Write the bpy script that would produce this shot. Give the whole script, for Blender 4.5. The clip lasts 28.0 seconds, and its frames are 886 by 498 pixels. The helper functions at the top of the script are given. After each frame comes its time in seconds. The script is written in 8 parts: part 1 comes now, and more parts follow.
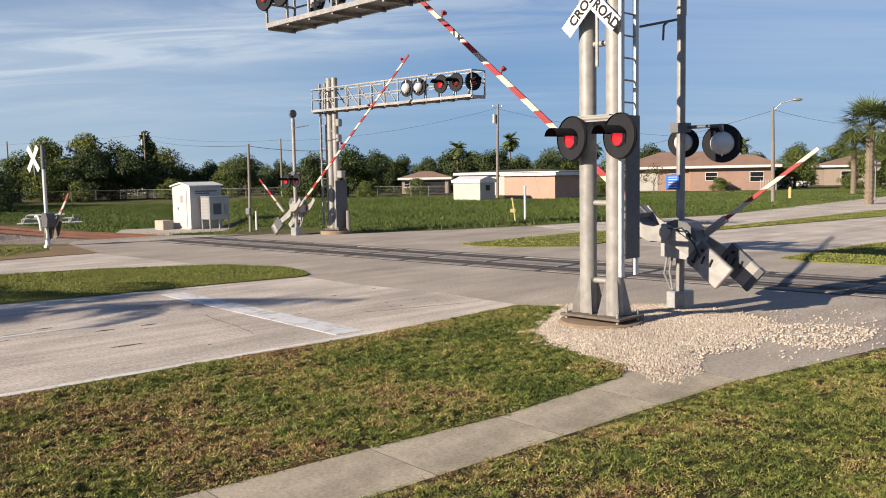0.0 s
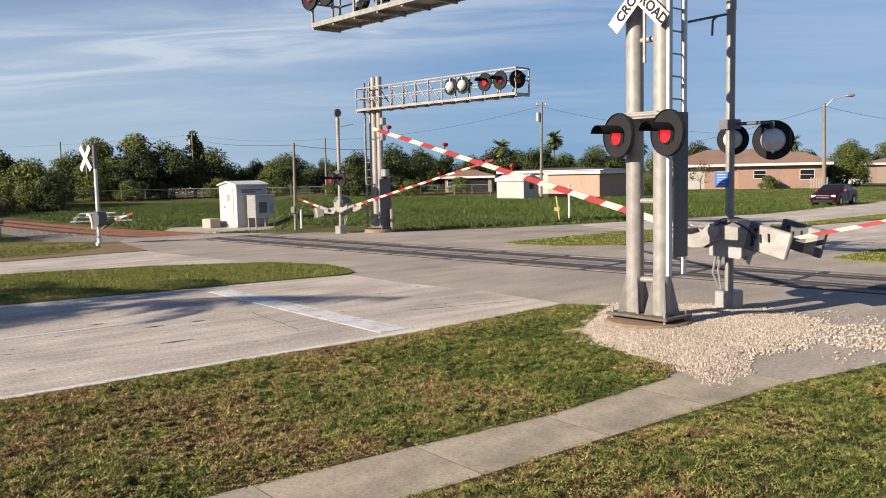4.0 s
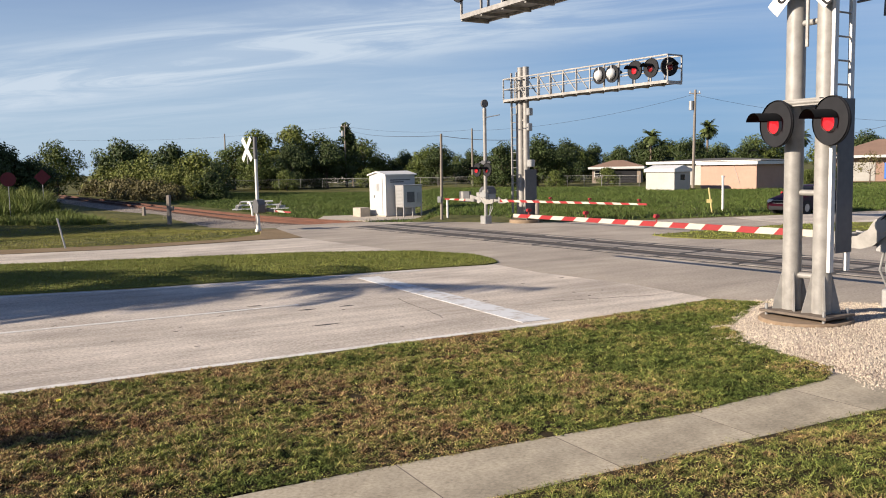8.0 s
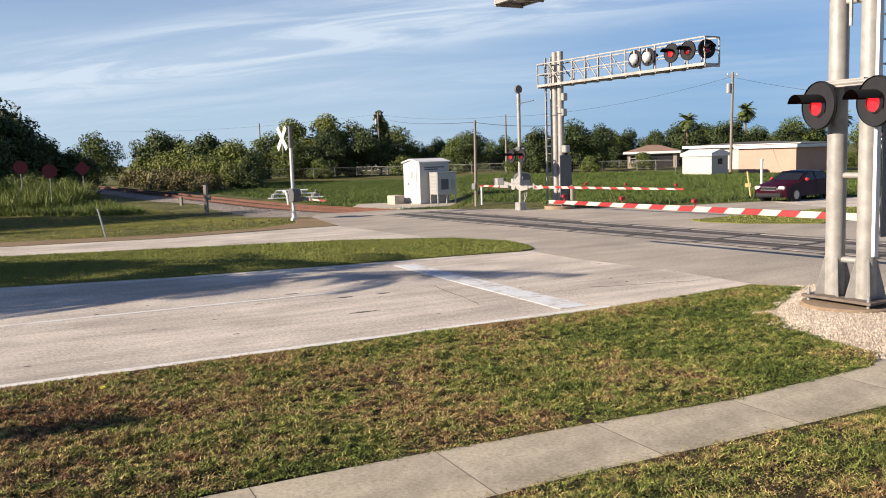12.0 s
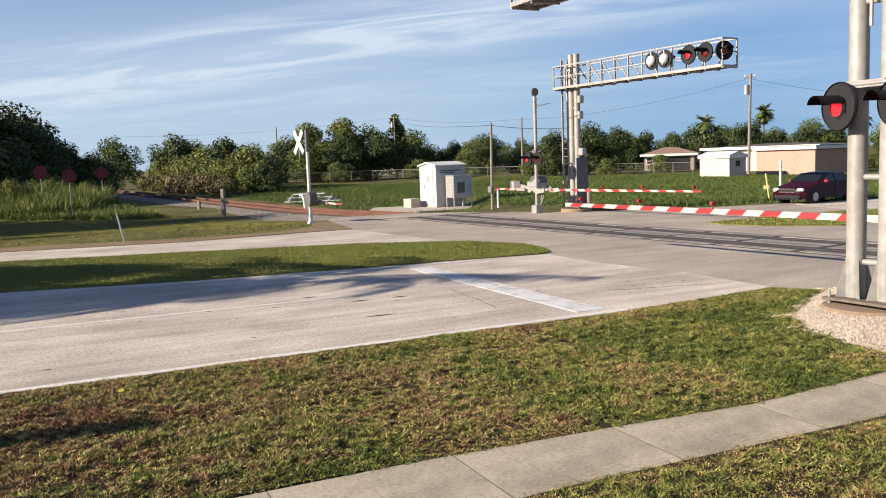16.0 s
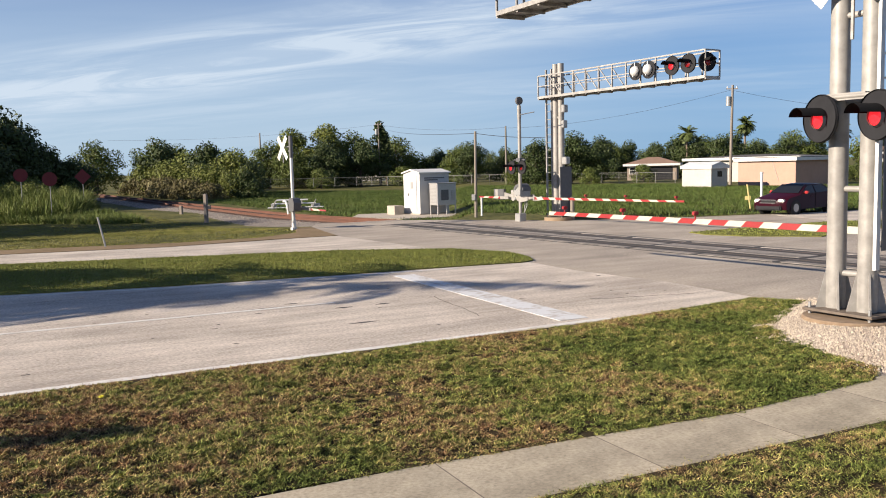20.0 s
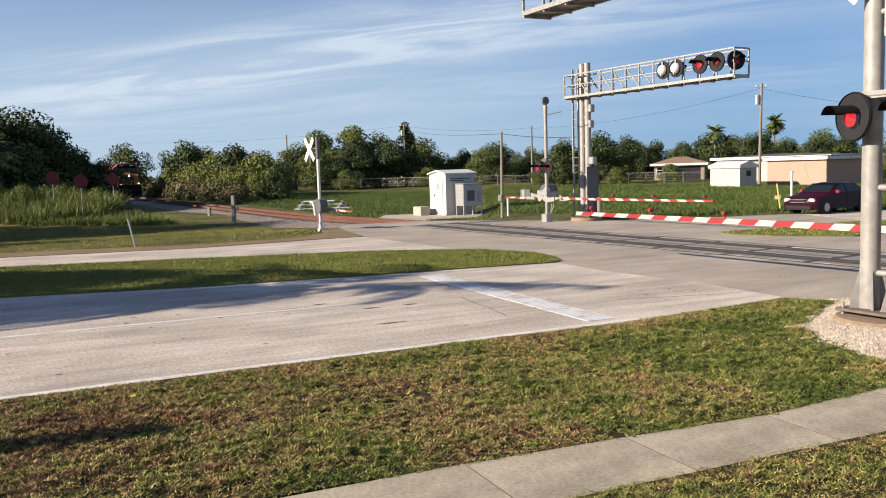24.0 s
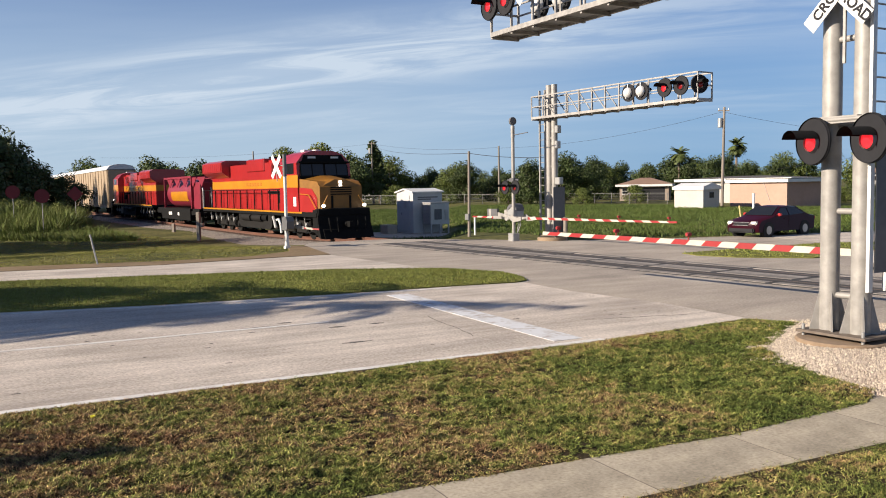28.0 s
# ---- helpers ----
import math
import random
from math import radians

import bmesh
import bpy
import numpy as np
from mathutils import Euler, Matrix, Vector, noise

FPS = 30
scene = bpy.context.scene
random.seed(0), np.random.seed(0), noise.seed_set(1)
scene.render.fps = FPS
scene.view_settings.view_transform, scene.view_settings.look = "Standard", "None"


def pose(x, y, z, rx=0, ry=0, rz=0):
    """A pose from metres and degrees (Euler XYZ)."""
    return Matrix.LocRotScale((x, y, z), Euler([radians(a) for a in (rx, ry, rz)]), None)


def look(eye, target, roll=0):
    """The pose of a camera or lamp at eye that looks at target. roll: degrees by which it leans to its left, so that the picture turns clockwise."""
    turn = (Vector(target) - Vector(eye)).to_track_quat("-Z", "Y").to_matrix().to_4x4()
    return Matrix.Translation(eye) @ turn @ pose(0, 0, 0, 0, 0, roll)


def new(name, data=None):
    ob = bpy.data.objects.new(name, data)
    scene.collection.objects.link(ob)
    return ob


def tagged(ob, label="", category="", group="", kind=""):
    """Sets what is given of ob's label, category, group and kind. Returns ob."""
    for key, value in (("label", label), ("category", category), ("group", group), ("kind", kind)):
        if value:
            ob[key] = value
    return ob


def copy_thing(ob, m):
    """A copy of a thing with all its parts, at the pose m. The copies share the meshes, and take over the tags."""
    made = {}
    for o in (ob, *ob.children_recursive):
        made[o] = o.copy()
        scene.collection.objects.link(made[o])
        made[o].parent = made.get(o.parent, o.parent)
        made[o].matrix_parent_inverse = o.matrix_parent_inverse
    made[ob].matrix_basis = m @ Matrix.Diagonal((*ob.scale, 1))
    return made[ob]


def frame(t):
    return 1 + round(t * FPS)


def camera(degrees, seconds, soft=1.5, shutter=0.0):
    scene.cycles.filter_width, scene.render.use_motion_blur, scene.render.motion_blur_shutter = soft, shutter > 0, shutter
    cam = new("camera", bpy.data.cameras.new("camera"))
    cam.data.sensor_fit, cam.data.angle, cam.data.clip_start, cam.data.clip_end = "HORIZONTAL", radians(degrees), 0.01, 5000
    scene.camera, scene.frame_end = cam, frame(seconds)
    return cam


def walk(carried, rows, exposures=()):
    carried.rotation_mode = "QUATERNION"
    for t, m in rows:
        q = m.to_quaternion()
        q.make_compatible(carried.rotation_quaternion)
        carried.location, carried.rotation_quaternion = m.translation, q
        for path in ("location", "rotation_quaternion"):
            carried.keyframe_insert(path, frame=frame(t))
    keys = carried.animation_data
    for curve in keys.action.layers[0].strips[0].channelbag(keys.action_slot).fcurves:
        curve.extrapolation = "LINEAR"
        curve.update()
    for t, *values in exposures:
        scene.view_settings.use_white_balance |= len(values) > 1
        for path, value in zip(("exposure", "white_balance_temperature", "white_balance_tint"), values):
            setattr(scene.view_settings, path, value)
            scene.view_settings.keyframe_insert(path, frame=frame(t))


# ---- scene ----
# ---- camera and its path ----
cam = camera(55.3, 28.0, 1.0)
PATH = [
    (0.0, pose(0.000, 0.000, 2.450, 85.00, 1.07, -0.20)),
    (0.5, pose(0.003, 0.014, 2.455, 84.81, 1.18, -0.06)),
    (1.0, pose(0.005, 0.013, 2.450, 84.97, 1.32, 0.20)),
    (1.5, pose(0.000, 0.013, 2.453, 85.16, 1.32, 0.61)),
    (2.0, pose(-0.005, 0.017, 2.446, 84.98, 1.46, 1.02)),
    (2.5, pose(-0.007, 0.023, 2.448, 84.94, 1.70, 1.43)),
    (3.0, pose(-0.005, 0.029, 2.446, 84.98, 1.75, 1.98)),
    (3.5, pose(-0.015, 0.029, 2.444, 84.97, 1.35, 2.44)),
    (5.5, pose(-0.039, 0.024, 2.436, 84.96, 1.45, 3.79)),
    (6.0, pose(-0.042, 0.006, 2.438, 84.90, 1.19, 5.35)),
    (6.5, pose(-0.047, -0.009, 2.435, 84.88, 1.05, 8.66)),
    (7.0, pose(-0.034, -0.005, 2.432, 84.81, 1.27, 11.95)),
    (7.5, pose(-0.018, -0.022, 2.440, 84.81, 1.29, 13.03)),
    (8.0, pose(-0.002, -0.021, 2.434, 84.53, 1.12, 12.55)),
    (8.5, pose(-0.006, -0.020, 2.432, 84.17, 1.32, 11.89)),
    (9.0, pose(-0.014, -0.021, 2.436, 84.12, 1.52, 11.79)),
    (9.5, pose(-0.027, -0.014, 2.431, 84.03, 1.49, 11.88)),
    (10.0, pose(-0.032, -0.006, 2.431, 83.87, 1.65, 12.53)),
    (10.5, pose(-0.034, 0.004, 2.425, 83.56, 1.81, 13.70)),
    (11.0, pose(-0.038, 0.004, 2.430, 83.46, 1.76, 14.51)),
    (11.5, pose(-0.041, -0.001, 2.429, 83.50, 1.72, 14.63)),
    (12.0, pose(-0.036, -0.007, 2.429, 83.72, 1.79, 14.80)),
    (12.5, pose(-0.038, 0.002, 2.430, 83.99, 1.96, 15.16)),
    (13.0, pose(-0.044, 0.003, 2.429, 83.99, 1.94, 15.51)),
    (13.5, pose(-0.048, 0.002, 2.432, 83.99, 1.88, 15.72)),
    (15.5, pose(-0.051, 0.009, 2.421, 84.00, 1.79, 15.93)),
    (16.0, pose(-0.047, 0.013, 2.428, 83.97, 2.03, 15.88)),
    (16.5, pose(-0.038, 0.018, 2.427, 84.07, 2.27, 15.87)),
    (17.0, pose(-0.042, 0.033, 2.427, 83.99, 1.81, 15.87)),
    (17.5, pose(-0.055, 0.018, 2.435, 84.45, 1.02, 15.15)),
    (18.0, pose(-0.062, 0.015, 2.435, 84.86, 0.98, 14.47)),
    (18.5, pose(-0.078, 0.012, 2.429, 84.63, 0.60, 14.21)),
    (19.0, pose(-0.075, 0.005, 2.431, 84.52, 0.99, 14.12)),
    (19.5, pose(-0.061, 0.004, 2.429, 84.46, 1.48, 14.37)),
    (20.0, pose(-0.060, 0.011, 2.429, 84.44, 1.40, 14.79)),
    (20.5, pose(-0.068, 0.006, 2.433, 84.50, 1.26, 15.18)),
    (21.0, pose(-0.071, 0.003, 2.433, 84.48, 1.52, 15.35)),
    (21.5, pose(-0.077, 0.003, 2.430, 84.64, 1.66, 15.48)),
    (23.5, pose(-0.085, 0.002, 2.428, 84.77, 1.45, 16.18)),
    (24.0, pose(-0.089, 0.010, 2.424, 84.54, 1.68, 16.51)),
    (24.5, pose(-0.089, 0.007, 2.426, 84.36, 1.57, 16.69)),
    (25.0, pose(-0.092, 0.017, 2.422, 84.22, 1.51, 16.67)),
    (25.5, pose(-0.092, 0.013, 2.420, 84.18, 1.28, 16.57)),
    (26.0, pose(-0.085, 0.025, 2.427, 84.43, 1.61, 16.35)),
    (26.5, pose(-0.085, 0.006, 2.436, 85.25, 1.03, 16.44)),
    (27.0, pose(-0.090, 0.008, 2.439, 85.83, 0.64, 16.26)),
    (27.5, pose(-0.090, 0.008, 2.439, 85.96, 0.70, 15.50)),
    (28.0, pose(-0.090, 0.008, 2.439, 85.73, 1.05, 14.31)),
]
walk(cam, PATH, ((0.0, 0.86), (6.0, 0.87), (8.0, 0.94), (11.0, 1.08), (16.0, 1.08), (21.0, 1.03), (26.0, 1.02), (28.0, 0.96)))

# ---- sky and sun ----
SUN_AZ = radians(236.5)      # compass angle from +y, clockwise, of the direction to the sun
SUN_EL = radians(22.0)
world = bpy.data.worlds.new("sky")
scene.world = world
world.use_nodes = True
wn, wl = world.node_tree.nodes, world.node_tree.links
wn.clear()
sky = wn.new("ShaderNodeTexSky")
sky.sky_type = "NISHITA"
sky.sun_disc = False
sky.sun_elevation = SUN_EL
sky.sun_rotation = SUN_AZ
sky.altitude = 0
sky.air_density = 0.8
sky.dust_density = 0.3
sky.ozone_density = 4.0
wcoord = wn.new("ShaderNodeTexCoord")
wsep = wn.new("ShaderNodeSeparateXYZ")
wl.new(wcoord.outputs["Generated"], wsep.inputs[0])
# the ray from the ground is carried onto a flat cloud deck: x / (z + c), y / (z + c)
wadd = wn.new("ShaderNodeMath"); wadd.operation = "ADD"; wadd.inputs[1].default_value = 0.10
wl.new(wsep.outputs["Z"], wadd.inputs[0])
wdx = wn.new("ShaderNodeMath"); wdx.operation = "DIVIDE"
wdy = wn.new("ShaderNodeMath"); wdy.operation = "DIVIDE"
wl.new(wsep.outputs["X"], wdx.inputs[0]); wl.new(wadd.outputs[0], wdx.inputs[1])
wl.new(wsep.outputs["Y"], wdy.inputs[0]); wl.new(wadd.outputs[0], wdy.inputs[1])
wcomb = wn.new("ShaderNodeCombineXYZ")
wl.new(wdx.outputs[0], wcomb.inputs["X"]); wl.new(wdy.outputs[0], wcomb.inputs["Y"])
wmap = wn.new("ShaderNodeMapping")
wmap.inputs["Rotation"].default_value = (0, 0, radians(4))
wmap.inputs["Scale"].default_value = (0.17, 0.58, 1.0)
wmap.inputs["Location"].default_value = (0.35, 0.2, 0)
wl.new(wcomb.outputs[0], wmap.inputs["Vector"])
wnoise = wn.new("ShaderNodeTexNoise")
wnoise.inputs["Scale"].default_value = 1.1
wnoise.inputs["Detail"].default_value = 5
wnoise.inputs["Roughness"].default_value = 0.62
wnoise.inputs["Distortion"].default_value = 1.1
wl.new(wmap.outputs[0], wnoise.inputs["Vector"])
wramp = wn.new("ShaderNodeValToRGB")
wramp.color_ramp.elements[0].position = 0.40
wramp.color_ramp.elements[0].color = (0, 0, 0, 1)
wramp.color_ramp.elements[1].position = 0.72
wramp.color_ramp.elements[1].color = (0.75, 0.75, 0.75, 1)
wl.new(wnoise.outputs["Fac"], wramp.inputs["Fac"])
wmix = wn.new("ShaderNodeMix"); wmix.data_type = "RGBA"
wmix.inputs[7].default_value = (8.0, 9.2, 10.6, 1)
# the cirrus thickens towards the left, where the sun stands
wside = wn.new("ShaderNodeMapRange"); wside.interpolation_type = "SMOOTHSTEP"
wside.inputs["From Min"].default_value, wside.inputs["From Max"].default_value = 0.12, -0.42
wside.inputs["To Min"].default_value, wside.inputs["To Max"].default_value = 0.0, 1.0
wl.new(wsep.outputs["X"], wside.inputs["Value"])
wthick = wn.new("ShaderNodeMath"); wthick.operation = "MULTIPLY_ADD"
wthick.inputs[1].default_value, wthick.inputs[2].default_value = 0.35, 0.6
wl.new(wside.outputs[0], wthick.inputs[0])
wcover = wn.new("ShaderNodeMath"); wcover.operation = "MULTIPLY"
wl.new(wramp.outputs["Color"], wcover.inputs[0]); wl.new(wthick.outputs[0], wcover.inputs[1])
# two long combed streaks of cirrus on the same deck, one high and one low over the trees
wfib = wn.new("ShaderNodeMapping")
wfib.inputs["Rotation"].default_value = (0, 0, radians(-24))
wfib.inputs["Scale"].default_value = (0.46, 1.25, 1.0)
wl.new(wcomb.outputs[0], wfib.inputs["Vector"])
wcomb_n = wn.new("ShaderNodeTexNoise")
wcomb_n.inputs["Scale"].default_value, wcomb_n.inputs["Detail"].default_value = 1.6, 7
wcomb_n.inputs["Roughness"].default_value, wcomb_n.inputs["Distortion"].default_value = 0.62, 1.3
wl.new(wfib.outputs[0], wcomb_n.inputs["Vector"])
wfray = wn.new("ShaderNodeMapRange"); wfray.interpolation_type = "SMOOTHSTEP"
wfray.inputs["From Min"].default_value, wfray.inputs["From Max"].default_value = 0.36, 0.66
wl.new(wcomb_n.outputs["Fac"], wfray.inputs["Value"])


def calc(op, a, b, c=None):
    q = wn.new("ShaderNodeMath"); q.operation = op
    for k_, v_ in enumerate((a, b, c)):
        if v_ is None:
            continue
        if isinstance(v_, (int, float)):
            q.inputs[k_].default_value = v_
        else:
            wl.new(v_, q.inputs[k_])
    return q.outputs[0]


def streak(centre, lean, width, left, right, most):
    """A band across the deck at y = centre + lean * x, fading out between two x."""
    mid_ = calc("MULTIPLY_ADD", wdx.outputs[0], -lean, wdy.outputs[0])
    wavy = calc("MULTIPLY_ADD", wnoise.outputs["Fac"], 0.9 * width, mid_)
    off = calc("ABSOLUTE", calc("SUBTRACT", wavy, centre + 0.45 * width), 0)
    r_ = wn.new("ShaderNodeMapRange"); r_.interpolation_type = "SMOOTHSTEP"
    r_.inputs["From Min"].default_value, r_.inputs["From Max"].default_value = width, 0.0
    wl.new(off, r_.inputs["Value"])
    e_ = wn.new("ShaderNodeMapRange"); e_.interpolation_type = "SMOOTHSTEP"
    e_.inputs["From Min"].default_value, e_.inputs["From Max"].default_value = right, left
    e_.inputs["To Max"].default_value = most
    wl.new(wdx.outputs[0], e_.inputs["Value"])
    return calc("MULTIPLY", calc("MULTIPLY", r_.outputs[0], e_.outputs[0]), calc("MULTIPLY_ADD", wfray.outputs[0], 0.75, 0.25))


wbands = calc("ADD", streak(3.58, -0.14, 0.85, -1.6, 1.6, 1.25), streak(5.2, 0.02, 1.0, -1.0, 2.6, 0.35))
wveil = wn.new("ShaderNodeMapRange"); wveil.interpolation_type = "SMOOTHSTEP"
wveil.inputs["From Min"].default_value, wveil.inputs["From Max"].default_value = 0.04, 0.42
wveil.inputs["To Max"].default_value = 0.34
wl.new(wsep.outputs["X"], wveil.inputs["Value"])
wbands = calc("MULTIPLY_ADD", wveil.outputs[0], calc("MULTIPLY_ADD", wnoise.outputs["Fac"], 1.2, 0.2), wbands)
wboth = calc("MINIMUM", calc("ADD", calc("MULTIPLY", wcover.outputs[0], 0.34), wbands), 0.9)
wl.new(wboth, wmix.inputs[0])
wtint = wn.new("ShaderNodeMix"); wtint.data_type = "RGBA"; wtint.blend_type = "MULTIPLY"
wtint.inputs[0].default_value = 1.0
wtint.inputs[7].default_value = (0.66, 0.92, 1.33, 1)
wl.new(sky.outputs[0], wtint.inputs[6])
whaze = wn.new("ShaderNodeMapRange"); whaze.interpolation_type = "SMOOTHERSTEP"
whaze.inputs["From Min"].default_value, whaze.inputs["From Max"].default_value = -0.02, 0.40
whaze.inputs["To Min"].default_value, whaze.inputs["To Max"].default_value = 0.85, 0.0
wl.new(wsep.outputs["Z"], whaze.inputs["Value"])
wpale = wn.new("ShaderNodeMix"); wpale.data_type = "RGBA"
whue = wn.new("ShaderNodeMix"); whue.data_type = "RGBA"
whue.inputs[6].default_value, whue.inputs[7].default_value = (3.2, 5.4, 8.2, 1), (5.8, 7.5, 9.2, 1)
wl.new(wside.outputs[0], whue.inputs[0])
wl.new(whue.outputs[2], wpale.inputs[7])
wl.new(whaze.outputs[0], wpale.inputs[0])
wl.new(wtint.outputs[2], wpale.inputs[6])
wl.new(wpale.outputs[2], wmix.inputs[6])
wbg = wn.new("ShaderNodeBackground")
wbg.inputs["Strength"].default_value = 0.041
wl.new(wmix.outputs[2], wbg.inputs["Color"])
wout = wn.new("ShaderNodeOutputWorld")
wl.new(wbg.outputs[0], wout.inputs["Surface"])

sun_data = bpy.data.lights.new("sun", "SUN")
sun_data.energy = 5.0
sun_data.angle = radians(0.53)
sun_data.color = (1.0, 0.865, 0.71)
sun = new("sun", sun_data)
sx, sy = math.sin(SUN_AZ) * math.cos(SUN_EL), math.cos(SUN_AZ) * math.cos(SUN_EL)
sun.matrix_basis = look((sx * 100, sy * 100, math.sin(SUN_EL) * 100), (0, 0, 0))


# ---- materials ----
def mat(name, c1, c2=None, rough=0.7, metal=0.0, scale=6.0, big=0.6, bump=0.15, bump_scale=None, glow=0.0, glow_color=None,
        island=0.0, spec=0.5, coat=0.0, ramp=(0.35, 0.68), stretch=(1, 1, 1), depth=0.01):
    """A surface in two shades, mixed at a fine and a coarse scale, with a fine relief."""
    m = bpy.data.materials.new(name)
    m.use_nodes = True
    n, l = m.node_tree.nodes, m.node_tree.links
    b = n["Principled BSDF"]
    c2 = c2 or tuple(v * 0.8 for v in c1)
    co = n.new("ShaderNodeTexCoord")
    mp = n.new("ShaderNodeMapping"); mp.inputs["Scale"].default_value = stretch
    l.new(co.outputs["Object"], mp.inputs[0])
    fine = n.new("ShaderNodeTexNoise"); fine.inputs["Scale"].default_value = scale; fine.inputs["Detail"].default_value = 6
    coarse = n.new("ShaderNodeTexNoise"); coarse.inputs["Scale"].default_value = big; coarse.inputs["Detail"].default_value = 3
    l.new(mp.outputs[0], fine.inputs["Vector"]); l.new(mp.outputs[0], coarse.inputs["Vector"])
    mean = n.new("ShaderNodeMath"); mean.operation = "MULTIPLY_ADD"; mean.inputs[1].default_value = 0.5
    half = n.new("ShaderNodeMath"); half.operation = "MULTIPLY"; half.inputs[1].default_value = 0.5
    l.new(coarse.outputs["Fac"], half.inputs[0]); l.new(fine.outputs["Fac"], mean.inputs[0]); l.new(half.outputs[0], mean.inputs[2])
    rp = n.new("ShaderNodeValToRGB")
    rp.color_ramp.elements[0].position, rp.color_ramp.elements[1].position = ramp
    rp.color_ramp.elements[0].color, rp.color_ramp.elements[1].color = (*c2, 1), (*c1, 1)
    l.new(mean.outputs[0], rp.inputs[0])
    out = rp.outputs["Color"]
    if island:
        geo = n.new("ShaderNodeNewGeometry")
        hs = n.new("ShaderNodeHueSaturation")
        mr = n.new("ShaderNodeMapRange")
        mr.inputs["To Min"].default_value, mr.inputs["To Max"].default_value = 1 - island, 1 + island
        l.new(geo.outputs["Random Per Island"], mr.inputs["Value"]); l.new(mr.outputs[0], hs.inputs["Value"])
        mr2 = n.new("ShaderNodeMapRange")
        mr2.inputs["To Min"].default_value, mr2.inputs["To Max"].default_value = 0.5 - island * 0.06, 0.5 + island * 0.04
        l.new(geo.outputs["Random Per Island"], mr2.inputs["Value"]); l.new(mr2.outputs[0], hs.inputs["Hue"])
        l.new(out, hs.inputs["Color"])
        out = hs.outputs["Color"]
    l.new(out, b.inputs["Base Color"])
    b.inputs["Roughness"].default_value, b.inputs["Metallic"].default_value = rough, metal
    b.inputs["Specular IOR Level"].default_value = spec
    b.inputs["Coat Weight"].default_value = coat
    if bump:
        bs = fine
        if bump_scale:
            bs = n.new("ShaderNodeTexNoise"); bs.inputs["Scale"].default_value = bump_scale; bs.inputs["Detail"].default_value = 4
            l.new(mp.outputs[0], bs.inputs["Vector"])
        bp = n.new("ShaderNodeBump"); bp.inputs["Strength"].default_value = bump; bp.inputs["Distance"].default_value = depth
        l.new(bs.outputs["Fac"], bp.inputs["Height"]); l.new(bp.outputs[0], b.inputs["Normal"])
    if glow:
        b.inputs["Emission Color"].default_value = (*(glow_color or c1), 1)
        b.inputs["Emission Strength"].default_value = glow
    return m


def leaf_mat(name, c1, c2, island=0.26):
    m = mat(name, c1, c2, rough=0.6, scale=3.0, big=0.25, bump=0, island=island, spec=0.25)
    return m


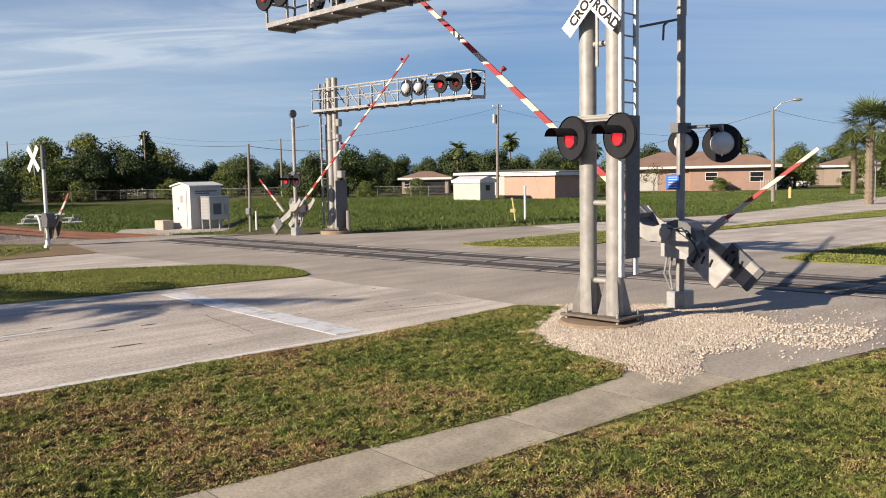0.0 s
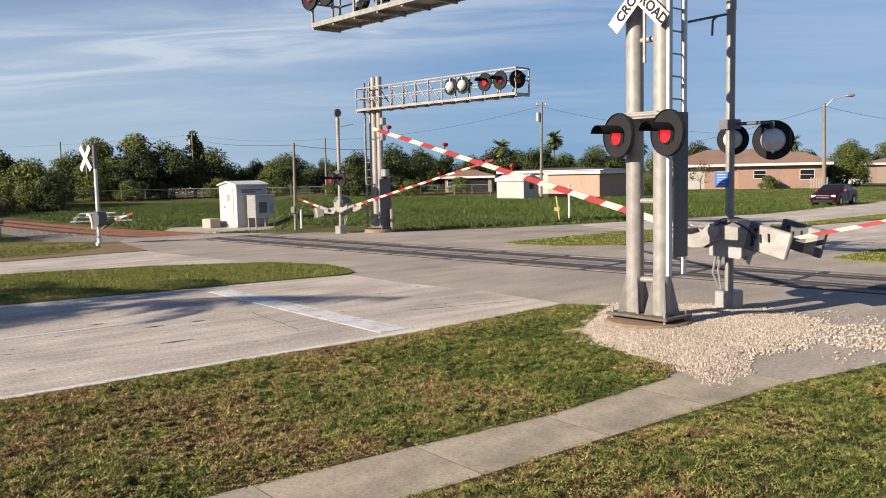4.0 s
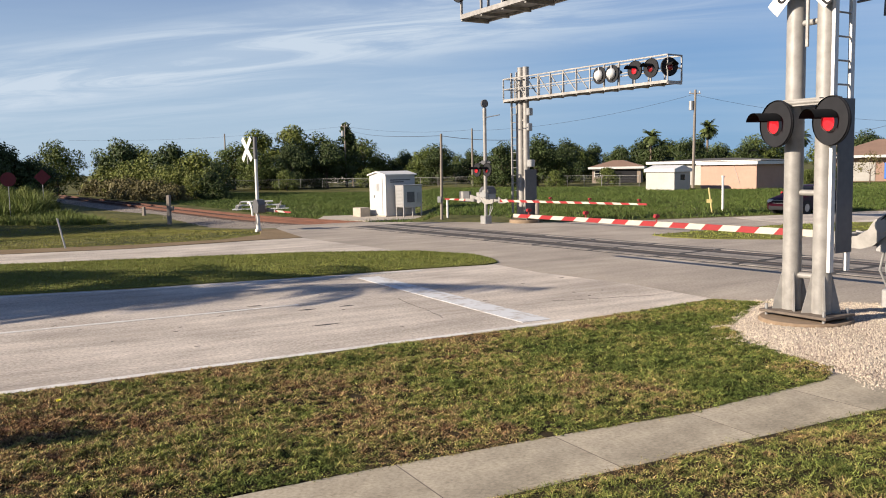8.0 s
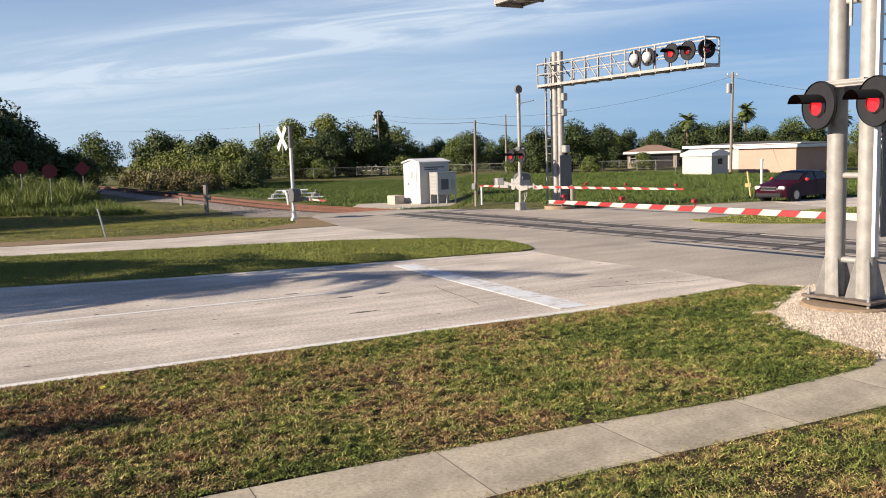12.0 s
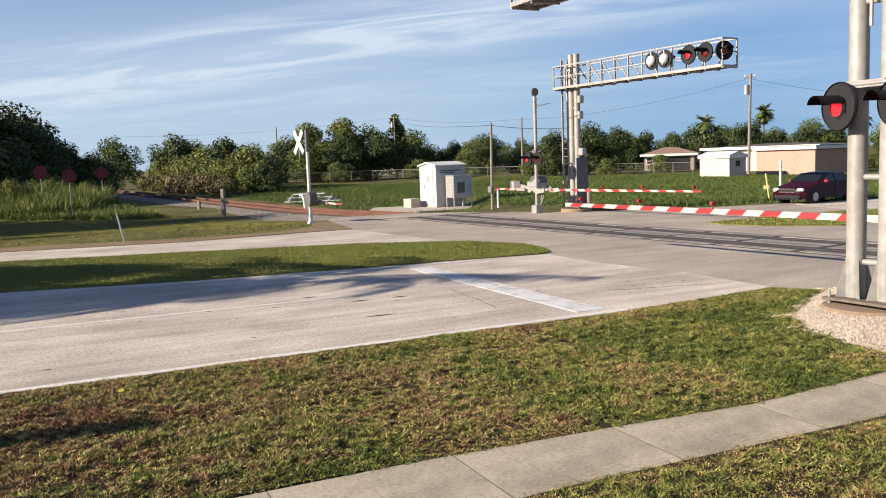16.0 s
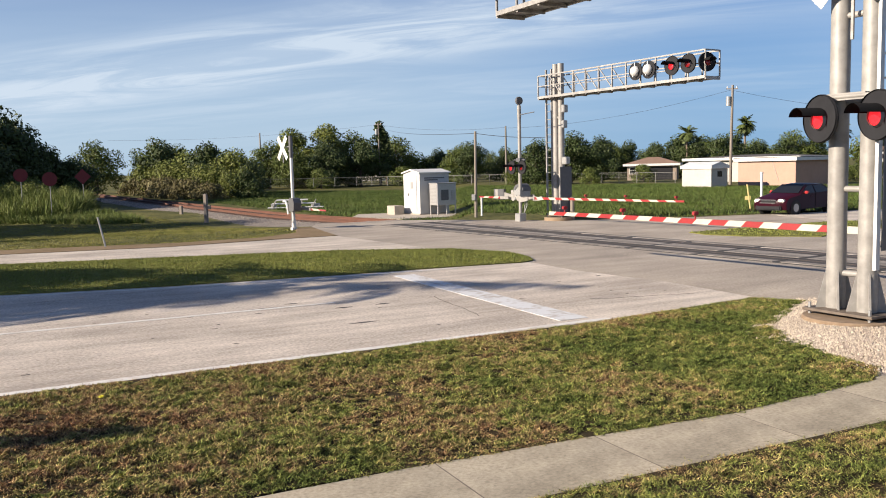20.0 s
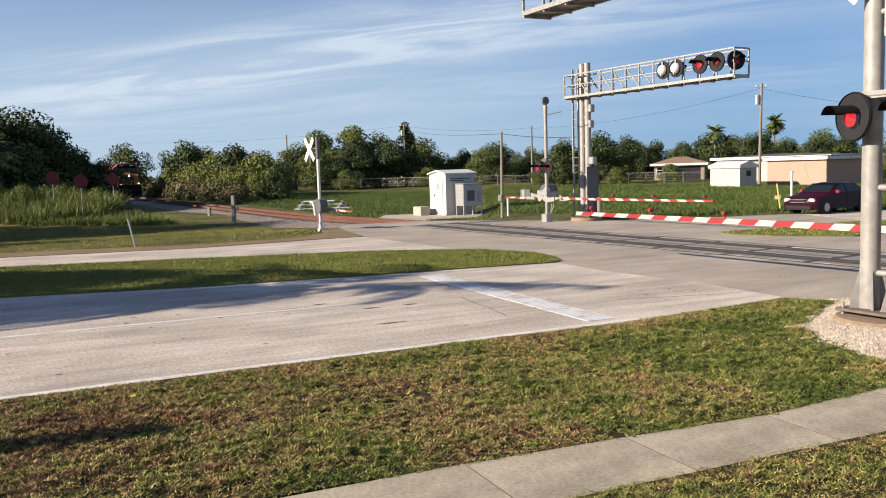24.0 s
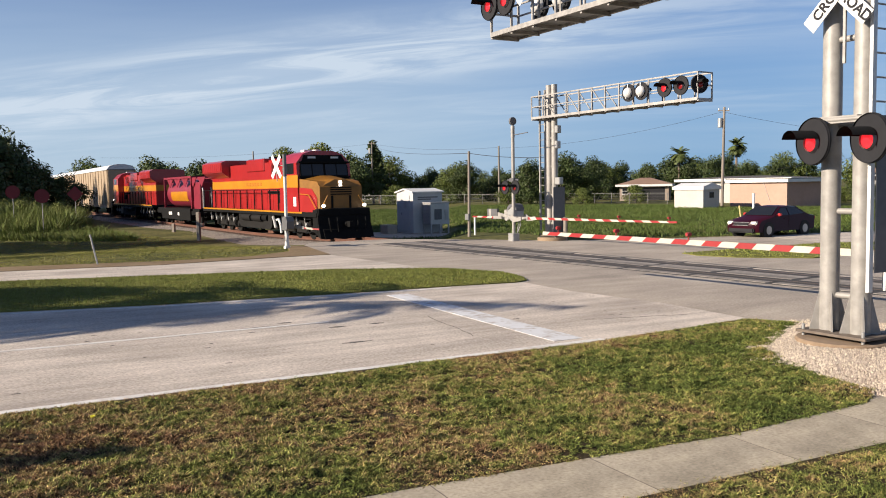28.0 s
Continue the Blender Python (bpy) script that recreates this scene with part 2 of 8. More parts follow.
def turf_mat(name, shift=0.0):
    """Lawn in straw, olive, green and deep green patches; drier towards -x."""
    m = bpy.data.materials.new(name)
    m.use_nodes = True
    n, l = m.node_tree.nodes, m.node_tree.links
    b = n["Principled BSDF"]
    co = n.new("ShaderNodeTexCoord")
    big = n.new("ShaderNodeTexNoise"); big.inputs["Scale"].default_value = 0.62; big.inputs["Detail"].default_value = 3
    fine = n.new("ShaderNodeTexNoise"); fine.inputs["Scale"].default_value = 5.5; fine.inputs["Detail"].default_value = 6; fine.inputs["Roughness"].default_value = 0.7
    sep = n.new("ShaderNodeSeparateXYZ")
    for q in (big, fine):
        l.new(co.outputs["Object"], q.inputs["Vector"])
    l.new(co.outputs["Object"], sep.inputs[0])
    dry = n.new("ShaderNodeMapRange")
    dry.inputs["From Min"].default_value, dry.inputs["From Max"].default_value = -7.0, 1.5
    dry.inputs["To Min"].default_value, dry.inputs["To Max"].default_value = -0.058 + shift, 0.055 + shift
    l.new(sep.outputs["X"], dry.inputs["Value"])
    half = n.new("ShaderNodeMath"); half.operation = "MULTIPLY_ADD"; half.inputs[1].default_value = 0.46
    l.new(big.outputs["Fac"], half.inputs[0]); l.new(dry.outputs[0], half.inputs[2])
    mix = n.new("ShaderNodeMath"); mix.operation = "MULTIPLY_ADD"; mix.inputs[1].default_value = 0.52
    l.new(fine.outputs["Fac"], mix.inputs[0]); l.new(half.outputs[0], mix.inputs[2])
    geo = n.new("ShaderNodeNewGeometry")
    jit = n.new("ShaderNodeMapRange")
    jit.inputs["To Min"].default_value, jit.inputs["To Max"].default_value = -0.05, 0.05
    l.new(geo.outputs["Random Per Island"], jit.inputs["Value"])
    tot = n.new("ShaderNodeMath"); tot.operation = "ADD"
    l.new(mix.outputs[0], tot.inputs[0]); l.new(jit.outputs[0], tot.inputs[1])
    rp = n.new("ShaderNodeValToRGB")
    e = rp.color_ramp.elements
    e[0].position, e[0].color = 0.38, (0.17, 0.095, 0.05, 1)
    e[1].position, e[1].color = 0.62, (0.074, 0.10, 0.023, 1)
    for pos_, col_ in ((0.435, (0.29, 0.205, 0.095, 1)), (0.475, (0.25, 0.22, 0.075, 1)), (0.505, (0.178, 0.188, 0.048, 1)), (0.555, (0.118, 0.138, 0.034, 1))):
        q = e.new(pos_); q.color = col_
    l.new(tot.outputs[0], rp.inputs[0])
    val = n.new("ShaderNodeMath"); val.operation = "MULTIPLY"; val.inputs[1].default_value = 7.31
    fr = n.new("ShaderNodeMath"); fr.operation = "FRACT"
    l.new(geo.outputs["Random Per Island"], val.inputs[0]); l.new(val.outputs[0], fr.inputs[0])
    mr = n.new("ShaderNodeMapRange"); mr.inputs["To Min"].default_value, mr.inputs["To Max"].default_value = 0.40, 1.75
    l.new(fr.outputs[0], mr.inputs["Value"])
    hs = n.new("ShaderNodeHueSaturation")
    clump = n.new("ShaderNodeTexNoise"); clump.inputs["Scale"].default_value = 15.0; clump.inputs["Detail"].default_value = 3; clump.inputs["Roughness"].default_value = 0.65
    l.new(co.outputs["Object"], clump.inputs["Vector"])
    cr = n.new("ShaderNodeMapRange")
    cr.inputs["From Min"].default_value, cr.inputs["From Max"].default_value = 0.36, 0.64
    cr.inputs["To Min"].default_value, cr.inputs["To Max"].default_value = 0.50, 1.58
    l.new(clump.outputs["Fac"], cr.inputs["Value"])
    vv_ = n.new("ShaderNodeMath"); vv_.operation = "MULTIPLY"
    l.new(mr.outputs[0], vv_.inputs[0]); l.new(cr.outputs[0], vv_.inputs[1])
    l.new(vv_.outputs[0], hs.inputs["Value"]); l.new(rp.outputs["Color"], hs.inputs["Color"])
    l.new(hs.outputs["Color"], b.inputs["Base Color"])
    b.inputs["Roughness"].default_value = 0.7
    b.inputs["Specular IOR Level"].default_value = 0.15
    return m


M = {}
M["concrete_road"] = mat("worn_pale_asphalt", (0.581, 0.515, 0.444), (0.387, 0.339, 0.29), 0.92, scale=24, big=0.5, bump=0.7, bump_scale=120, spec=0.25, ramp=(0.42, 0.60), depth=0.012)
M["asphalt"] = mat("grey_asphalt", (0.414, 0.361, 0.299), (0.264, 0.229, 0.194), 0.93, scale=18, big=0.35, bump=0.6, bump_scale=110, spec=0.25, ramp=(0.38, 0.62))
M["patch"] = mat("dark_tar_patch", (0.055, 0.05, 0.045), (0.03, 0.028, 0.026), 0.9, scale=20, bump=0.3)
M["concrete"] = mat("sidewalk_concrete", (0.43, 0.375, 0.285), (0.275, 0.235, 0.17), 0.9, scale=30, big=0.9, bump=0.4, bump_scale=120, spec=0.25, ramp=(0.34, 0.64))
M["joint"] = mat("dark_joint_filler", (0.15, 0.12, 0.095), (0.09, 0.075, 0.06), 0.95, scale=20, bump=0.2)
M["pad"] = mat("pad_concrete", (0.44, 0.387, 0.317), (0.334, 0.29, 0.238), 0.9, scale=8, bump=0.3)
M["paint"] = mat("worn_white_road_paint", (0.581, 0.59, 0.598), (0.37, 0.33, 0.29), 0.8, scale=9, big=2.6, bump=0.1, ramp=(0.36, 0.52))
M["paint_edge"] = mat("chalky_edge_paint", (0.634, 0.616, 0.581), (0.484, 0.44, 0.396), 0.85, scale=6, big=1.5, bump=0.1, ramp=(0.3, 0.55))
M["turf_base"] = mat("thatch_under_grass", (0.19, 0.185, 0.055), (0.10, 0.105, 0.03), 0.95, scale=5, big=0.5, bump=0.6, bump_scale=40, spec=0.1, depth=0.03)
M["base_rust"] = mat("rust_stained_base", (0.20, 0.165, 0.135), (0.11, 0.085, 0.065), 0.8, scale=9, bump=0.3, metal=0.2)
M["foundation"] = mat("stained_foundation", (0.30, 0.22, 0.145), (0.18, 0.125, 0.08), 0.95, scale=8, bump=0.4)
M["soil"] = mat("lawn_soil", (0.032, 0.028, 0.014), (0.05, 0.035, 0.02), 0.95, scale=3, big=0.45, bump=0.6, bump_scale=40, spec=0.1, depth=0.03)
M["field"] = mat("field_ground", (0.15, 0.14, 0.05), (0.055, 0.06, 0.02), 0.95, ramp=(0.4, 0.6), scale=3.5, big=0.3, bump=0.5, spec=0.1)
M["dirt"] = mat("bare_dirt", (0.264, 0.194, 0.123), (0.167, 0.123, 0.0704), 0.95, scale=7, big=0.8, bump=0.5, spec=0.1)
M["ballast"] = mat("ballast_bed", (0.27, 0.235, 0.20), (0.14, 0.12, 0.105), 0.95, scale=14, big=1.0, bump=0.8, bump_scale=18, depth=0.04)
M["ballast_stone"] = mat("ballast_stone", (0.33, 0.28, 0.235), (0.17, 0.145, 0.125), 0.95, scale=4, bump=0, island=0.6)
M["gravel"] = mat("cream_gravel", (0.704, 0.607, 0.484), (0.484, 0.396, 0.304), 0.9, scale=9, bump=0.2, island=0.38)
M["gravel_bed"] = mat("gravel_bed", (0.37, 0.299, 0.22), (0.211, 0.158, 0.106), 0.95, scale=22, big=2.5, bump=0.7, bump_scale=45, depth=0.02)
M["rust"] = mat("rusty_rail", (0.15, 0.062, 0.038), (0.085, 0.036, 0.022), 0.75, scale=10, bump=0.2, metal=0.2)
M["rail_top"] = mat("worn_rail_head", (0.13, 0.10, 0.085), (0.08, 0.06, 0.05), 0.5, metal=0.5, scale=10, bump=0.05)
M["tie"] = mat("old_tie", (0.13, 0.075, 0.05), (0.07, 0.045, 0.035), 0.9, scale=12, bump=0.4, stretch=(1, 6, 1))
M["panel"] = mat("grey_crossing_panel", (0.33, 0.295, 0.26), (0.17, 0.15, 0.13), 0.9, scale=9, bump=0.35)
M["rubber"] = mat("crossing_panel_timber", (0.065, 0.055, 0.048), (0.03, 0.026, 0.024), 0.85, scale=8, bump=0.4, stretch=(1, 5, 1))
M["alu"] = mat("weathered_aluminium", (0.37, 0.352, 0.33), (0.273, 0.26, 0.242), 0.55, metal=0.25, scale=5, big=0.7, bump=0.06)
M["galv"] = mat("galvanised_steel", (0.405, 0.4, 0.387), (0.299, 0.295, 0.286), 0.45, metal=0.45, scale=16, big=2, bump=0.05)
M["silver"] = mat("silver_painted_steel", (0.352, 0.334, 0.308), (0.264, 0.251, 0.231), 0.5, metal=0.12, scale=6, bump=0.05)
M["white"] = mat("white_enamel", (0.686, 0.678, 0.651), (0.581, 0.572, 0.546), 0.5, scale=5, bump=0.05)
M["stripe_white"] = mat("reflective_white", (0.49, 0.465, 0.385), (0.41, 0.385, 0.31), 0.55, scale=7, bump=0.04)
M["stripe_red"] = mat("reflective_red", (0.31, 0.014, 0.017), (0.23, 0.011, 0.013), 0.5, scale=7, bump=0.04)
M["black"] = mat("matt_black_paint", (0.020, 0.020, 0.023), (0.013, 0.013, 0.015), 0.75, spec=0.25, scale=6, bump=0.08)
M["hood_black"] = mat("dull_black_hood", (0.014, 0.014, 0.015), (0.01, 0.01, 0.01), 0.95, bump=0, spec=0.1)
M["cable"] = mat("black_cable", (0.02, 0.02, 0.02), (0.015, 0.015, 0.015), 0.6, bump=0)
M["red_lamp"] = mat("red_lens", (0.55, 0.015, 0.02), (0.45, 0.01, 0.015), 0.25, bump=0.1, scale=60, glow=0.45, glow_color=(1.0, 0.03, 0.04))
M["red_off"] = mat("dark_red_lens", (0.22, 0.01, 0.012), (0.16, 0.008, 0.01), 0.2, bump=0.1, scale=60)
M["housing"] = mat("bright_lamp_housing", (0.66, 0.66, 0.65), (0.56, 0.56, 0.55), 0.32, metal=0.1, scale=6, bump=0.04)
M["grey"] = mat("grey_case", (0.36, 0.36, 0.35), (0.27, 0.27, 0.265), 0.5, metal=0.3, scale=8, bump=0.08)
M["dark_grey"] = mat("dark_grey_case", (0.12, 0.12, 0.125), (0.08, 0.08, 0.085), 0.5, scale=8, bump=0.08)
M["blue"] = mat("blue_sign_face", (0.02, 0.13, 0.50), (0.015, 0.10, 0.42), 0.4, bump=0)
M["wood"] = mat("weathered_timber_pole", (0.27, 0.235, 0.20), (0.17, 0.145, 0.12), 0.9, scale=10, bump=0.4, stretch=(4, 4, 0.4))
M["bark"] = mat("tree_bark", (0.14, 0.105, 0.075), (0.07, 0.052, 0.038), 0.95, scale=9, bump=0.6, stretch=(3, 3, 0.6))
M["palm_bark"] = mat("palm_bark", (0.30, 0.24, 0.18), (0.14, 0.105, 0.075), 0.95, scale=14, bump=0.8, depth=0.03)
M["leaf_a"] = leaf_mat("leaf_mid_green", (0.115, 0.14, 0.029), (0.055, 0.076, 0.016))
M["leaf_b"] = leaf_mat("leaf_dark_green", (0.062, 0.086, 0.023), (0.032, 0.048, 0.014))
M["leaf_c"] = leaf_mat("leaf_yellow_green", (0.175, 0.19, 0.038), (0.085, 0.105, 0.02))
M["frond"] = leaf_mat("palm_frond", (0.125, 0.155, 0.042), (0.06, 0.08, 0.025))
M["dry"] = leaf_mat("dry_brush", (0.17, 0.145, 0.06), (0.10, 0.09, 0.035))
M["grass"] = turf_mat("lawn_blade")
M["grass_dry"] = turf_mat("dry_lawn_blade", -0.028)
M["grass_green"] = mat("green_blade", (0.21, 0.22, 0.05), (0.125, 0.15, 0.032), 0.65, scale=2.0, big=0.2, bump=0, island=0.38, spec=0.2)
M["roadside"] = mat("sunny_mown_blade", (0.26, 0.235, 0.06), (0.13, 0.145, 0.032), 0.65, scale=1.6, big=0.25, bump=0, island=0.3, spec=0.2)
M["weed"] = mat("rank_weed_blade", (0.17, 0.20, 0.048), (0.09, 0.12, 0.026), 0.6, scale=0.9, big=0.15, bump=0, island=0.34, spec=0.2)
M["tall_grass"] = mat("tall_field_grass", (0.105, 0.14, 0.032), (0.055, 0.085, 0.018), 0.65, scale=0.8, big=0.1, bump=0, island=0.32, spec=0.2)
M["hut"] = mat("off_white_hut_panel", (0.475, 0.475, 0.466), (0.414, 0.414, 0.405), 0.55, scale=3, bump=0.06)
M["steel_case"] = mat("bare_metal_case", (0.458, 0.449, 0.44), (0.387, 0.378, 0.37), 0.45, metal=0.5, scale=6, bump=0.05)
M["stucco_white"] = mat("white_stucco", (0.458, 0.44, 0.405), (0.387, 0.37, 0.334), 0.9, scale=4, bump=0.3, bump_scale=60)
M["stucco_pink"] = mat("peach_stucco", (0.422, 0.273, 0.207), (0.37, 0.233, 0.176), 0.9, scale=3, bump=0.3, bump_scale=60)
# Peach stucco again, darkened in colour for tree shade on the house walls.
M["stucco_pink_shaded"] = mat("shaded_peach_stucco", (0.36, 0.235, 0.18), (0.30, 0.195, 0.15), 0.9, scale=3, bump=0.3, bump_scale=60)
M["stucco_tan"] = mat("tan_stucco", (0.317, 0.255, 0.202), (0.264, 0.211, 0.167), 0.9, scale=3, bump=0.3, bump_scale=60)
M["shingle"] = mat("brown_shingle", (0.27, 0.17, 0.12), (0.19, 0.12, 0.085), 0.9, scale=9, bump=0.4, bump_scale=20)
M["roof_grey"] = mat("grey_flat_roof", (0.10, 0.09, 0.08), (0.07, 0.062, 0.055), 0.9, scale=5, bump=0.3)
M["glass"] = mat("window_glass", (0.016, 0.018, 0.02), (0.012, 0.013, 0.015), 0.1, bump=0, spec=0.4)
M["fence"] = mat("chain_link_steel", (0.22, 0.22, 0.21), (0.16, 0.16, 0.155), 0.5, metal=0.5, bump=0)
M["petal"] = mat("yellow_petal", (0.75, 0.70, 0.05), (0.68, 0.60, 0.04), 0.6, bump=0)
M["yellow"] = mat("faded_yellow_paint", (0.62, 0.50, 0.22), (0.50, 0.40, 0.16), 0.7, bump=0.1)
# Red taken down in colour to stand for the trees' shade on the signs.
M["sign_red"] = mat("red_sign_face", (0.20, 0.012, 0.018), (0.15, 0.01, 0.014), 0.5, bump=0)
M["loco_red"] = mat("red_locomotive_paint", (0.352, 0.0158, 0.0158), (0.264, 0.0114, 0.0114), 0.36, scale=2, bump=0.03, coat=0.3)
M["loco_yellow"] = mat("yellow_locomotive_paint", (0.51, 0.216, 0.0106), (0.396, 0.163, 0.0088), 0.38, scale=2, bump=0.03, coat=0.3)
# Darker copy of the livery yellow: the front's shade is put into the paint.
M["loco_nose"] = mat("shaded_yellow_nose_paint", (0.25, 0.108, 0.009), (0.16, 0.07, 0.007), 0.5, scale=3, bump=0.04)
M["loco_marking"] = mat("faded_orange_marking", (0.42, 0.15, 0.012), (0.36, 0.12, 0.010), 0.45, bump=0)
M["loco_black"] = mat("sooty_black_steel", (0.008, 0.008, 0.008), (0.005, 0.005, 0.005), 0.8, scale=5, bump=0.15, spec=0.12)
M["loco_grey"] = mat("dusty_running_gear", (0.016, 0.015, 0.014), (0.008, 0.0075, 0.007), 0.8, scale=6, bump=0.2, spec=0.15)
M["maroon"] = mat("maroon_tank_frame", (0.238, 0.0158, 0.0352), (0.158, 0.0123, 0.0246), 0.45, scale=3, bump=0.05)
M["headlight"] = mat("lit_headlight", (1, 0.95, 0.85), (1, 0.95, 0.85), 0.2, bump=0, glow=3.0)
M["rack_tan"] = mat("tan_rack_panel", (0.352, 0.268, 0.176), (0.282, 0.211, 0.136), 0.6, scale=4, bump=0.08)
M["rack_white"] = mat("white_rack_roof", (0.634, 0.634, 0.625), (0.528, 0.528, 0.528), 0.5, scale=3, bump=0.05)
M["car_paint"] = mat("dark_maroon_car_paint", (0.030, 0.004, 0.010), (0.024, 0.0034, 0.008), 0.3, bump=0, spec=0.10, coat=0.03)
M["tyre"] = mat("tyre_rubber", (0.018, 0.018, 0.018), (0.012, 0.012, 0.012), 0.85, bump=0.1)
M["rim"] = mat("alloy_rim", (0.45, 0.45, 0.46), (0.36, 0.36, 0.37), 0.3, metal=0.8, bump=0)
M["clear_lens"] = mat("clear_lamp_lens", (0.75, 0.72, 0.66), (0.6, 0.58, 0.52), 0.15, bump=0, spec=0.8)
M["amber"] = mat("mirror_red", (0.45, 0.03, 0.03), (0.40, 0.025, 0.025), 0.3, bump=0)


def wear(m, angle, sx, sy, scale, lo, hi, cut=(0.36, 0.64)):
    """Darker and paler worn patches over a surface, drawn out along a direction in the plan."""
    n, l = m.node_tree.nodes, m.node_tree.links
    b = n["Principled BSDF"]
    link = b.inputs["Base Color"].links[0]
    src = link.from_socket
    co = n.new("ShaderNodeTexCoord")
    mp = n.new("ShaderNodeMapping"); mp.vector_type = "TEXTURE"
    mp.inputs["Rotation"].default_value = (0, 0, radians(angle)); mp.inputs["Scale"].default_value = (sx, sy, 1)
    l.new(co.outputs["Object"], mp.inputs[0])
    q = n.new("ShaderNodeTexNoise"); q.inputs["Scale"].default_value = scale; q.inputs["Detail"].default_value = 6; q.inputs["Roughness"].default_value = 0.68
    l.new(mp.outputs[0], q.inputs["Vector"])
    r = n.new("ShaderNodeMapRange")
    r.inputs["From Min"].default_value, r.inputs["From Max"].default_value = cut
    r.inputs["To Min"].default_value, r.inputs["To Max"].default_value = lo, hi
    l.new(q.outputs["Fac"], r.inputs["Value"])
    x = n.new("ShaderNodeMix"); x.data_type = "RGBA"; x.blend_type = "MULTIPLY"; x.inputs[0].default_value = 1.0
    l.new(src, x.inputs[6]); l.new(r.outputs[0], x.inputs[7])
    l.new(x.outputs[2], b.inputs["Base Color"])


wear(M["concrete_road"], 42.0, 5.0, 0.55, 1.0, 0.78, 1.12)
wear(M["concrete_road"], 42.0, 1.6, 1.0, 30.0, 0.72, 1.10, (0.34, 0.50))
wear(M["asphalt"], 42.0, 4.0, 0.8, 0.9, 0.84, 1.10)
wear(M["asphalt"], 42.0, 1.2, 1.0, 28.0, 0.80, 1.08, (0.34, 0.50))
wear(M["concrete"], 40.9, 1.6, 1.0, 1.3, 0.72, 1.10, (0.36, 0.58))
wear(M["concrete"], 0.0, 1.0, 1.0, 26.0, 0.78, 1.06, (0.34, 0.50))
wear(M["panel"], 0.0, 3.0, 0.6, 1.4, 0.55, 1.12)
wear(M["silver"], 0.0, 1.0, 1.0, 3.0, 0.86, 1.06)
wear(M["alu"], 0.0, 1.0, 1.0, 5.0, 0.80, 1.08)


# ---- mesh helpers ----
def box(bm, x0, x1, y0, y1, z0, z1, m=None):
    r = bmesh.ops.create_cube(bm, size=1)
    t = Matrix.LocRotScale(((x0 + x1) / 2, (y0 + y1) / 2, (z0 + z1) / 2), None, (abs(x1 - x0), abs(y1 - y0), abs(z1 - z0)))
    bmesh.ops.transform(bm, matrix=(m @ t) if m else t, verts=r["verts"])
    return r["verts"]


def rod(bm, p0, p1, r, seg=10, r2=None):
    p0, p1 = Vector(p0), Vector(p1)
    d = p1 - p0
    q = bmesh.ops.create_cone(bm, cap_ends=True, segments=seg, radius1=r, radius2=r if r2 is None else r2, depth=d.length)
    bmesh.ops.transform(bm, matrix=Matrix.Translation((p0 + p1) / 2) @ d.to_track_quat("Z", "Y").to_matrix().to_4x4(), verts=q["verts"])
    return q["verts"]


def bar(bm, p0, p1, w, h):
    """A square bar from p0 to p1, w wide and h high."""
    p0, p1 = Vector(p0), Vector(p1)
    d = p1 - p0
    r = bmesh.ops.create_cube(bm, size=1)
    up = Vector((0, 0, 1)) if abs(d.normalized().z) < 0.95 else Vector((1, 0, 0))
    z = d.normalized(); x = up.cross(z).normalized(); y = z.cross(x)
    m = Matrix((x, y, z)).transposed().to_4x4()
    bmesh.ops.transform(bm, matrix=Matrix.Translation((p0 + p1) / 2) @ m @ Matrix.Diagonal((w, h, d.length, 1)), verts=r["verts"])


def path_rod(bm, pts, r, seg=8):
    for a, b in zip(pts, pts[1:]):
        rod(bm, a, b, r, seg)


def prism(bm, pts, y0, y1):
    """The outline pts (x, z) drawn out from y0 to y1."""
    f = [bm.verts.new((x, y0, z)) for x, z in pts]
    k = [bm.verts.new((x, y1, z)) for x, z in pts]
    bm.faces.new(f); bm.faces.new(k[::-1])
    n = len(pts)
    for i in range(n):
        bm.faces.new((f[i], k[i], k[(i + 1) % n], f[(i + 1) % n]))
    return f + k


def slab(bm, pts, z0, z1):
    """The outline pts (x, y) drawn up from z0 to z1."""
    f = [bm.verts.new((x, y, z1)) for x, y in pts]
    k = [bm.verts.new((x, y, z0)) for x, y in pts]
    bm.faces.new(f); bm.faces.new(k[::-1])
    n = len(pts)
    for i in range(n):
        bm.faces.new((f[i], k[i], k[(i + 1) % n], f[(i + 1) % n]))


def bev(bm, w=0.01, seg=1):
    bmesh.ops.bevel(bm, geom=[e for e in bm.edges if len(e.link_faces) == 2 and e.calc_face_angle(0) > 0.6], offset=w, segments=seg, affect="EDGES", clamp_overlap=True)


def mesh_of(name, bm, material, smooth=False):
    bmesh.ops.recalc_face_normals(bm, faces=bm.faces[:])
    me = bpy.data.meshes.new(name)
    bm.to_mesh(me)
    bm.free()
    for m in (material if isinstance(material, (list, tuple)) else [material]):
        me.materials.append(m)
    if smooth:
        me.polygons.foreach_set("use_smooth", [True] * len(me.polygons))
        me.set_sharp_from_angle(angle=radians(35))
    return me


def part(name, bm, material, parent, label="", m=None, smooth=True):
    ob = new(name, mesh_of(name, bm, material, smooth))
    ob.parent = parent
    if m is not None:
        ob.matrix_basis = m
    if label:
        ob["label"] = label
    return ob


def thing(name, label, category, m=None, group="", kind=""):
    ob = new(name)
    ob.empty_display_size = 0.2
    if m is not None:
        ob.matrix_basis = m
    return tagged(ob, label, category, group, kind)


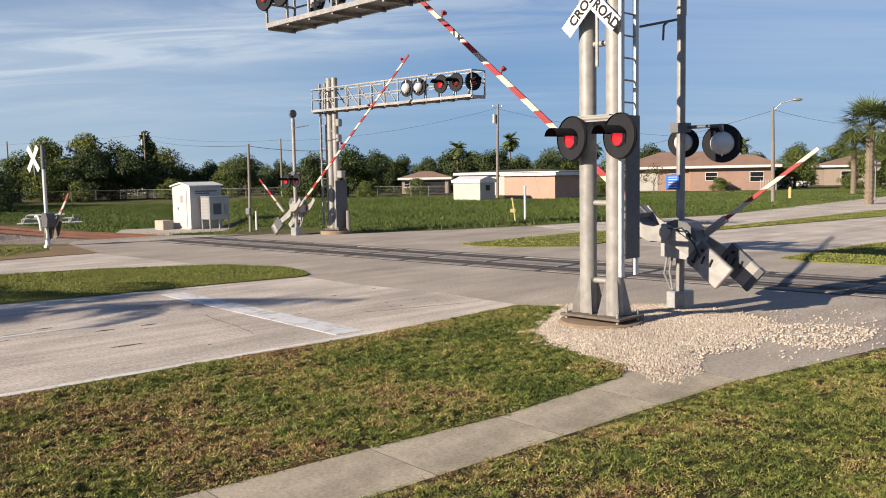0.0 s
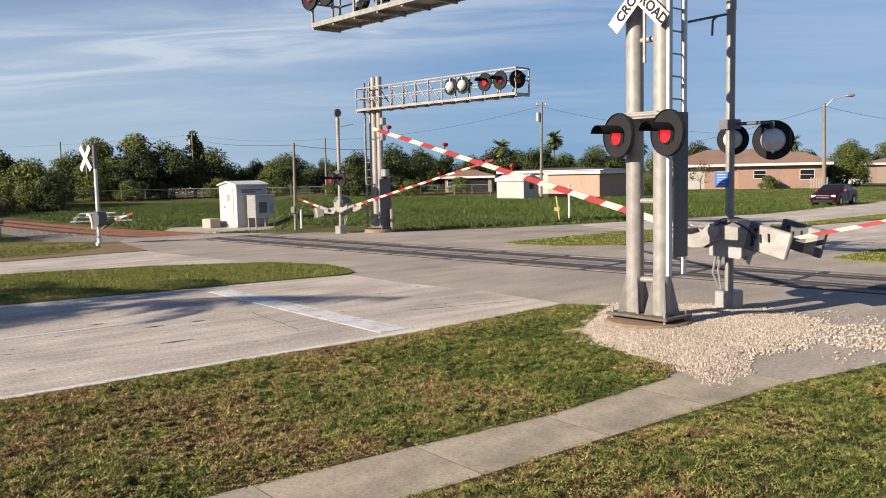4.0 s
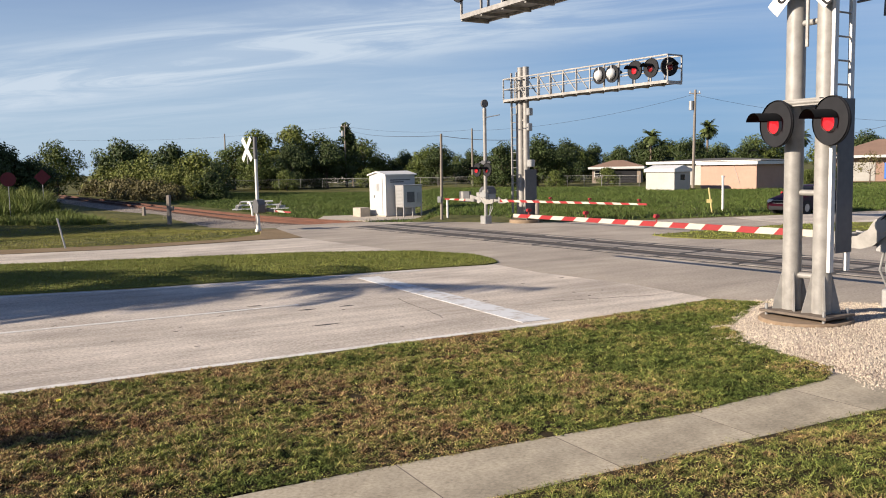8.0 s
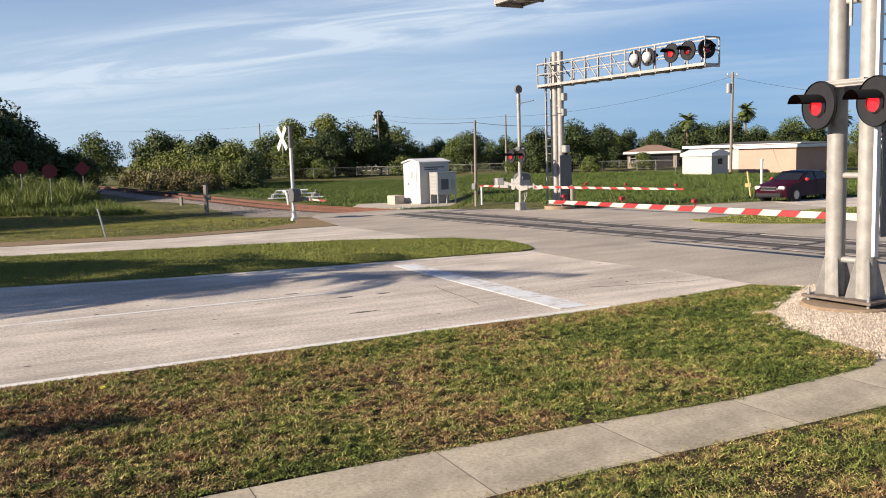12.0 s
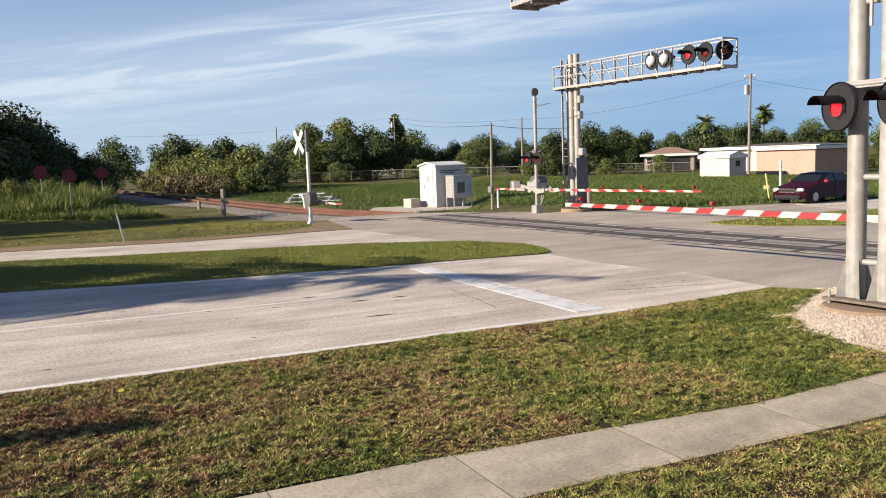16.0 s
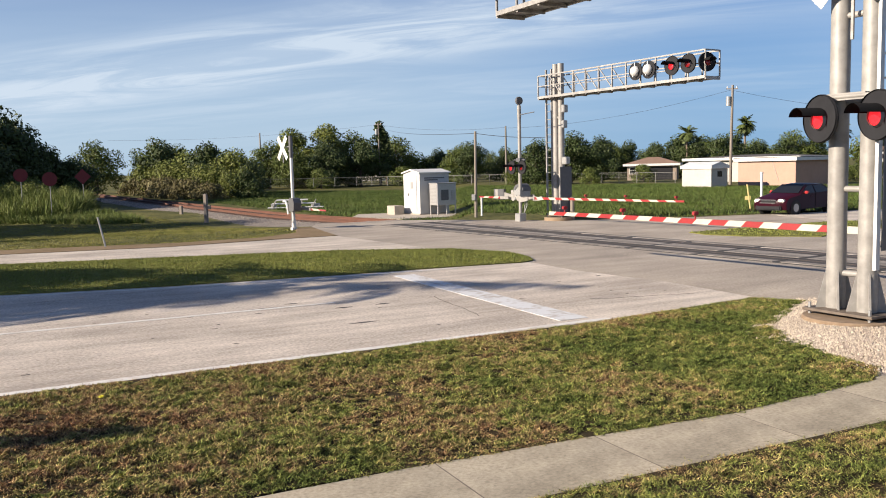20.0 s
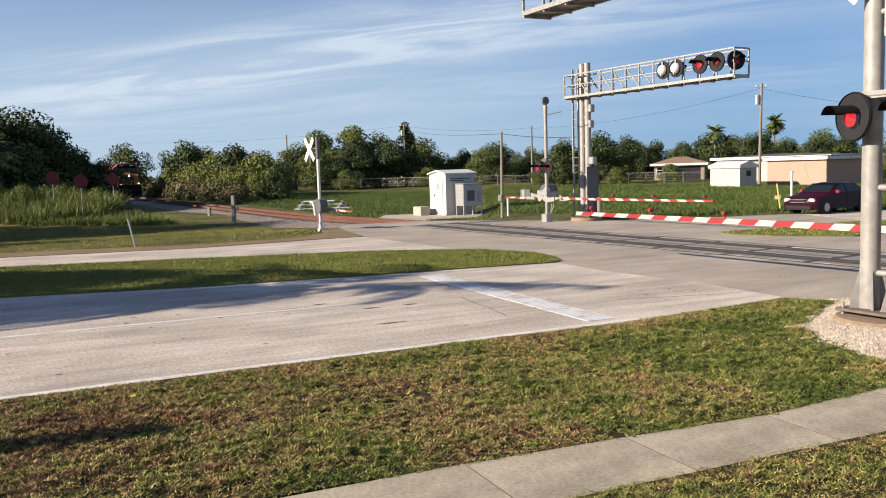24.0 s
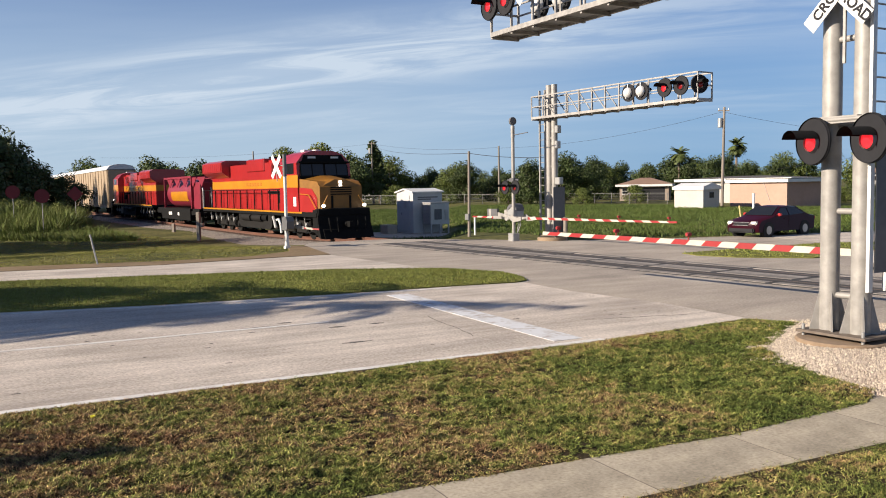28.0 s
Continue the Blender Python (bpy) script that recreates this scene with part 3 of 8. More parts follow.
def solid(name, bm, material, label, category, m=None, group="", kind="", smooth=False):
    ob = new(name, mesh_of(name, bm, material, smooth))
    if m is not None:
        ob.matrix_basis = m
    return tagged(ob, label, category, group, kind)


def B():
    return bmesh.new()


U = 0.9423                      # plan units to metres


def pt(x, y):
    return (x * U, y * U)


def soup(name, verts, faces, material):
    """Many small faces as one mesh."""
    me = bpy.data.meshes.new(name)
    nv, nf, k = len(verts), len(faces), faces.shape[1]
    me.vertices.add(nv)
    me.vertices.foreach_set("co", np.asarray(verts, dtype=np.float32).ravel())
    me.loops.add(nf * k)
    me.loops.foreach_set("vertex_index", np.asarray(faces, dtype=np.int32).ravel())
    me.polygons.add(nf)
    me.polygons.foreach_set("loop_start", np.arange(0, nf * k, k, dtype=np.int32))
    me.polygons.foreach_set("loop_total", np.full(nf, k, dtype=np.int32))
    me.update(calc_edges=True)
    me.materials.append(material)
    return me


def inside(px, py, poly):
    """Which of the points lie in the outline."""
    r = np.zeros(len(px), dtype=bool)
    n = len(poly)
    for i in range(n):
        x1, y1 = poly[i]
        x2, y2 = poly[(i + 1) % n]
        c = ((y1 > py) != (y2 > py)) & (px < (x2 - x1) * (py - y1) / (y2 - y1 + 1e-12) + x1)
        r ^= c
    return r


# ---- ground ----
A = Vector((-0.735, 0.678, 0)).normalized()      # along the track over the crossing, away from the camera
A2 = Vector((math.sin(radians(-45)), math.cos(radians(-45)), 0))   # along the track beyond it
R = Vector((0.678, 0.735, 0)).normalized()       # along the road
R2 = Vector((A2.y, -A2.x, 0))
AZ = math.degrees(math.atan2(A.y, A.x))          # 137.3
AZ2 = math.degrees(math.atan2(A2.y, A2.x))       # 135
TRACK0 = Vector((8.5 * U, 19.0 * U, 0))
S_BEND = 20.0
TRACK1 = TRACK0 + A * S_BEND


def smooth(v, a, b):
    k = np.clip((np.asarray(v, dtype=float) - a) / (b - a), 0, 1)
    return k * k * (3 - 2 * k)


def rail_z(s):
    """Height of the rails' top."""
    return -0.25 * float(smooth(s, 24, 46))


def along(s, off=0.0, z=0.0):
    """A place on the track: s metres from its start, off metres towards the camera."""
    p = TRACK0 + A * s - R * off if s <= S_BEND else TRACK1 + A2 * (s - S_BEND) - R2 * off
    return Vector((p.x, p.y, z))


GZ = -0.03


def dip(x, y):
    """How far the ground has sunk towards the low land by the track, 0 to 1."""
    x, y = np.asarray(x, dtype=float), np.asarray(y, dtype=float)
    return smooth(np.hypot(x, y), 34, 48) * smooth(-np.degrees(np.arctan2(x, y)), 12.6, 14.6)


def ground_z(x, y):
    x, y = np.asarray(x, dtype=float), np.asarray(y, dtype=float)
    bank = 1.0 * np.exp(-(((x + 47) / 9.0) ** 2 + ((y - 52) / 3.6) ** 2))
    return GZ - 0.5 * dip(x, y) + bank


gxs = np.concatenate([[-1500, -500, -250], np.arange(-140, 41, 1.5), [80, 250, 500, 1500]])
gys = np.concatenate([[-900, -300, -60], np.arange(-10, 181, 1.5), [250, 500, 1000, 2200]])
gxx, gyy = np.meshgrid(gxs, gys)
vv = np.stack([gxx, gyy, ground_z(gxx, gyy)], 2).reshape(-1, 3)
ii = np.arange(len(gxs) * len(gys)).reshape(len(gys), len(gxs))
ff = np.stack([ii[:-1, :-1], ii[:-1, 1:], ii[1:, 1:], ii[1:, :-1]], 2).reshape(-1, 4)
gm = soup("ground", vv, ff, M["field"])
gm.polygons.foreach_set("use_smooth", [True] * len(gm.polygons))
tagged(new("ground", gm), "flat grassy ground of the field and lawns", "ground", kind="structure")

near_lane = [pt(*q) for q in ((-37.4, -19.6), (-0.9, 13.9), (1.5, 16.65), (-0.06, 18.6), (-2.17, 20.4), (-3.6, 22.1), (-12.0, 17.6), (-50, -5))]
bm = B(); slab(bm, near_lane, -0.2, 0.006)
solid("road_near_carriageway", bm, M["concrete_road"], "pale worn asphalt carriageway before the crossing", "road", kind="structure")
crossing = [pt(*q) for q in ((1.4, 16.7), (2.5, 16.3), (2.2, 13.0), (1.7, 10.9), (2.75, 10.0), (3.47, 10.1), (6.4, 12.05), (9.5, 14.2), (62, 52), (90, 92), (62, 96), (39.5, 75), (16.0, 48.6),
                               (6.5, 43.2), (1, 40.3), (-4.3, 38.6), (-8.1, 39.5), (-13.2, 40.0), (-16.2, 37.2), (-15.6, 35.2), (-14.1, 32.9),
                               (-12.5, 30.65), (-14.2, 29.1), (-17.0, 26.1), (-21.6, 23.4), (-60, -1), (-50, -5), (-12.0, 17.6), (-3.6, 22.1), (-2.17, 20.4), (-0.06, 18.6))]
bm = B(); slab(bm, crossing, -0.2, 0.0)
solid("road_crossing", bm, M["asphalt"], "grey asphalt of the crossing and the far carriageways", "road", kind="structure")
far_lane = [pt(*q) for q in ((-60, -1.0), (-21.6, 23.4), (-17.0, 26.1), (-14.2, 29.1), (-12.5, 30.6), (-8.2, 26.6), (-5.6, 24.2), (-19, 17.5), (-60, -6))]
bm = B(); slab(bm, far_lane, -0.15, 0.005)
solid("road_far_carriageway", bm, M["concrete_road"], "pale worn asphalt carriageway beyond the median", "road", kind="structure")
right_lane = [pt(*q) for q in ((6.6, 30.6), (9.4, 26.8), (12.3, 26.5), (15.25, 28.8), (60, 67.6), (66, 84.4), (23.5, 44.6), (12.5, 37.0), (8.5, 33.8))]
bm = B(); slab(bm, right_lane, -0.15, 0.005)
solid("road_right_carriageway", bm, M["concrete_road"], "pale worn asphalt carriageway beside the grass island", "road", kind="structure")
side_lane = [pt(*q) for q in ((4.6, 41.6), (6.5, 36.9), (13.3, 38.6), (26.8, 50.6), (64, 87.6), (62, 95.6), (39.5, 74.7), (16.0, 48.4), (6.5, 43.0))]
bm = B(); slab(bm, side_lane, -0.15, 0.005)
solid("side_road", bm, M["concrete_road"], "pale side road leading up to the gate", "road", kind="structure")
# grass islands and verge, dirt edges
median_left = [pt(*q) for q in ((-60, -12.5), (-14.19, 15.27), (-11.05, 16.93), (-7.79, 19.15), (-5.39, 20.89), (-3.75, 21.97), (-3.55, 22.5), (-3.8, 23.3), (-4.6, 24.5), (-6.6, 25.5), (-10.1, 24.9), (-14.8, 22.7), (-19.1, 20.6), (-62, -3))]
median_right = [pt(*q) for q in ((9.8, 24.3), (10.3, 23.2), (13.2, 20.9), (14.5, 21.3), (62, 62), (60, 68), (15.25, 28.9), (12.3, 26.65))]
island = [pt(*q) for q in ((0.7, 31.5), (1.2, 30.6), (2.4, 29.9), (4.8, 29.7), (8.5, 33.6), (12.5, 36.8), (23.5, 44.4), (66, 84), (64, 88), (26.8, 50.9), (13.3, 38.9), (8.5, 37.4), (6.0, 36.4), (2.7, 33.4))]
for nm, outline, lab in (("median_left", median_left, "grass median between the carriageways"), ("median_right", median_right, "grass median beyond the crossing"),
                         ("grass_island", island, "narrow grass island beside the side road")):
    bm = B(); slab(bm, outline, -0.1, 0.03)
    solid(nm, bm, M["turf_base"], lab, "grass island", kind="structure")
verge = [pt(*q) for q in ((-40, -20.95), (-7.9, 7.80), (-3.3, 11.87), (-1.2, 13.66), (1.45, 16.5), (2.45, 16.2), (2.15, 13.0), (2.05, 11.7), (2.4, 11.15), (2.25, 10.5), (1.9, 10.15), (0.59, 8.85), (-0.7, 7.89), (-3.05, 6.05), (-30, -17.3))]
bm = B(); slab(bm, verge, -0.15, 0.019)
solid("grass_verge", bm, M["soil"], "patchy lawn strip between road and sidewalk", "lawn", kind="structure")
near_lawn = [pt(*q) for q in ((-30, -20.5), (-0.90, 6.38), (1.88, 8.74), (3.42, 10.02), (6.4, 11.9), (9.5, 14.05), (62, 51.8), (80, 20), (30, -40), (-20, -40))]
bm = B(); slab(bm, near_lawn, -0.15, 0.020)
solid("grass_lawn", bm, M["soil"], "dry patchy lawn beside the sidewalk", "lawn", kind="structure")
far_dirt = [pt(*q) for q in ((-60, -0.6), (-21.6, 23.5), (-17.0, 26.2), (-14.3, 29.2), (-12.62, 30.6), (-12.5, 30.72), (-14.05, 33.0), (-15.5, 35.2), (-16.2, 34.9), (-14.9, 32.2), (-15.3, 29.8), (-17.6, 27.6), (-22.5, 25.0), (-61, 1.0))]
bm = B(); slab(bm, far_dirt, -0.1, 0.016)
solid("dirt_edge", bm, M["dirt"], "bare dirt strip along the far road edge", "dirt", kind="structure")
hut_pad = [pt(*q) for q in ((-19.2, 49.6), (-20.2, 53.6), (-14.4, 56.2), (-11.6, 54.4), (-12.2, 50.6), (-15.4, 48.4))]
bm = B(); slab(bm, hut_pad, -0.66, -0.44)
solid("gravel_pad", bm, M["pad"], "pale gravel pad round the signal hut", "gravel", kind="structure")

# sidewalk, slab by slab
SW0, SWD = Vector((-3.15 * U, 5.9 * U, 0)), Vector((4.0, 3.47, 0)).normalized()
SWN = Vector((SWD.y, -SWD.x, 0))
SW_W = 1.10
bm = B()
box(bm, -26, 6.4, -SW_W - 0.02, 0.02, -0.14, 0.009)
m_sw = Matrix.Translation(SW0) @ Matrix.Rotation(math.atan2(SWD.y, SWD.x), 4, "Z")
walkway = solid("sidewalk", bm, M["soil"], "narrow concrete sidewalk with slab joints", "sidewalk", m_sw, kind="structure")
rng = random.Random(4)
sw_len = 1.53
bm = B(); box(bm, 0.005, sw_len - 0.005, -SW_W, 0, -0.08, 0.0)
slab_mesh = mesh_of("slab", bm, M["concrete"])
for i in range(-16, 5):
    o = new("slab", slab_mesh)
    o.parent = walkway
    o.matrix_basis = pose(i * sw_len - 0.124, 0, 0.016)
bm = B(); box(bm, -0.004, 0.004, -SW_W, 0, -0.05, 0.0175)
joint_mesh = mesh_of("joint", bm, M["joint"])
for i in range(-16, 6):
    o = new("joint", joint_mesh)
    o.parent = walkway
    o.matrix_basis = pose(i * sw_len - 0.124, 0, 0)

# painted lines
def stripe(name, p0, p1, w, z, lab, steps=1, gap=0.0, surface="paint"):
    p0, p1 = Vector((*pt(*p0), 0)), Vector((*pt(*p1), 0))
    d = (p1 - p0).normalized(); n = Vector((-d.y, d.x, 0)) * w / 2
    bm = B()
    L = (p1 - p0).length / steps
    rr = random.Random(name)
    for i in range(steps):
        a, b = p0 + d * L * i, p0 + d * L * (i + 1 - gap)
        e = [rr.uniform(0.85, 1.12) for _ in range(4)]
        slab(bm, [(a + n * e[0]).to_2d(), (b + n * e[1]).to_2d(), (b - n * e[2]).to_2d(), (a - n * e[3]).to_2d()], z - 0.008, z)
    return solid(name, bm, M[surface], lab, "road marking", kind="structure")


stripe("edge_line", (-29.9, -11.42), (-1.0, 14.08), 0.15, 0.0125, "chalky white edge line of the road", 26, surface="paint_edge")
stripe("lane_line", (-36, -10.2), (-6.3, 15.15), 0.11, 0.011, "worn white lane line", 18, surface="paint_edge")
stripe("stop_line", (-6.2, 19.25), (-1.55, 13.95), 0.50, 0.012, "scuffed white stop line", 1)
for k_, (p_, q_) in enumerate((((-40.0, -0.6), (-14.1, 15.0)), ((-14.1, 15.0), (-10.9, 16.7)), ((-10.9, 16.7), (-7.6, 18.95)), ((-7.6, 18.95), (-5.2, 20.7)))):
    stripe("median_line", p_, q_, 0.11, 0.0115 + 0.0004 * k_, "worn white line along the median", 9 if k_ == 0 else 2, surface="paint_edge")
rr = random.Random(8)
bm = B()
for q in ((-5.9, 14.6), (-5.3, 15.1), (-7.1, 14.9), (-7.4, 14.3), (-5.0, 13.2)):
    x, y = pt(*q)
    d = Vector((0.74, 0.67)) * rr.uniform(0.12, 0.35); n = Vector((-0.67, 0.74)) * rr.uniform(0.03, 0.06)
    c = Vector((x, y))
    slab(bm, [c + d, c + n, c - d * 0.9 + n * 0.3, c - n * 0.8], -0.004, 0.0105)
for k in range(45):
    u_, w_ = rr.uniform(-9, 14), rr.uniform(0.3, 4.6)
    c = Vector((-6.2, 9.4)) + Vector((0.74, 0.67)) * u_ * 0.8 + Vector((-0.67, 0.74)) * w_
    if not inside(np.array([c.x]), np.array([c.y]), near_lane)[0]:
        continue
    d = Vector((0.74, 0.67)) * rr.uniform(0.015, 0.07); n = Vector((-0.67, 0.74)) * rr.uniform(0.006, 0.018)
    slab(bm, [c + d, c + n, c - d * 0.9 + n * 0.3, c - n * 0.8], -0.004, 0.0102)
for c0, dx_, dy_, m_ in ((Vector((-3.0, 13.2)), -0.16, 0.22, 8), (Vector((-1.4, 15.2)), 0.26, 0.10, 6)):
    p = c0.copy()
    for k in range(m_):
        q = p + Vector((dx_, dy_)) + Vector((rr.uniform(-0.1, 0.1), rr.uniform(-0.1, 0.1)))
        e_ = (q - p).normalized(); n = Vector((-e_.y, e_.x)) * rr.uniform(0.002, 0.0045)
        slab(bm, [p + n, p - n, q - n, q + n], -0.004, 0.0100)
        p = q
solid("tar_patches", bm, M["patch"], "small dark tar spots on the road", "road patch", kind="structure")

# ---- track ----
S_ROAD = 26.5                   # where the paved crossing ends and the ballast starts
rail_len = 420
mt = Matrix.Translation(TRACK0) @ Matrix.Rotation(math.atan2(A.y, A.x), 4, "Z")
stations = [S_ROAD - 4, S_ROAD - 1, S_ROAD + 2] + [S_ROAD + 5 + 3 * i for i in range(10)] + [80, 160, rail_len]
for g in (-0.755, 0.755):
    bm = B()
    for a_, b_ in zip(stations, stations[1:]):
        for w, z0, z1 in ((0.14, -0.165, -0.145), (0.03, -0.145, -0.042), (0.075, -0.042, 0.0)):
            bar(bm, along(a_, g, rail_z(a_) + (z0 + z1) / 2), along(b_, g, rail_z(b_) + (z0 + z1) / 2), w, z1 - z0)
    bx = B(); bar(bx, along(-70, g, -0.02), along(stations[0], g, -0.02), 0.075, 0.06)
    solid("rail", bx, M["rail_top"], "worn rail head set in the crossing", "rail", group="rails of the track", kind="structure")
    solid("rail", bm, M["rust"], "rusty steel rail of the track", "rail", group="rails of the track", kind="structure")
bm = B()
rows = []
for s_ in [S_ROAD - 2, S_ROAD + 1] + [S_ROAD + 4 + 3 * i for i in range(11)] + [80, 160, rail_len]:
    k_ = float(smooth(s_, S_ROAD - 2, S_ROAD + 10))
    zt = rail_z(s_) - 0.19 + 0.12 * (1 - k_)
    rows.append([bm.verts.new(along(s_, y_ * (0.6 + 0.4 * k_), (zt if abs(y_) < 2 else -0.62 * k_ - 0.12 * (1 - k_)))) for y_ in (-3.0, -1.55, 1.55, 4.8)])
for a_, b_ in zip(rows, rows[1:]):
    for i in range(3):
        bm.faces.new((a_[i], b_[i], b_[i + 1], a_[i + 1]))
solid("ballast", bm, M["ballast"], "grey crushed-stone ballast of the track", "ballast", kind="structure")
track_ties = thing("track_ties", "dark weathered timber ties under the rails", "railway ties", kind="structure")
bm = B(); box(bm, -0.115, 0.115, -1.3, 1.3, -0.115, 0.0); bev(bm, 0.012)
tie_mesh = mesh_of("tie", bm, M["tie"])
for i in range(180):
    o = new("tie", tie_mesh); o.parent = track_ties
    s_ = S_ROAD - 0.5 + i * 0.55
    o.matrix_basis = Matrix.Translation(along(s_, rng.uniform(-0.04, 0.04), rail_z(s_) - 0.155)) @ Matrix.Rotation(radians(AZ2 + rng.uniform(-1, 1)), 4, "Z")
nst = 18000
rs = np.random.RandomState(3)
s = S_ROAD + 0.5 + 75 * rs.rand(nst) ** 1.6
y = rs.uniform(-2.7, 4.7, nst)
zt = -0.25 * smooth(s, 24, 46) - 0.18
z = np.where(abs(y) < 1.55, zt, zt - (abs(y) - 1.55) / np.where(y > 0, 3.25, 1.45) * (zt + 0.62))
base = np.array([along(q, w)[:2] for q, w in zip(s, y)])
s, y = base[:, 0], base[:, 1]
bv = np.array([(1, 0, -0.6), (-0.5, 0.87, -0.6), (-0.5, -0.87, -0.6), (0.1, 0.05, 0.9)])
bf = np.array([(0, 1, 3), (1, 2, 3), (2, 0, 3)])


def stones(cx, cy, cz, size, seed):
    r = np.random.RandomState(seed)
    n = len(cx)
    a = r.uniform(0, 6.28, n)
    k = bv[None] * (r.uniform(0.6, 1.3, (n, 4, 1)) * size[:, None, None]) * np.array([1, 1, 0.8])
    x = k[:, :, 0] * np.cos(a)[:, None] - k[:, :, 1] * np.sin(a)[:, None] + cx[:, None]
    yy = k[:, :, 0] * np.sin(a)[:, None] + k[:, :, 1] * np.cos(a)[:, None] + cy[:, None]
    v = np.stack([x, yy, k[:, :, 2] + cz[:, None]], 2).reshape(-1, 3)
    f = (np.arange(n)[:, None, None] * 4 + bf[None]).reshape(-1, 3)
    return v, f


v, f = stones(s, y, z, rs.uniform(0.03, 0.06, nst), 5)
o = new("ballast_stones", soup("ballast_stones", v, f, M["ballast_stone"]))
tagged(o, "loose grey crushed stones of the ballast", "gravel", kind="stuff")

# crossing panels between and beside the rails
panels = thing("crossing_panels", "grey crossing panels with dark rubber strips along the rails", "crossing panels", mt, kind="structure")
for y0, y1, mk in ((-1.10, -0.80, "rubber"), (-0.71, -0.42, "rubber"), (0.42, 0.71, "rubber"), (0.80, 1.10, "rubber"), (-0.40, 0.40, "panel"), (1.12, 1.42, "panel"), (-1.42, -1.12, "panel")):
    bm = B(); box(bm, 0.09, 2.33, y0, y1, -0.05, 0.010 if mk == "rubber" else 0.014); bev(bm, 0.008)
    pm = mesh_of("panel", bm, M[mk])
    for i in range(-14, 11):
        o = new("panel", pm); o.parent = panels
        o.matrix_basis = pose(i * 2.44 - 1.0, 0, rng.uniform(-0.003, 0.003))
bm = B(); box(bm, -35, 25.8, -1.54, 1.54, -0.06, 0.004)
o = solid("panel_bed", bm, M["patch"], "dark tar bed of the crossing panels", "crossing panels", mt, kind="structure")

# ---- cream gravel round the near mast ----
gravel_a = [pt(*q) for q in ((2.3, 16.2), (1.75, 14.9), (1.45, 14.3), (1.2, 13.2), (1.7, 12.1), (2.1, 11.6), (2.5, 11.1), (2.7, 10.35), (3.17, 10.75), (3.55, 11.9), (4.9, 13.2), (5.4, 14.2), (4.9, 15.6), (3.6, 16.1))]
gravel_b = [pt(*q) for q in ((4.9, 12.4), (5.3, 13.9), (6.1, 14.0), (7.0, 13.4), (6.5, 12.6), (5.6, 11.9))]
bm = B()
cx, cy = pt(3.0, 13.6)
ring = [bm.verts.new((x, y, 0.008)) for x, y in gravel_a]
mid = [bm.verts.new((cx + (x - cx) * 0.72, cy + (y - cy) * 0.72, 0.07)) for x, y in gravel_a]
top = bm.verts.new((cx, cy, 0.10))
n = len(ring)
for i in range(n):
    j = (i + 1) % n
    bm.faces.new((ring[i], ring[j], mid[j], mid[i])); bm.faces.new((mid[i], mid[j], top))
solid("gravel_bed", bm, M["gravel_bed"], "bed of cream limestone gravel round the mast", "gravel", kind="structure", smooth=True)
rs = np.random.RandomState(11)
gx, gy = rs.uniform(0.8, 7.0, 130000), rs.uniform(9.2, 15.6, 130000)
def reach(px, py):
    """How far out from the heap's middle, 1 at its edge."""
    ang = np.arctan2(py - cy, px - cx)
    pol = np.array(gravel_a) - np.array([cx, cy])
    pa, pr = np.arctan2(pol[:, 1], pol[:, 0]), np.hypot(pol[:, 0], pol[:, 1])
    k = np.argsort(pa)
    return np.hypot(px - cx, py - cy) / np.interp(ang, pa[k], pr[k], period=2 * math.pi)
rad = reach(gx, gy)
keep = rad < 0.93 + 0.22 * rs.rand(130000) ** 2
keep_b = inside(gx, gy, gravel_b) & (rs.rand(130000) < 0.16)
strew = (gx > 4.2) & (gy > 10.5) & (gy < 14.5) & (rs.rand(130000) < 0.012)
keep |= keep_b | strew
gx, gy, rad = gx[keep], gy[keep], rad[keep]
gz = np.interp(rad, [0, 0.72, 1.0, 9], [0.10, 0.07, 0.012, 0.012])
v, f = stones(gx, gy, gz + 0.007, 0.010 + 0.018 * rs.rand(len(gx)) ** 2.0, 6)
o = new("gravel_stones", soup("gravel_stones", v, f, M["gravel"]))
tagged(o, "loose cream limestone pebbles round the mast", "gravel", kind="stuff")


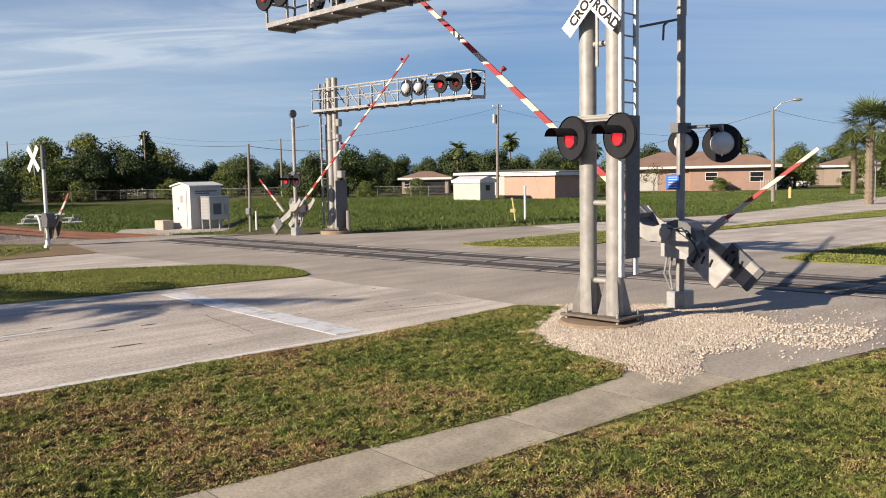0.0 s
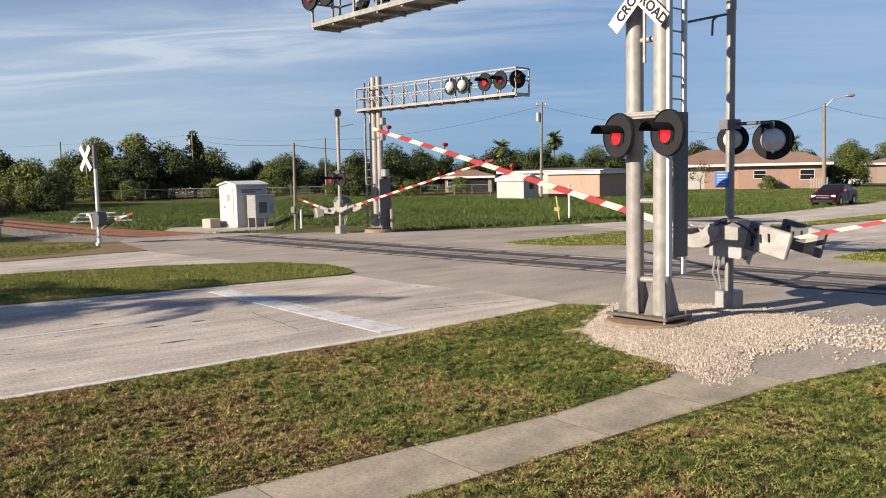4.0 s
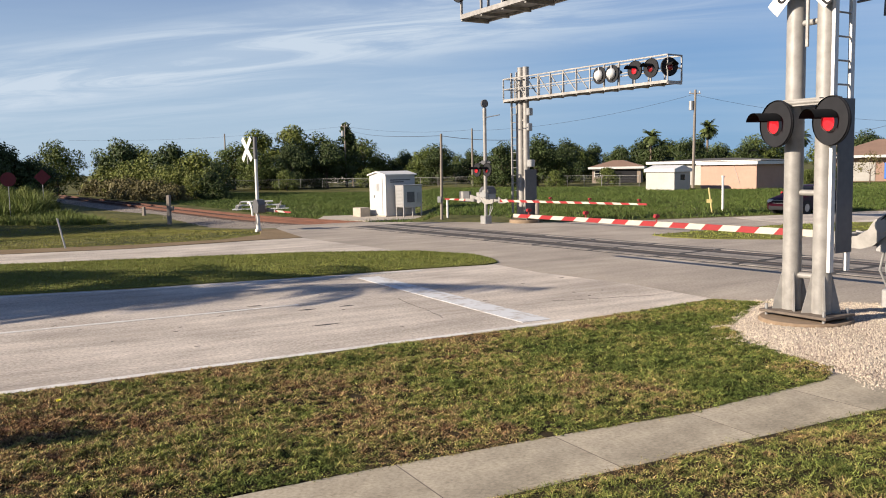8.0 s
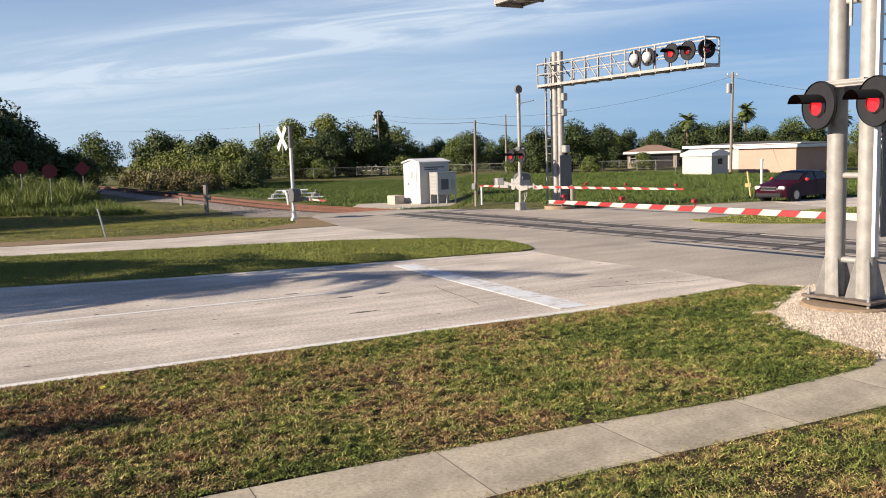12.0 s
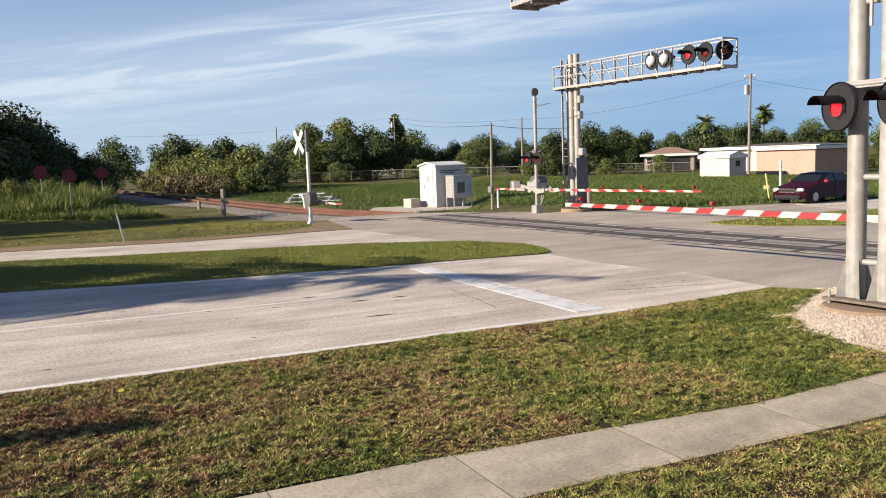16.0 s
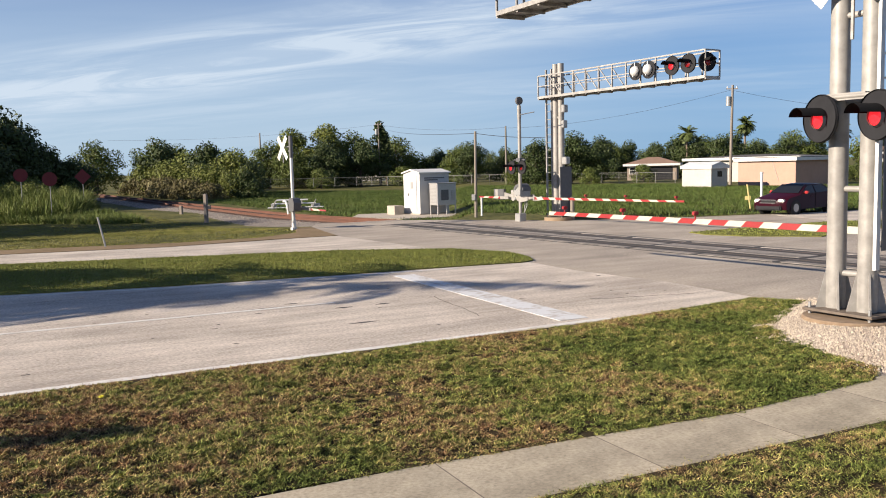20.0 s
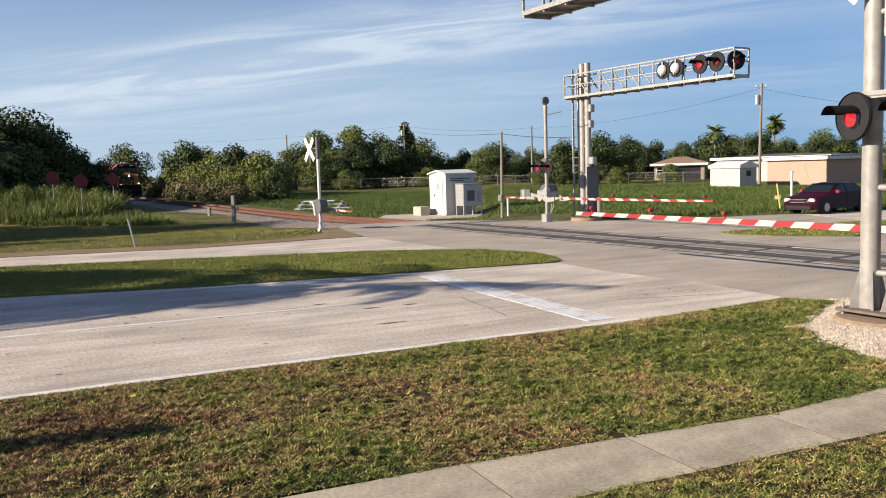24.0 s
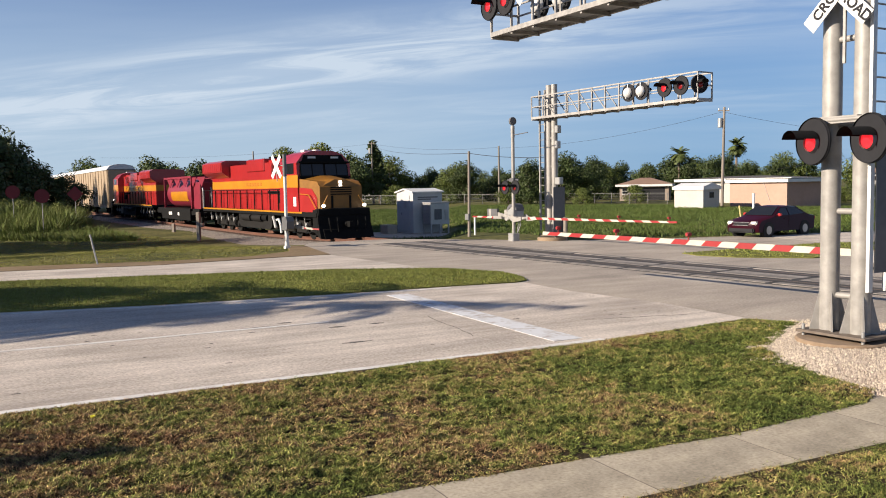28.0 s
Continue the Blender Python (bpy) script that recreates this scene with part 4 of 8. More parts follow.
# ---- signal equipment ----
def lamp_unit(parent, m, lit, size=0.33, name="lamp"):
    """A flashing-light unit that faces local -y of m: backing disc, housing, hood, lens."""
    bm = B()
    rod(bm, (0, 0.0, 0), (0, 0.012, 0), size, 32)
    r = bmesh.ops.create_cone(bm, cap_ends=False, segments=32, radius1=size, radius2=size * 0.97, depth=0.05)
    bmesh.ops.transform(bm, matrix=pose(0, 0.0, 0, 90, 0, 0), verts=r["verts"])
    body = part(name, bm, M["black"], parent, "round black backing disc with hood", m)
    bm = B()
    q = bmesh.ops.create_uvsphere(bm, u_segments=20, v_segments=12, radius=size * 0.60)
    bmesh.ops.transform(bm, matrix=Matrix.Translation((0, 0.05, 0)) @ Matrix.Diagonal((1, 0.85, 1, 1)), verts=q["verts"])
    bmesh.ops.delete(bm, geom=[v for v in bm.verts if v.co.y < 0.012], context="VERTS")
    box(bm, -0.02, 0.02, 0.02, 0.07, size * 0.5, size * 0.95)
    box(bm, -0.015, 0.015, 0.03, 0.16, -size * 0.66, -size * 0.5)
    part("housing", bm, M["housing"], body, "round silver lamp housing")
    bm = B()
    n, rr_, L = 18, size * 0.45, size * 1.2
    for i in range(n):
        a0, a1 = radians(12 + 156 * i / n), radians(12 + 156 * (i + 1) / n)
        f0 = 1.0
        pts = [(rr_ * math.cos(a0), -0.03, rr_ * math.sin(a0)), (rr_ * math.cos(a1), -0.03, rr_ * math.sin(a1)),
               (rr_ * math.cos(a1), -L * f0, rr_ * math.sin(a1)), (rr_ * math.cos(a0), -L * f0, rr_ * math.sin(a0))]
        bm.faces.new([bm.verts.new(p) for p in pts])
        bm.faces.new([bm.verts.new((p[0] * 0.96, p[1], p[2] * 0.96)) for p in pts[::-1]])
    part("hood", bm, M["hood_black"], body)
    bm = B()
    q = bmesh.ops.create_uvsphere(bm, u_segments=20, v_segments=10, radius=size * 0.37)
    bmesh.ops.transform(bm, matrix=Matrix.Diagonal((1, 0.25, 1, 1)) , verts=q["verts"])
    bmesh.ops.translate(bm, vec=(0, -0.025, 0), verts=bm.verts[:])
    bmesh.ops.translate(bm, vec=(0, 0, -size * 0.06), verts=bm.verts[:])
    part("lens", bm, M["red_lamp"] if lit else M["red_off"], body, "glowing red lens" if lit else "unlit red lens")
    bm = B()
    q = bmesh.ops.create_cone(bm, cap_ends=False, segments=24, radius1=size * 0.40, radius2=size * 0.37, depth=0.05)
    bmesh.ops.transform(bm, matrix=pose(0, -0.035, -size * 0.06, 90, 0, 0), verts=q["verts"])
    part("lens_rim", bm, M["grey"], body)
    return body


def text_on(parent, body, size, m, material, ext=0.002):
    cu = bpy.data.curves.new("lettering", "FONT")
    cu.body, cu.size, cu.align_x, cu.align_y, cu.extrude, cu.offset = body, size, "CENTER", "CENTER", ext, size * 0.03
    o = new("lettering_curve", cu)
    dg = bpy.context.evaluated_depsgraph_get()
    me = bpy.data.meshes.new_from_object(o.evaluated_get(dg))
    bpy.data.objects.remove(o)
    me.materials.clear(); me.materials.append(material)
    q = new("lettering", me); q.parent = parent; q.matrix_basis = m
    return q


def crossbuck(parent, m, L=1.22, w=0.23, words=True, tilt=45):
    """Crossed white blades that face local -y of m."""
    for k, (s_, wd) in enumerate(((1, "CROSSING"), (-1, ""))):
        bm = B(); box(bm, -L / 2, L / 2, -0.004, 0.004, -w / 2, w / 2); bev(bm, 0.003)
        bl = part("crossbuck_blade", bm, M["white"], parent, "white blade of the crossbuck sign", m @ pose(0, -0.012 * (1 - k), 0) @ pose(0, 0, 0, 0, -s_ * tilt, 0))
        if words:
            q_ = 0.205 * L / 1.3
            for t_, x_ in (((wd, 0.0),) if k == 0 else (("RAIL", -0.30 * L), ("ROAD", 0.30 * L))):
                text_on(bl, t_, q_, pose(x_, -0.0062, 0, 90, 0, 0), M["black"])


def gate_arm(parent, L, m, lights=(0.35, 0.63, 0.97), start=0.55, w=0.075, taper=0.6, name="gate_arm", drop=0.0, first_red=True, pitch=0.405, tip=0.0):
    """An arm along local +x, striped red and white on both faces, that turns about the origin."""
    arm = new(name); arm.empty_display_size = 0.2
    arm.parent = parent; arm.matrix_basis = m
    n = int(round((L - tip - start) / pitch))
    step = (L - tip - start) / n
    cuts = [start + i * step for i in range(n + 1)] + ([L] if tip else [])
    n = len(cuts) - 1
    for i in range(n):
        a, b = cuts[i], cuts[i + 1]
        h0, h1 = w * (1 - (1 - taper) * a / L), w * (1 - (1 - taper) * b / L)
        sk = 0.06
        bm = B()
        prism(bm, [(a + (sk if i else 0), -h0 - drop), (b + sk * (i < n - 1), -h1 - drop), (b - sk * (i < n - 1), h1 - drop), (a - (sk if i else 0), h0 - drop)], -0.02, 0.02)
        red = (i % 2 == 0) == first_red
        part("stripe", bm, M["stripe_red"] if red else M["stripe_white"], arm, smooth=False)
    for q in lights:
        bm = B()
        x = start + (L - start) * q - 0.1
        h = w * (1 - (1 - taper) * x / L) - drop
        rod(bm, (x, 0, h), (x, 0, h + 0.10), 0.018, 8)
        box(bm, x - 0.035, x + 0.035, -0.04, 0.04, h + 0.07, h + 0.15)
        for sy_ in (-1, 1):
            rod(bm, (x, sy_ * 0.04, h + 0.11), (x, sy_ * 0.065, h + 0.11), 0.036, 12)
        part("arm_light", bm, M["stripe_red"], arm, "small red lamp on the gate arm")
    bm = B()
    box(bm, start - 0.3 if drop else 0.0, start + 0.25, -0.04, 0.04, -0.06 - drop, 0.06 - drop)
    bev(bm, 0.01)
    part("arm_socket", bm, M["silver"], arm, "silver arm socket")
    return arm


def ladder(parent, x, y, z0, z1, w=0.36, name="ladder", rung=0.33, label="aluminium ladder", dx=0, dy=1, rails="alu"):
    bm = B()
    for s_ in (-1, 1):
        bar(bm, (x + dx * s_ * w / 2, y + dy * s_ * w / 2, z0), (x + dx * s_ * w / 2, y + dy * s_ * w / 2, z1), 0.085, 0.05)
    lad = part(name, bm, M[rails], parent, label, smooth=False)
    k = int((z1 - z0) / rung)
    bm = B(); rod(bm, (x - dx * w / 2, y - dy * w / 2, 0), (x + dx * w / 2, y + dy * w / 2, 0), 0.014, 8)
    me = mesh_of("rung", bm, M["alu"])
    for i in range(1, k):
        o = new("rung", me); o.parent = lad; o.matrix_basis = pose(0, 0, z0 + i * rung)


def cantilever(name, m, label, L, deck, poles):
    """A twin-pole mast with a railed signal walkway along local +x."""
    t = thing(name, label, "railway signal", m)
    # foundation, base plate, gussets, twin poles
    bm = B(); rod(bm, (0, 0, -0.1), (0, 0, 0.14), 0.66, 36); bev(bm, 0.02)
    part("foundation", bm, M["foundation"], t, "round stained concrete foundation")
    bm = B(); box(bm, -0.56, 0.56, -0.34, 0.34, 0.19, 0.23); bev(bm, 0.006)
    base = part("base_plate", bm, M["base_rust"], t, "rust-stained steel base plate")
    for sx_ in (-1, 1):
        for sy_ in (-1, 1):
            bm = B(); rod(bm, (sx_ * 0.48, sy_ * 0.27, 0.10), (sx_ * 0.48, sy_ * 0.27, 0.31), 0.022, 8)
            part("bolt", bm, M["grey"], base)
    for px_ in poles:
        bm = B(); rod(bm, (px_, 0, 0.23), (px_, 0, deck + 1.35), 0.135, 28); rod(bm, (px_, 0, deck + 1.34), (px_, 0, deck + 1.37), 0.14, 28)
        pole = part("pole", bm, M["silver"], t, "round silver steel pole")
        for q in range(4):
            a = radians(45 + 90 * q)
            bm = B()
            prism(bm, [(0.12, 0.23), (0.27, 0.23), (0.135, 0.80), (0.12, 0.80)], -0.012, 0.012)
            bmesh.ops.transform(bm, matrix=Matrix.Translation((px_, 0, 0)) @ Matrix.Rotation(a, 4, "Z"), verts=bm.verts[:])
            part("gusset", bm, M["silver"], pole, smooth=False)
    zz = 0.75
    while zz < deck - 0.3:
        bm = B(); rod(bm, (poles[0], 0, zz), (poles[1], 0, zz), 0.045, 12)
        part("tie_bar", bm, M["silver"], t)
        zz += 1.22
    # deck: two lower chords, grating, rails
    W = 0.37
    x0, x1 = -0.9, L
    bm = B()
    for sy_ in (-1, 1):
        bar(bm, (x0, sy_ * W, deck), (x1, sy_ * W, deck), 0.07, 0.10)
    part("lower_chord", bm, M["alu"], t, smooth=False)
    bm = B(); box(bm, x0, x1, -W + 0.04, W - 0.04, deck + 0.01, deck + 0.03)
    part("walkway_grating", bm, M["grey"], t, "grey walkway grating", smooth=False)
    nb = 12
    for i in range(nb + 1):
        x = x0 + (x1 - x0) * i / nb
        bm = B(); box(bm, x - 0.03, x + 0.03, -W, W, deck - 0.09, deck - 0.01)
        part("cross_beam", bm, M["alu"], t, smooth=False)
    for sy_ in (-1, 1):
        bm = B()
        bar(bm, (x0, sy_ * W, deck + 0.92), (x1, sy_ * W, deck + 0.92), 0.05, 0.05)
        bar(bm, (x0, sy_ * W, deck + 0.48), (x1, sy_ * W, deck + 0.48), 0.035, 0.035)
        part("handrail", bm, M["alu"], t, smooth=False)
        for i in range(nb + 1):
            x = x0 + (x1 - x0) * i / nb
            bm = B(); bar(bm, (x, sy_ * W, deck), (x, sy_ * W, deck + 0.93), 0.045, 0.045)
            part("rail_post", bm, M["alu"], t, smooth=False)
        for i in range(1, 7, 2):
            xa, xb = x0 + (x1 - x0) * i / nb, x0 + (x1 - x0) * (i + 1) / nb
            bm = B(); bar(bm, (xa, sy_ * W, deck + 0.9), (xb, sy_ * W, deck + 0.04), 0.035, 0.035)
            part("diagonal", bm, M["alu"], t, smooth=False)
    for x in (x0, x1):
        for z in (deck, deck + 0.48, deck + 0.92):
            bm = B(); bar(bm, (x, -W, z), (x, W, z), 0.045, 0.045)
            part("end_rail", bm, M["alu"], t, smooth=False)
    return t


MAST = pt(2.66, 14.0)
m_mast = pose(MAST[0], MAST[1], 0.0, 0, 0, AZ - 3.5)
DECK = 5.30
mast = cantilever("cantilever_signal_mast", m_mast, "silver twin-pole cantilever signal mast in cream gravel", 8.7, 5.83, (0.25, -0.25))
# lamps on the poles face the traffic, local +y; the other pair faces the far side
bm = B(); rod(bm, (0.42, 0.2, 3.27), (-0.62, 0.2, 3.27), 0.035, 12); box(bm, -0.3, 0.3, 0.12, 0.22, 3.22, 3.32)
part("lamp_crossarm", bm, M["silver"], mast)
for x in (0.34, -0.54):
    lamp_unit(mast, pose(x, 0.30, 2.98, 0, 0, 167), True, 0.345)
for x in (0.34, -0.54):
    bm = B(); rod(bm, (x, 0.22, 3.27), (x, 0.22, 3.05), 0.03, 8)
    part("lamp_bracket", bm, M["silver"], mast)
crossbuck(mast, pose(0.0, 0.26, 5.06, 0, 0, 180), L=1.30, w=0.235)
bm = B(); box(bm, -0.06, -0.02, 0.14, 0.17, 4.05, 4.95)
part("sign_bracket", bm, M["alu"], mast)
ladder(mast, -0.44, -0.09, 0.85, 5.7, label="aluminium ladder on the mast", dx=0, dy=1, w=0.38, rails="white")
bm = B(); box(bm, -0.485, -0.47, -0.31, 0.045, 1.12, 3.3); box(bm, -0.485, -0.41, -0.325, -0.31, 1.12, 3.3)
part("climb_guard", bm, M["dark_grey"], mast, "dark sheet-metal climbing guard", smooth=False)
for z in (1.5, 2.6, 3.8, 4.9):
    bm = B(); bar(bm, (-0.25, 0, z), (-0.44, 0.06, z), 0.05, 0.05)
    part("ladder_bracket", bm, M["alu"], mast, smooth=False)
# lamps at the arm's end
for x in (8.55, 7.9):
    lamp_unit(mast, pose(x, 0.52, 5.83 + 0.62, 0, 0, 180), True, 0.33)
for x in (8.1, 7.3):
    lamp_unit(mast, pose(x, -0.55, 5.83 + 0.62, 0, 0, 0), False, 0.33)
for x in (4.4, 3.7):
    lamp_unit(mast, pose(x, 0.52, 5.83 + 0.62, 0, 0, 180), True, 0.33)
crossbuck(mast, pose(6.95, 0.60, 5.83 + 0.75, 0, 0, 180), L=0.95, w=0.19)


def gate_mast(name, m, label, height, lamps, bell=True, cross=(0.36, -0.36)):
    t = thing(name, label, "crossing gate", m)
    bm = B(); box(bm, -0.18, 0.18, -0.18, 0.18, -0.05, 0.34); bev(bm, 0.02)
    part("base_casting", bm, M["galv"], t, "square cast base")
    bm = B(); rod(bm, (0, 0, 0.3), (0, 0, height), 0.075, 20); rod(bm, (0, 0, height - 0.5), (0, 0, height - 0.02), 0.085, 20)
    part("post", bm, M["silver"], t, "round silver post")
    bm = B()
    prism(bm, [(0.14, 0.98), (0.14, 1.36), (0.06, 1.50), (-0.12, 1.56), (-0.36, 1.52), (-0.50, 1.36), (-0.52, 1.02), (-0.4, 0.94)], 0.06, 0.44); bev(bm, 0.03, 2)
    box(bm, -0.3, 0.12, -0.1, 0.1, 1.0, 1.35)
    part("mechanism_case", bm, M["grey"], t, "rounded grey gate mechanism case")
    # Cover in a darker grey than the case, to carry the shade up there.
    bm = B()
    prism(bm, [(0.16, 1.30), (0.13, 1.44), (0.02, 1.56), (-0.14, 1.62), (-0.36, 1.57), (-0.50, 1.44), (-0.54, 1.26), (-0.46, 1.30), (-0.30, 1.46), (-0.1, 1.50), (0.06, 1.42), (0.10, 1.28)], 0.03, 0.47)
    cover = part("case_cover", bm, M["dark_grey"], t, "rounded cover of the mechanism, darkened for shade", smooth=False)
    for x_ in (-0.38, 0.0):
        bm = B(); box(bm, x_ - 0.03, x_ + 0.03, 0.47, 0.50, 1.28, 1.40)
        part("latch", bm, M["black"], cover, smooth=False)
    bm = B()
    rod(bm, (-0.45, 0.2, 0.98), (-0.45, 0.3, 0.86), 0.06, 14)
    part("motor_cap", bm, M["stucco_white"], t)
    bm = B()
    path_rod(bm, [(0.05, 0.2, 0.95), (0.12, 0.16, 0.7), (0.08, 0.12, 0.36)], 0.02)
    path_rod(bm, [(0.12, 0.24, 0.95), (0.2, 0.2, 0.65), (0.12, 0.1, 0.36)], 0.02)
    part("conduit", bm, M["grey"], t, "flexible cable conduit")
    if bell:
        bm = B()
        rod(bm, (0, 0, height), (0, 0, height + 0.08), 0.05, 12); rod(bm, (-0.05, 0, height + 0.2), (0.05, 0, height + 0.2), 0.17, 24)
        part("bell", bm, M["dark_grey"], t, "round crossing bell")
    bm = B()
    rod(bm, (cross[0] + 0.02, 0.0, lamps + 0.34), (cross[1] - 0.02, 0.0, lamps + 0.34), 0.03, 10); box(bm, -0.14, 0.14, -0.1, 0.12, lamps + 0.26, lamps + 0.42)
    part("lamp_crossarm", bm, M["dark_grey"], t)
    for x in cross:
        bm = B(); rod(bm, (x, 0.0, lamps + 0.36), (x, -0.12, lamps + 0.2), 0.025, 8)
        part("lamp_bracket", bm, M["dark_grey"], t)
    return t


GATE = pt(4.46, 15.72)
gate = gate_mast("crossing_gate_near", pose(GATE[0], GATE[1], 0.0, 0, 0, AZ), "silver crossing gate post with mechanism beside the track", 5.6, 2.85, bell=False, cross=(0.06, -0.70))
for x, q_ in ((0.04, 0.265), (-0.67, 0.33)):
    lamp_unit(gate, pose(x, -0.18, 2.90 + (0.33 - q_) * 0.6, 0, 0, 22), False, q_)
bm = B()
path_rod(bm, [(0.0, 0, 5.05), (0.75, 0.1, 5.0)], 0.022); path_rod(bm, [(0.22, 0.03, 5.04), (0.32, 0.03, 4.98), (0.33, 0.03, 4.72)], 0.02)
part("cable_arm", bm, M["dark_grey"], gate, "thin cable arm")
bm = B(); box(bm, -0.02, 0.24, 0.09, 0.10, 2.12, 2.38); bev(bm, 0.004)
sg = part("notice_plate", bm, M["blue"], gate, "small blue emergency notice plate", m=pose(-0.01, 0, 0))
for i in range(5):
    bm = B(); box(bm, 0.03, 0.19, 0.1, 0.1025, 2.155 + i * 0.045, 2.163 + i * 0.045)
    part("text_bar", bm, M["white"], sg, smooth=False)


def counterweights(arm, near_y=0.50, far_y=-0.26, drop=0.0):
    """Curved crank plates and heavy weight plates on the short side of the gate arm."""
    for far_, y_, x0, x1, z0 in ((0, near_y, -0.58, -1.28, -0.12), (1, far_y, -0.78, -1.50, -0.06)):
        z1 = z0 + 0.45
        bm = B()
        prism(bm, [(0.86, -drop - 0.09), (0.86, -drop + 0.08), (0.62, -drop + 0.03), (0.42, -drop + 0.05), (0.24, -drop + 0.16), (0.14, 0.08), (0.0, 0.15), (-0.14, 0.14), (x0 - 0.1, z1 - 0.12),
                   (x0 - 0.1, z0 + 0.12), (-0.12, -0.12), (0.02, -drop + 0.02), (0.16, -drop - 0.10), (0.36, -drop - 0.16), (0.6, -drop - 0.13)], y_ - 0.025, y_ + 0.025)
        part("crank_plate", bm, M["silver"], arm, "curved silver crank plate", smooth=False)
        bm = B(); box(bm, x1, x0, y_ - 0.05, y_ + 0.05, z0, z1); bev(bm, 0.02)
        wt = part("counterweight", bm, M["alu"], arm, "pale counterweight plate with dark bands and painted shadow")
        # On the near plate the band paints in the shadow next to the case.
        for a_, b_ in (((x0 + 0.004, x0 - 0.44), (x1 + 0.10, x1 - 0.004)) if far_ else ((x0 + 0.004, x0 - 0.16),)):
            bm = B(); box(bm, b_, a_, y_ - 0.054, y_ + 0.054, z0 - 0.004, z1 + 0.004)
            part("dark_band", bm, M["dark_grey"], wt, smooth=False)
        for k_ in range(3):
            xc_ = x0 - 0.10 - 0.13 * k_
            bm = B(); bar(bm, (xc_ - 0.02, y_ + 0.065, z0 + 0.12 + 0.05 * k_), (xc_ + 0.02, y_ + 0.065, z0 + 0.25 + 0.05 * k_), 0.028, 0.022)
            part("bolt_bar", bm, M["black"], wt, smooth=False)
        for k_ in range(2):
            bm = B(); rod(bm, (x0 - 0.12, y_ + 0.05, z0 + 0.1 + 0.25 * k_), (x0 - 0.12, y_ + 0.085, z0 + 0.1 + 0.25 * k_), 0.028, 8)
            part("bolt", bm, M["black"], wt, smooth=False)
    bm = B(); rod(bm, (0, near_y + 0.06, 0), (0, far_y - 0.05, 0), 0.06, 14); rod(bm, (0, near_y + 0.02, 0), (0, near_y + 0.07, 0), 0.11, 16)
    part("pivot_shaft", bm, M["grey"], arm)
    bm = B(); path_rod(bm, [(0.05, near_y + 0.05, 0.05), (-0.2, near_y + 0.10, 0.28), (-0.5, near_y + 0.07, 0.22), (-0.75, near_y + 0.07, 0.1)], 0.014, 6)
    part("cable_loop", bm, M["cable"], arm, "black cable looped along the crank")
    if drop:
        bm = B(); box(bm, 0.70, 0.90, far_y, near_y, -drop - 0.05, -drop + 0.05)
        part("arm_yoke", bm, M["silver"], arm, smooth=False)
        bm = B(); box(bm, 0.12, 0.70, far_y + 0.03, near_y - 0.03, -drop - 0.10, -drop - 0.06)
        part("yoke_floor", bm, M["dark_grey"], arm, "dark plate between the cranks", smooth=False)


arm_near = gate_arm(gate, 9.72, pose(0, 0.0, 1.40), lights=(0.475, 0.715, 0.945), start=0.995, w=0.066, taper=0.65, drop=0.24, pitch=0.405, tip=0.22)
counterweights(arm_near, drop=0.24)
arm_walk = gate_arm(gate, 2.85, pose(-0.08, 0.1, 1.04, 0, 0, 180), lights=(), start=0.75, pitch=0.35, w=0.036, taper=0.8, name="sidewalk_gate_arm")

G2 = pt(-6.57, 38.4)
gate2 = gate_mast("crossing_gate_far", pose(G2[0], G2[1], 0.0, 0, 0, AZ + 180), "silver crossing gate post across the road by the field", 4.95, 2.3)
for k, x in enumerate((0.36, -0.36)):
    lamp_unit(gate2, pose(x, -0.18, 2.32, 0, 0, 0), k == 1, 0.30)
arm_far = gate_arm(gate2, 9.1, pose(0, 0.0, 1.0), lights=(0.42, 0.68, 0.97), start=0.75, w=0.052, taper=0.65)
counterweights(arm_far)
arm_far_walk = gate_arm(gate2, 2.2, pose(-0.3, -0.4, 1.02, 0, 0, 180), lights=(), start=0.35, w=0.05, name="sidewalk_gate_arm")
bm = B(); path_rod(bm, [(0, 0, 4.55), (0.9, 0.1, 4.62)], 0.02)
part("cable_arm", bm, M["dark_grey"], gate2)

G3 = pt(-15.97, 34.28)
gate3 = thing("crossing_gate_left", "slim silver crossing gate post with crossbuck by the ballast", "crossing gate", pose(G3[0], G3[1], 0.0, 0, 0, AZ))
bm = B(); box(bm, -0.11, 0.11, -0.11, 0.11, -0.05, 0.07); rod(bm, (0, 0, 0.06), (0, 0, 0.5), 0.095, 12, 0.07); bev(bm, 0.012)
part("base_casting", bm, M["white"], gate3, "white cast base")
bm = B(); rod(bm, (0, 0, 0.3), (0, 0, 3.0), 0.065, 18)
part("post", bm, M["white"], gate3, "round white post")
bm = B(); rod(bm, (0, 0, 2.95), (0, 0, 3.85), 0.082, 18)
for z_ in (3.2, 3.55):
    box(bm, -0.02, 0.22, -0.03, 0.03, z_, z_ + 0.07)
part("lamp_sleeve", bm, M["dark_grey"], gate3, "dark sleeve at the post's top")
bm = B(); prism(bm, [(-0.36, 0.78), (-0.10, 0.72), (0.12, 0.78), (0.14, 1.2), (0.02, 1.3), (-0.30, 1.28), (-0.42, 1.1)], -0.18, 0.14); bev(bm, 0.03, 2)
part("mechanism_case", bm, M["dark_grey"], gate3, "rounded dark mechanism case")
bm = B(); path_rod(bm, [(0.16, 0.16, 0.62), (0.22, 0.16, 0.95), (0.42, 0.16, 1.18), (0.62, 0.16, 1.14)], 0.05, 8)
part("crank", bm, M["white"], gate3, "pale curved crank")
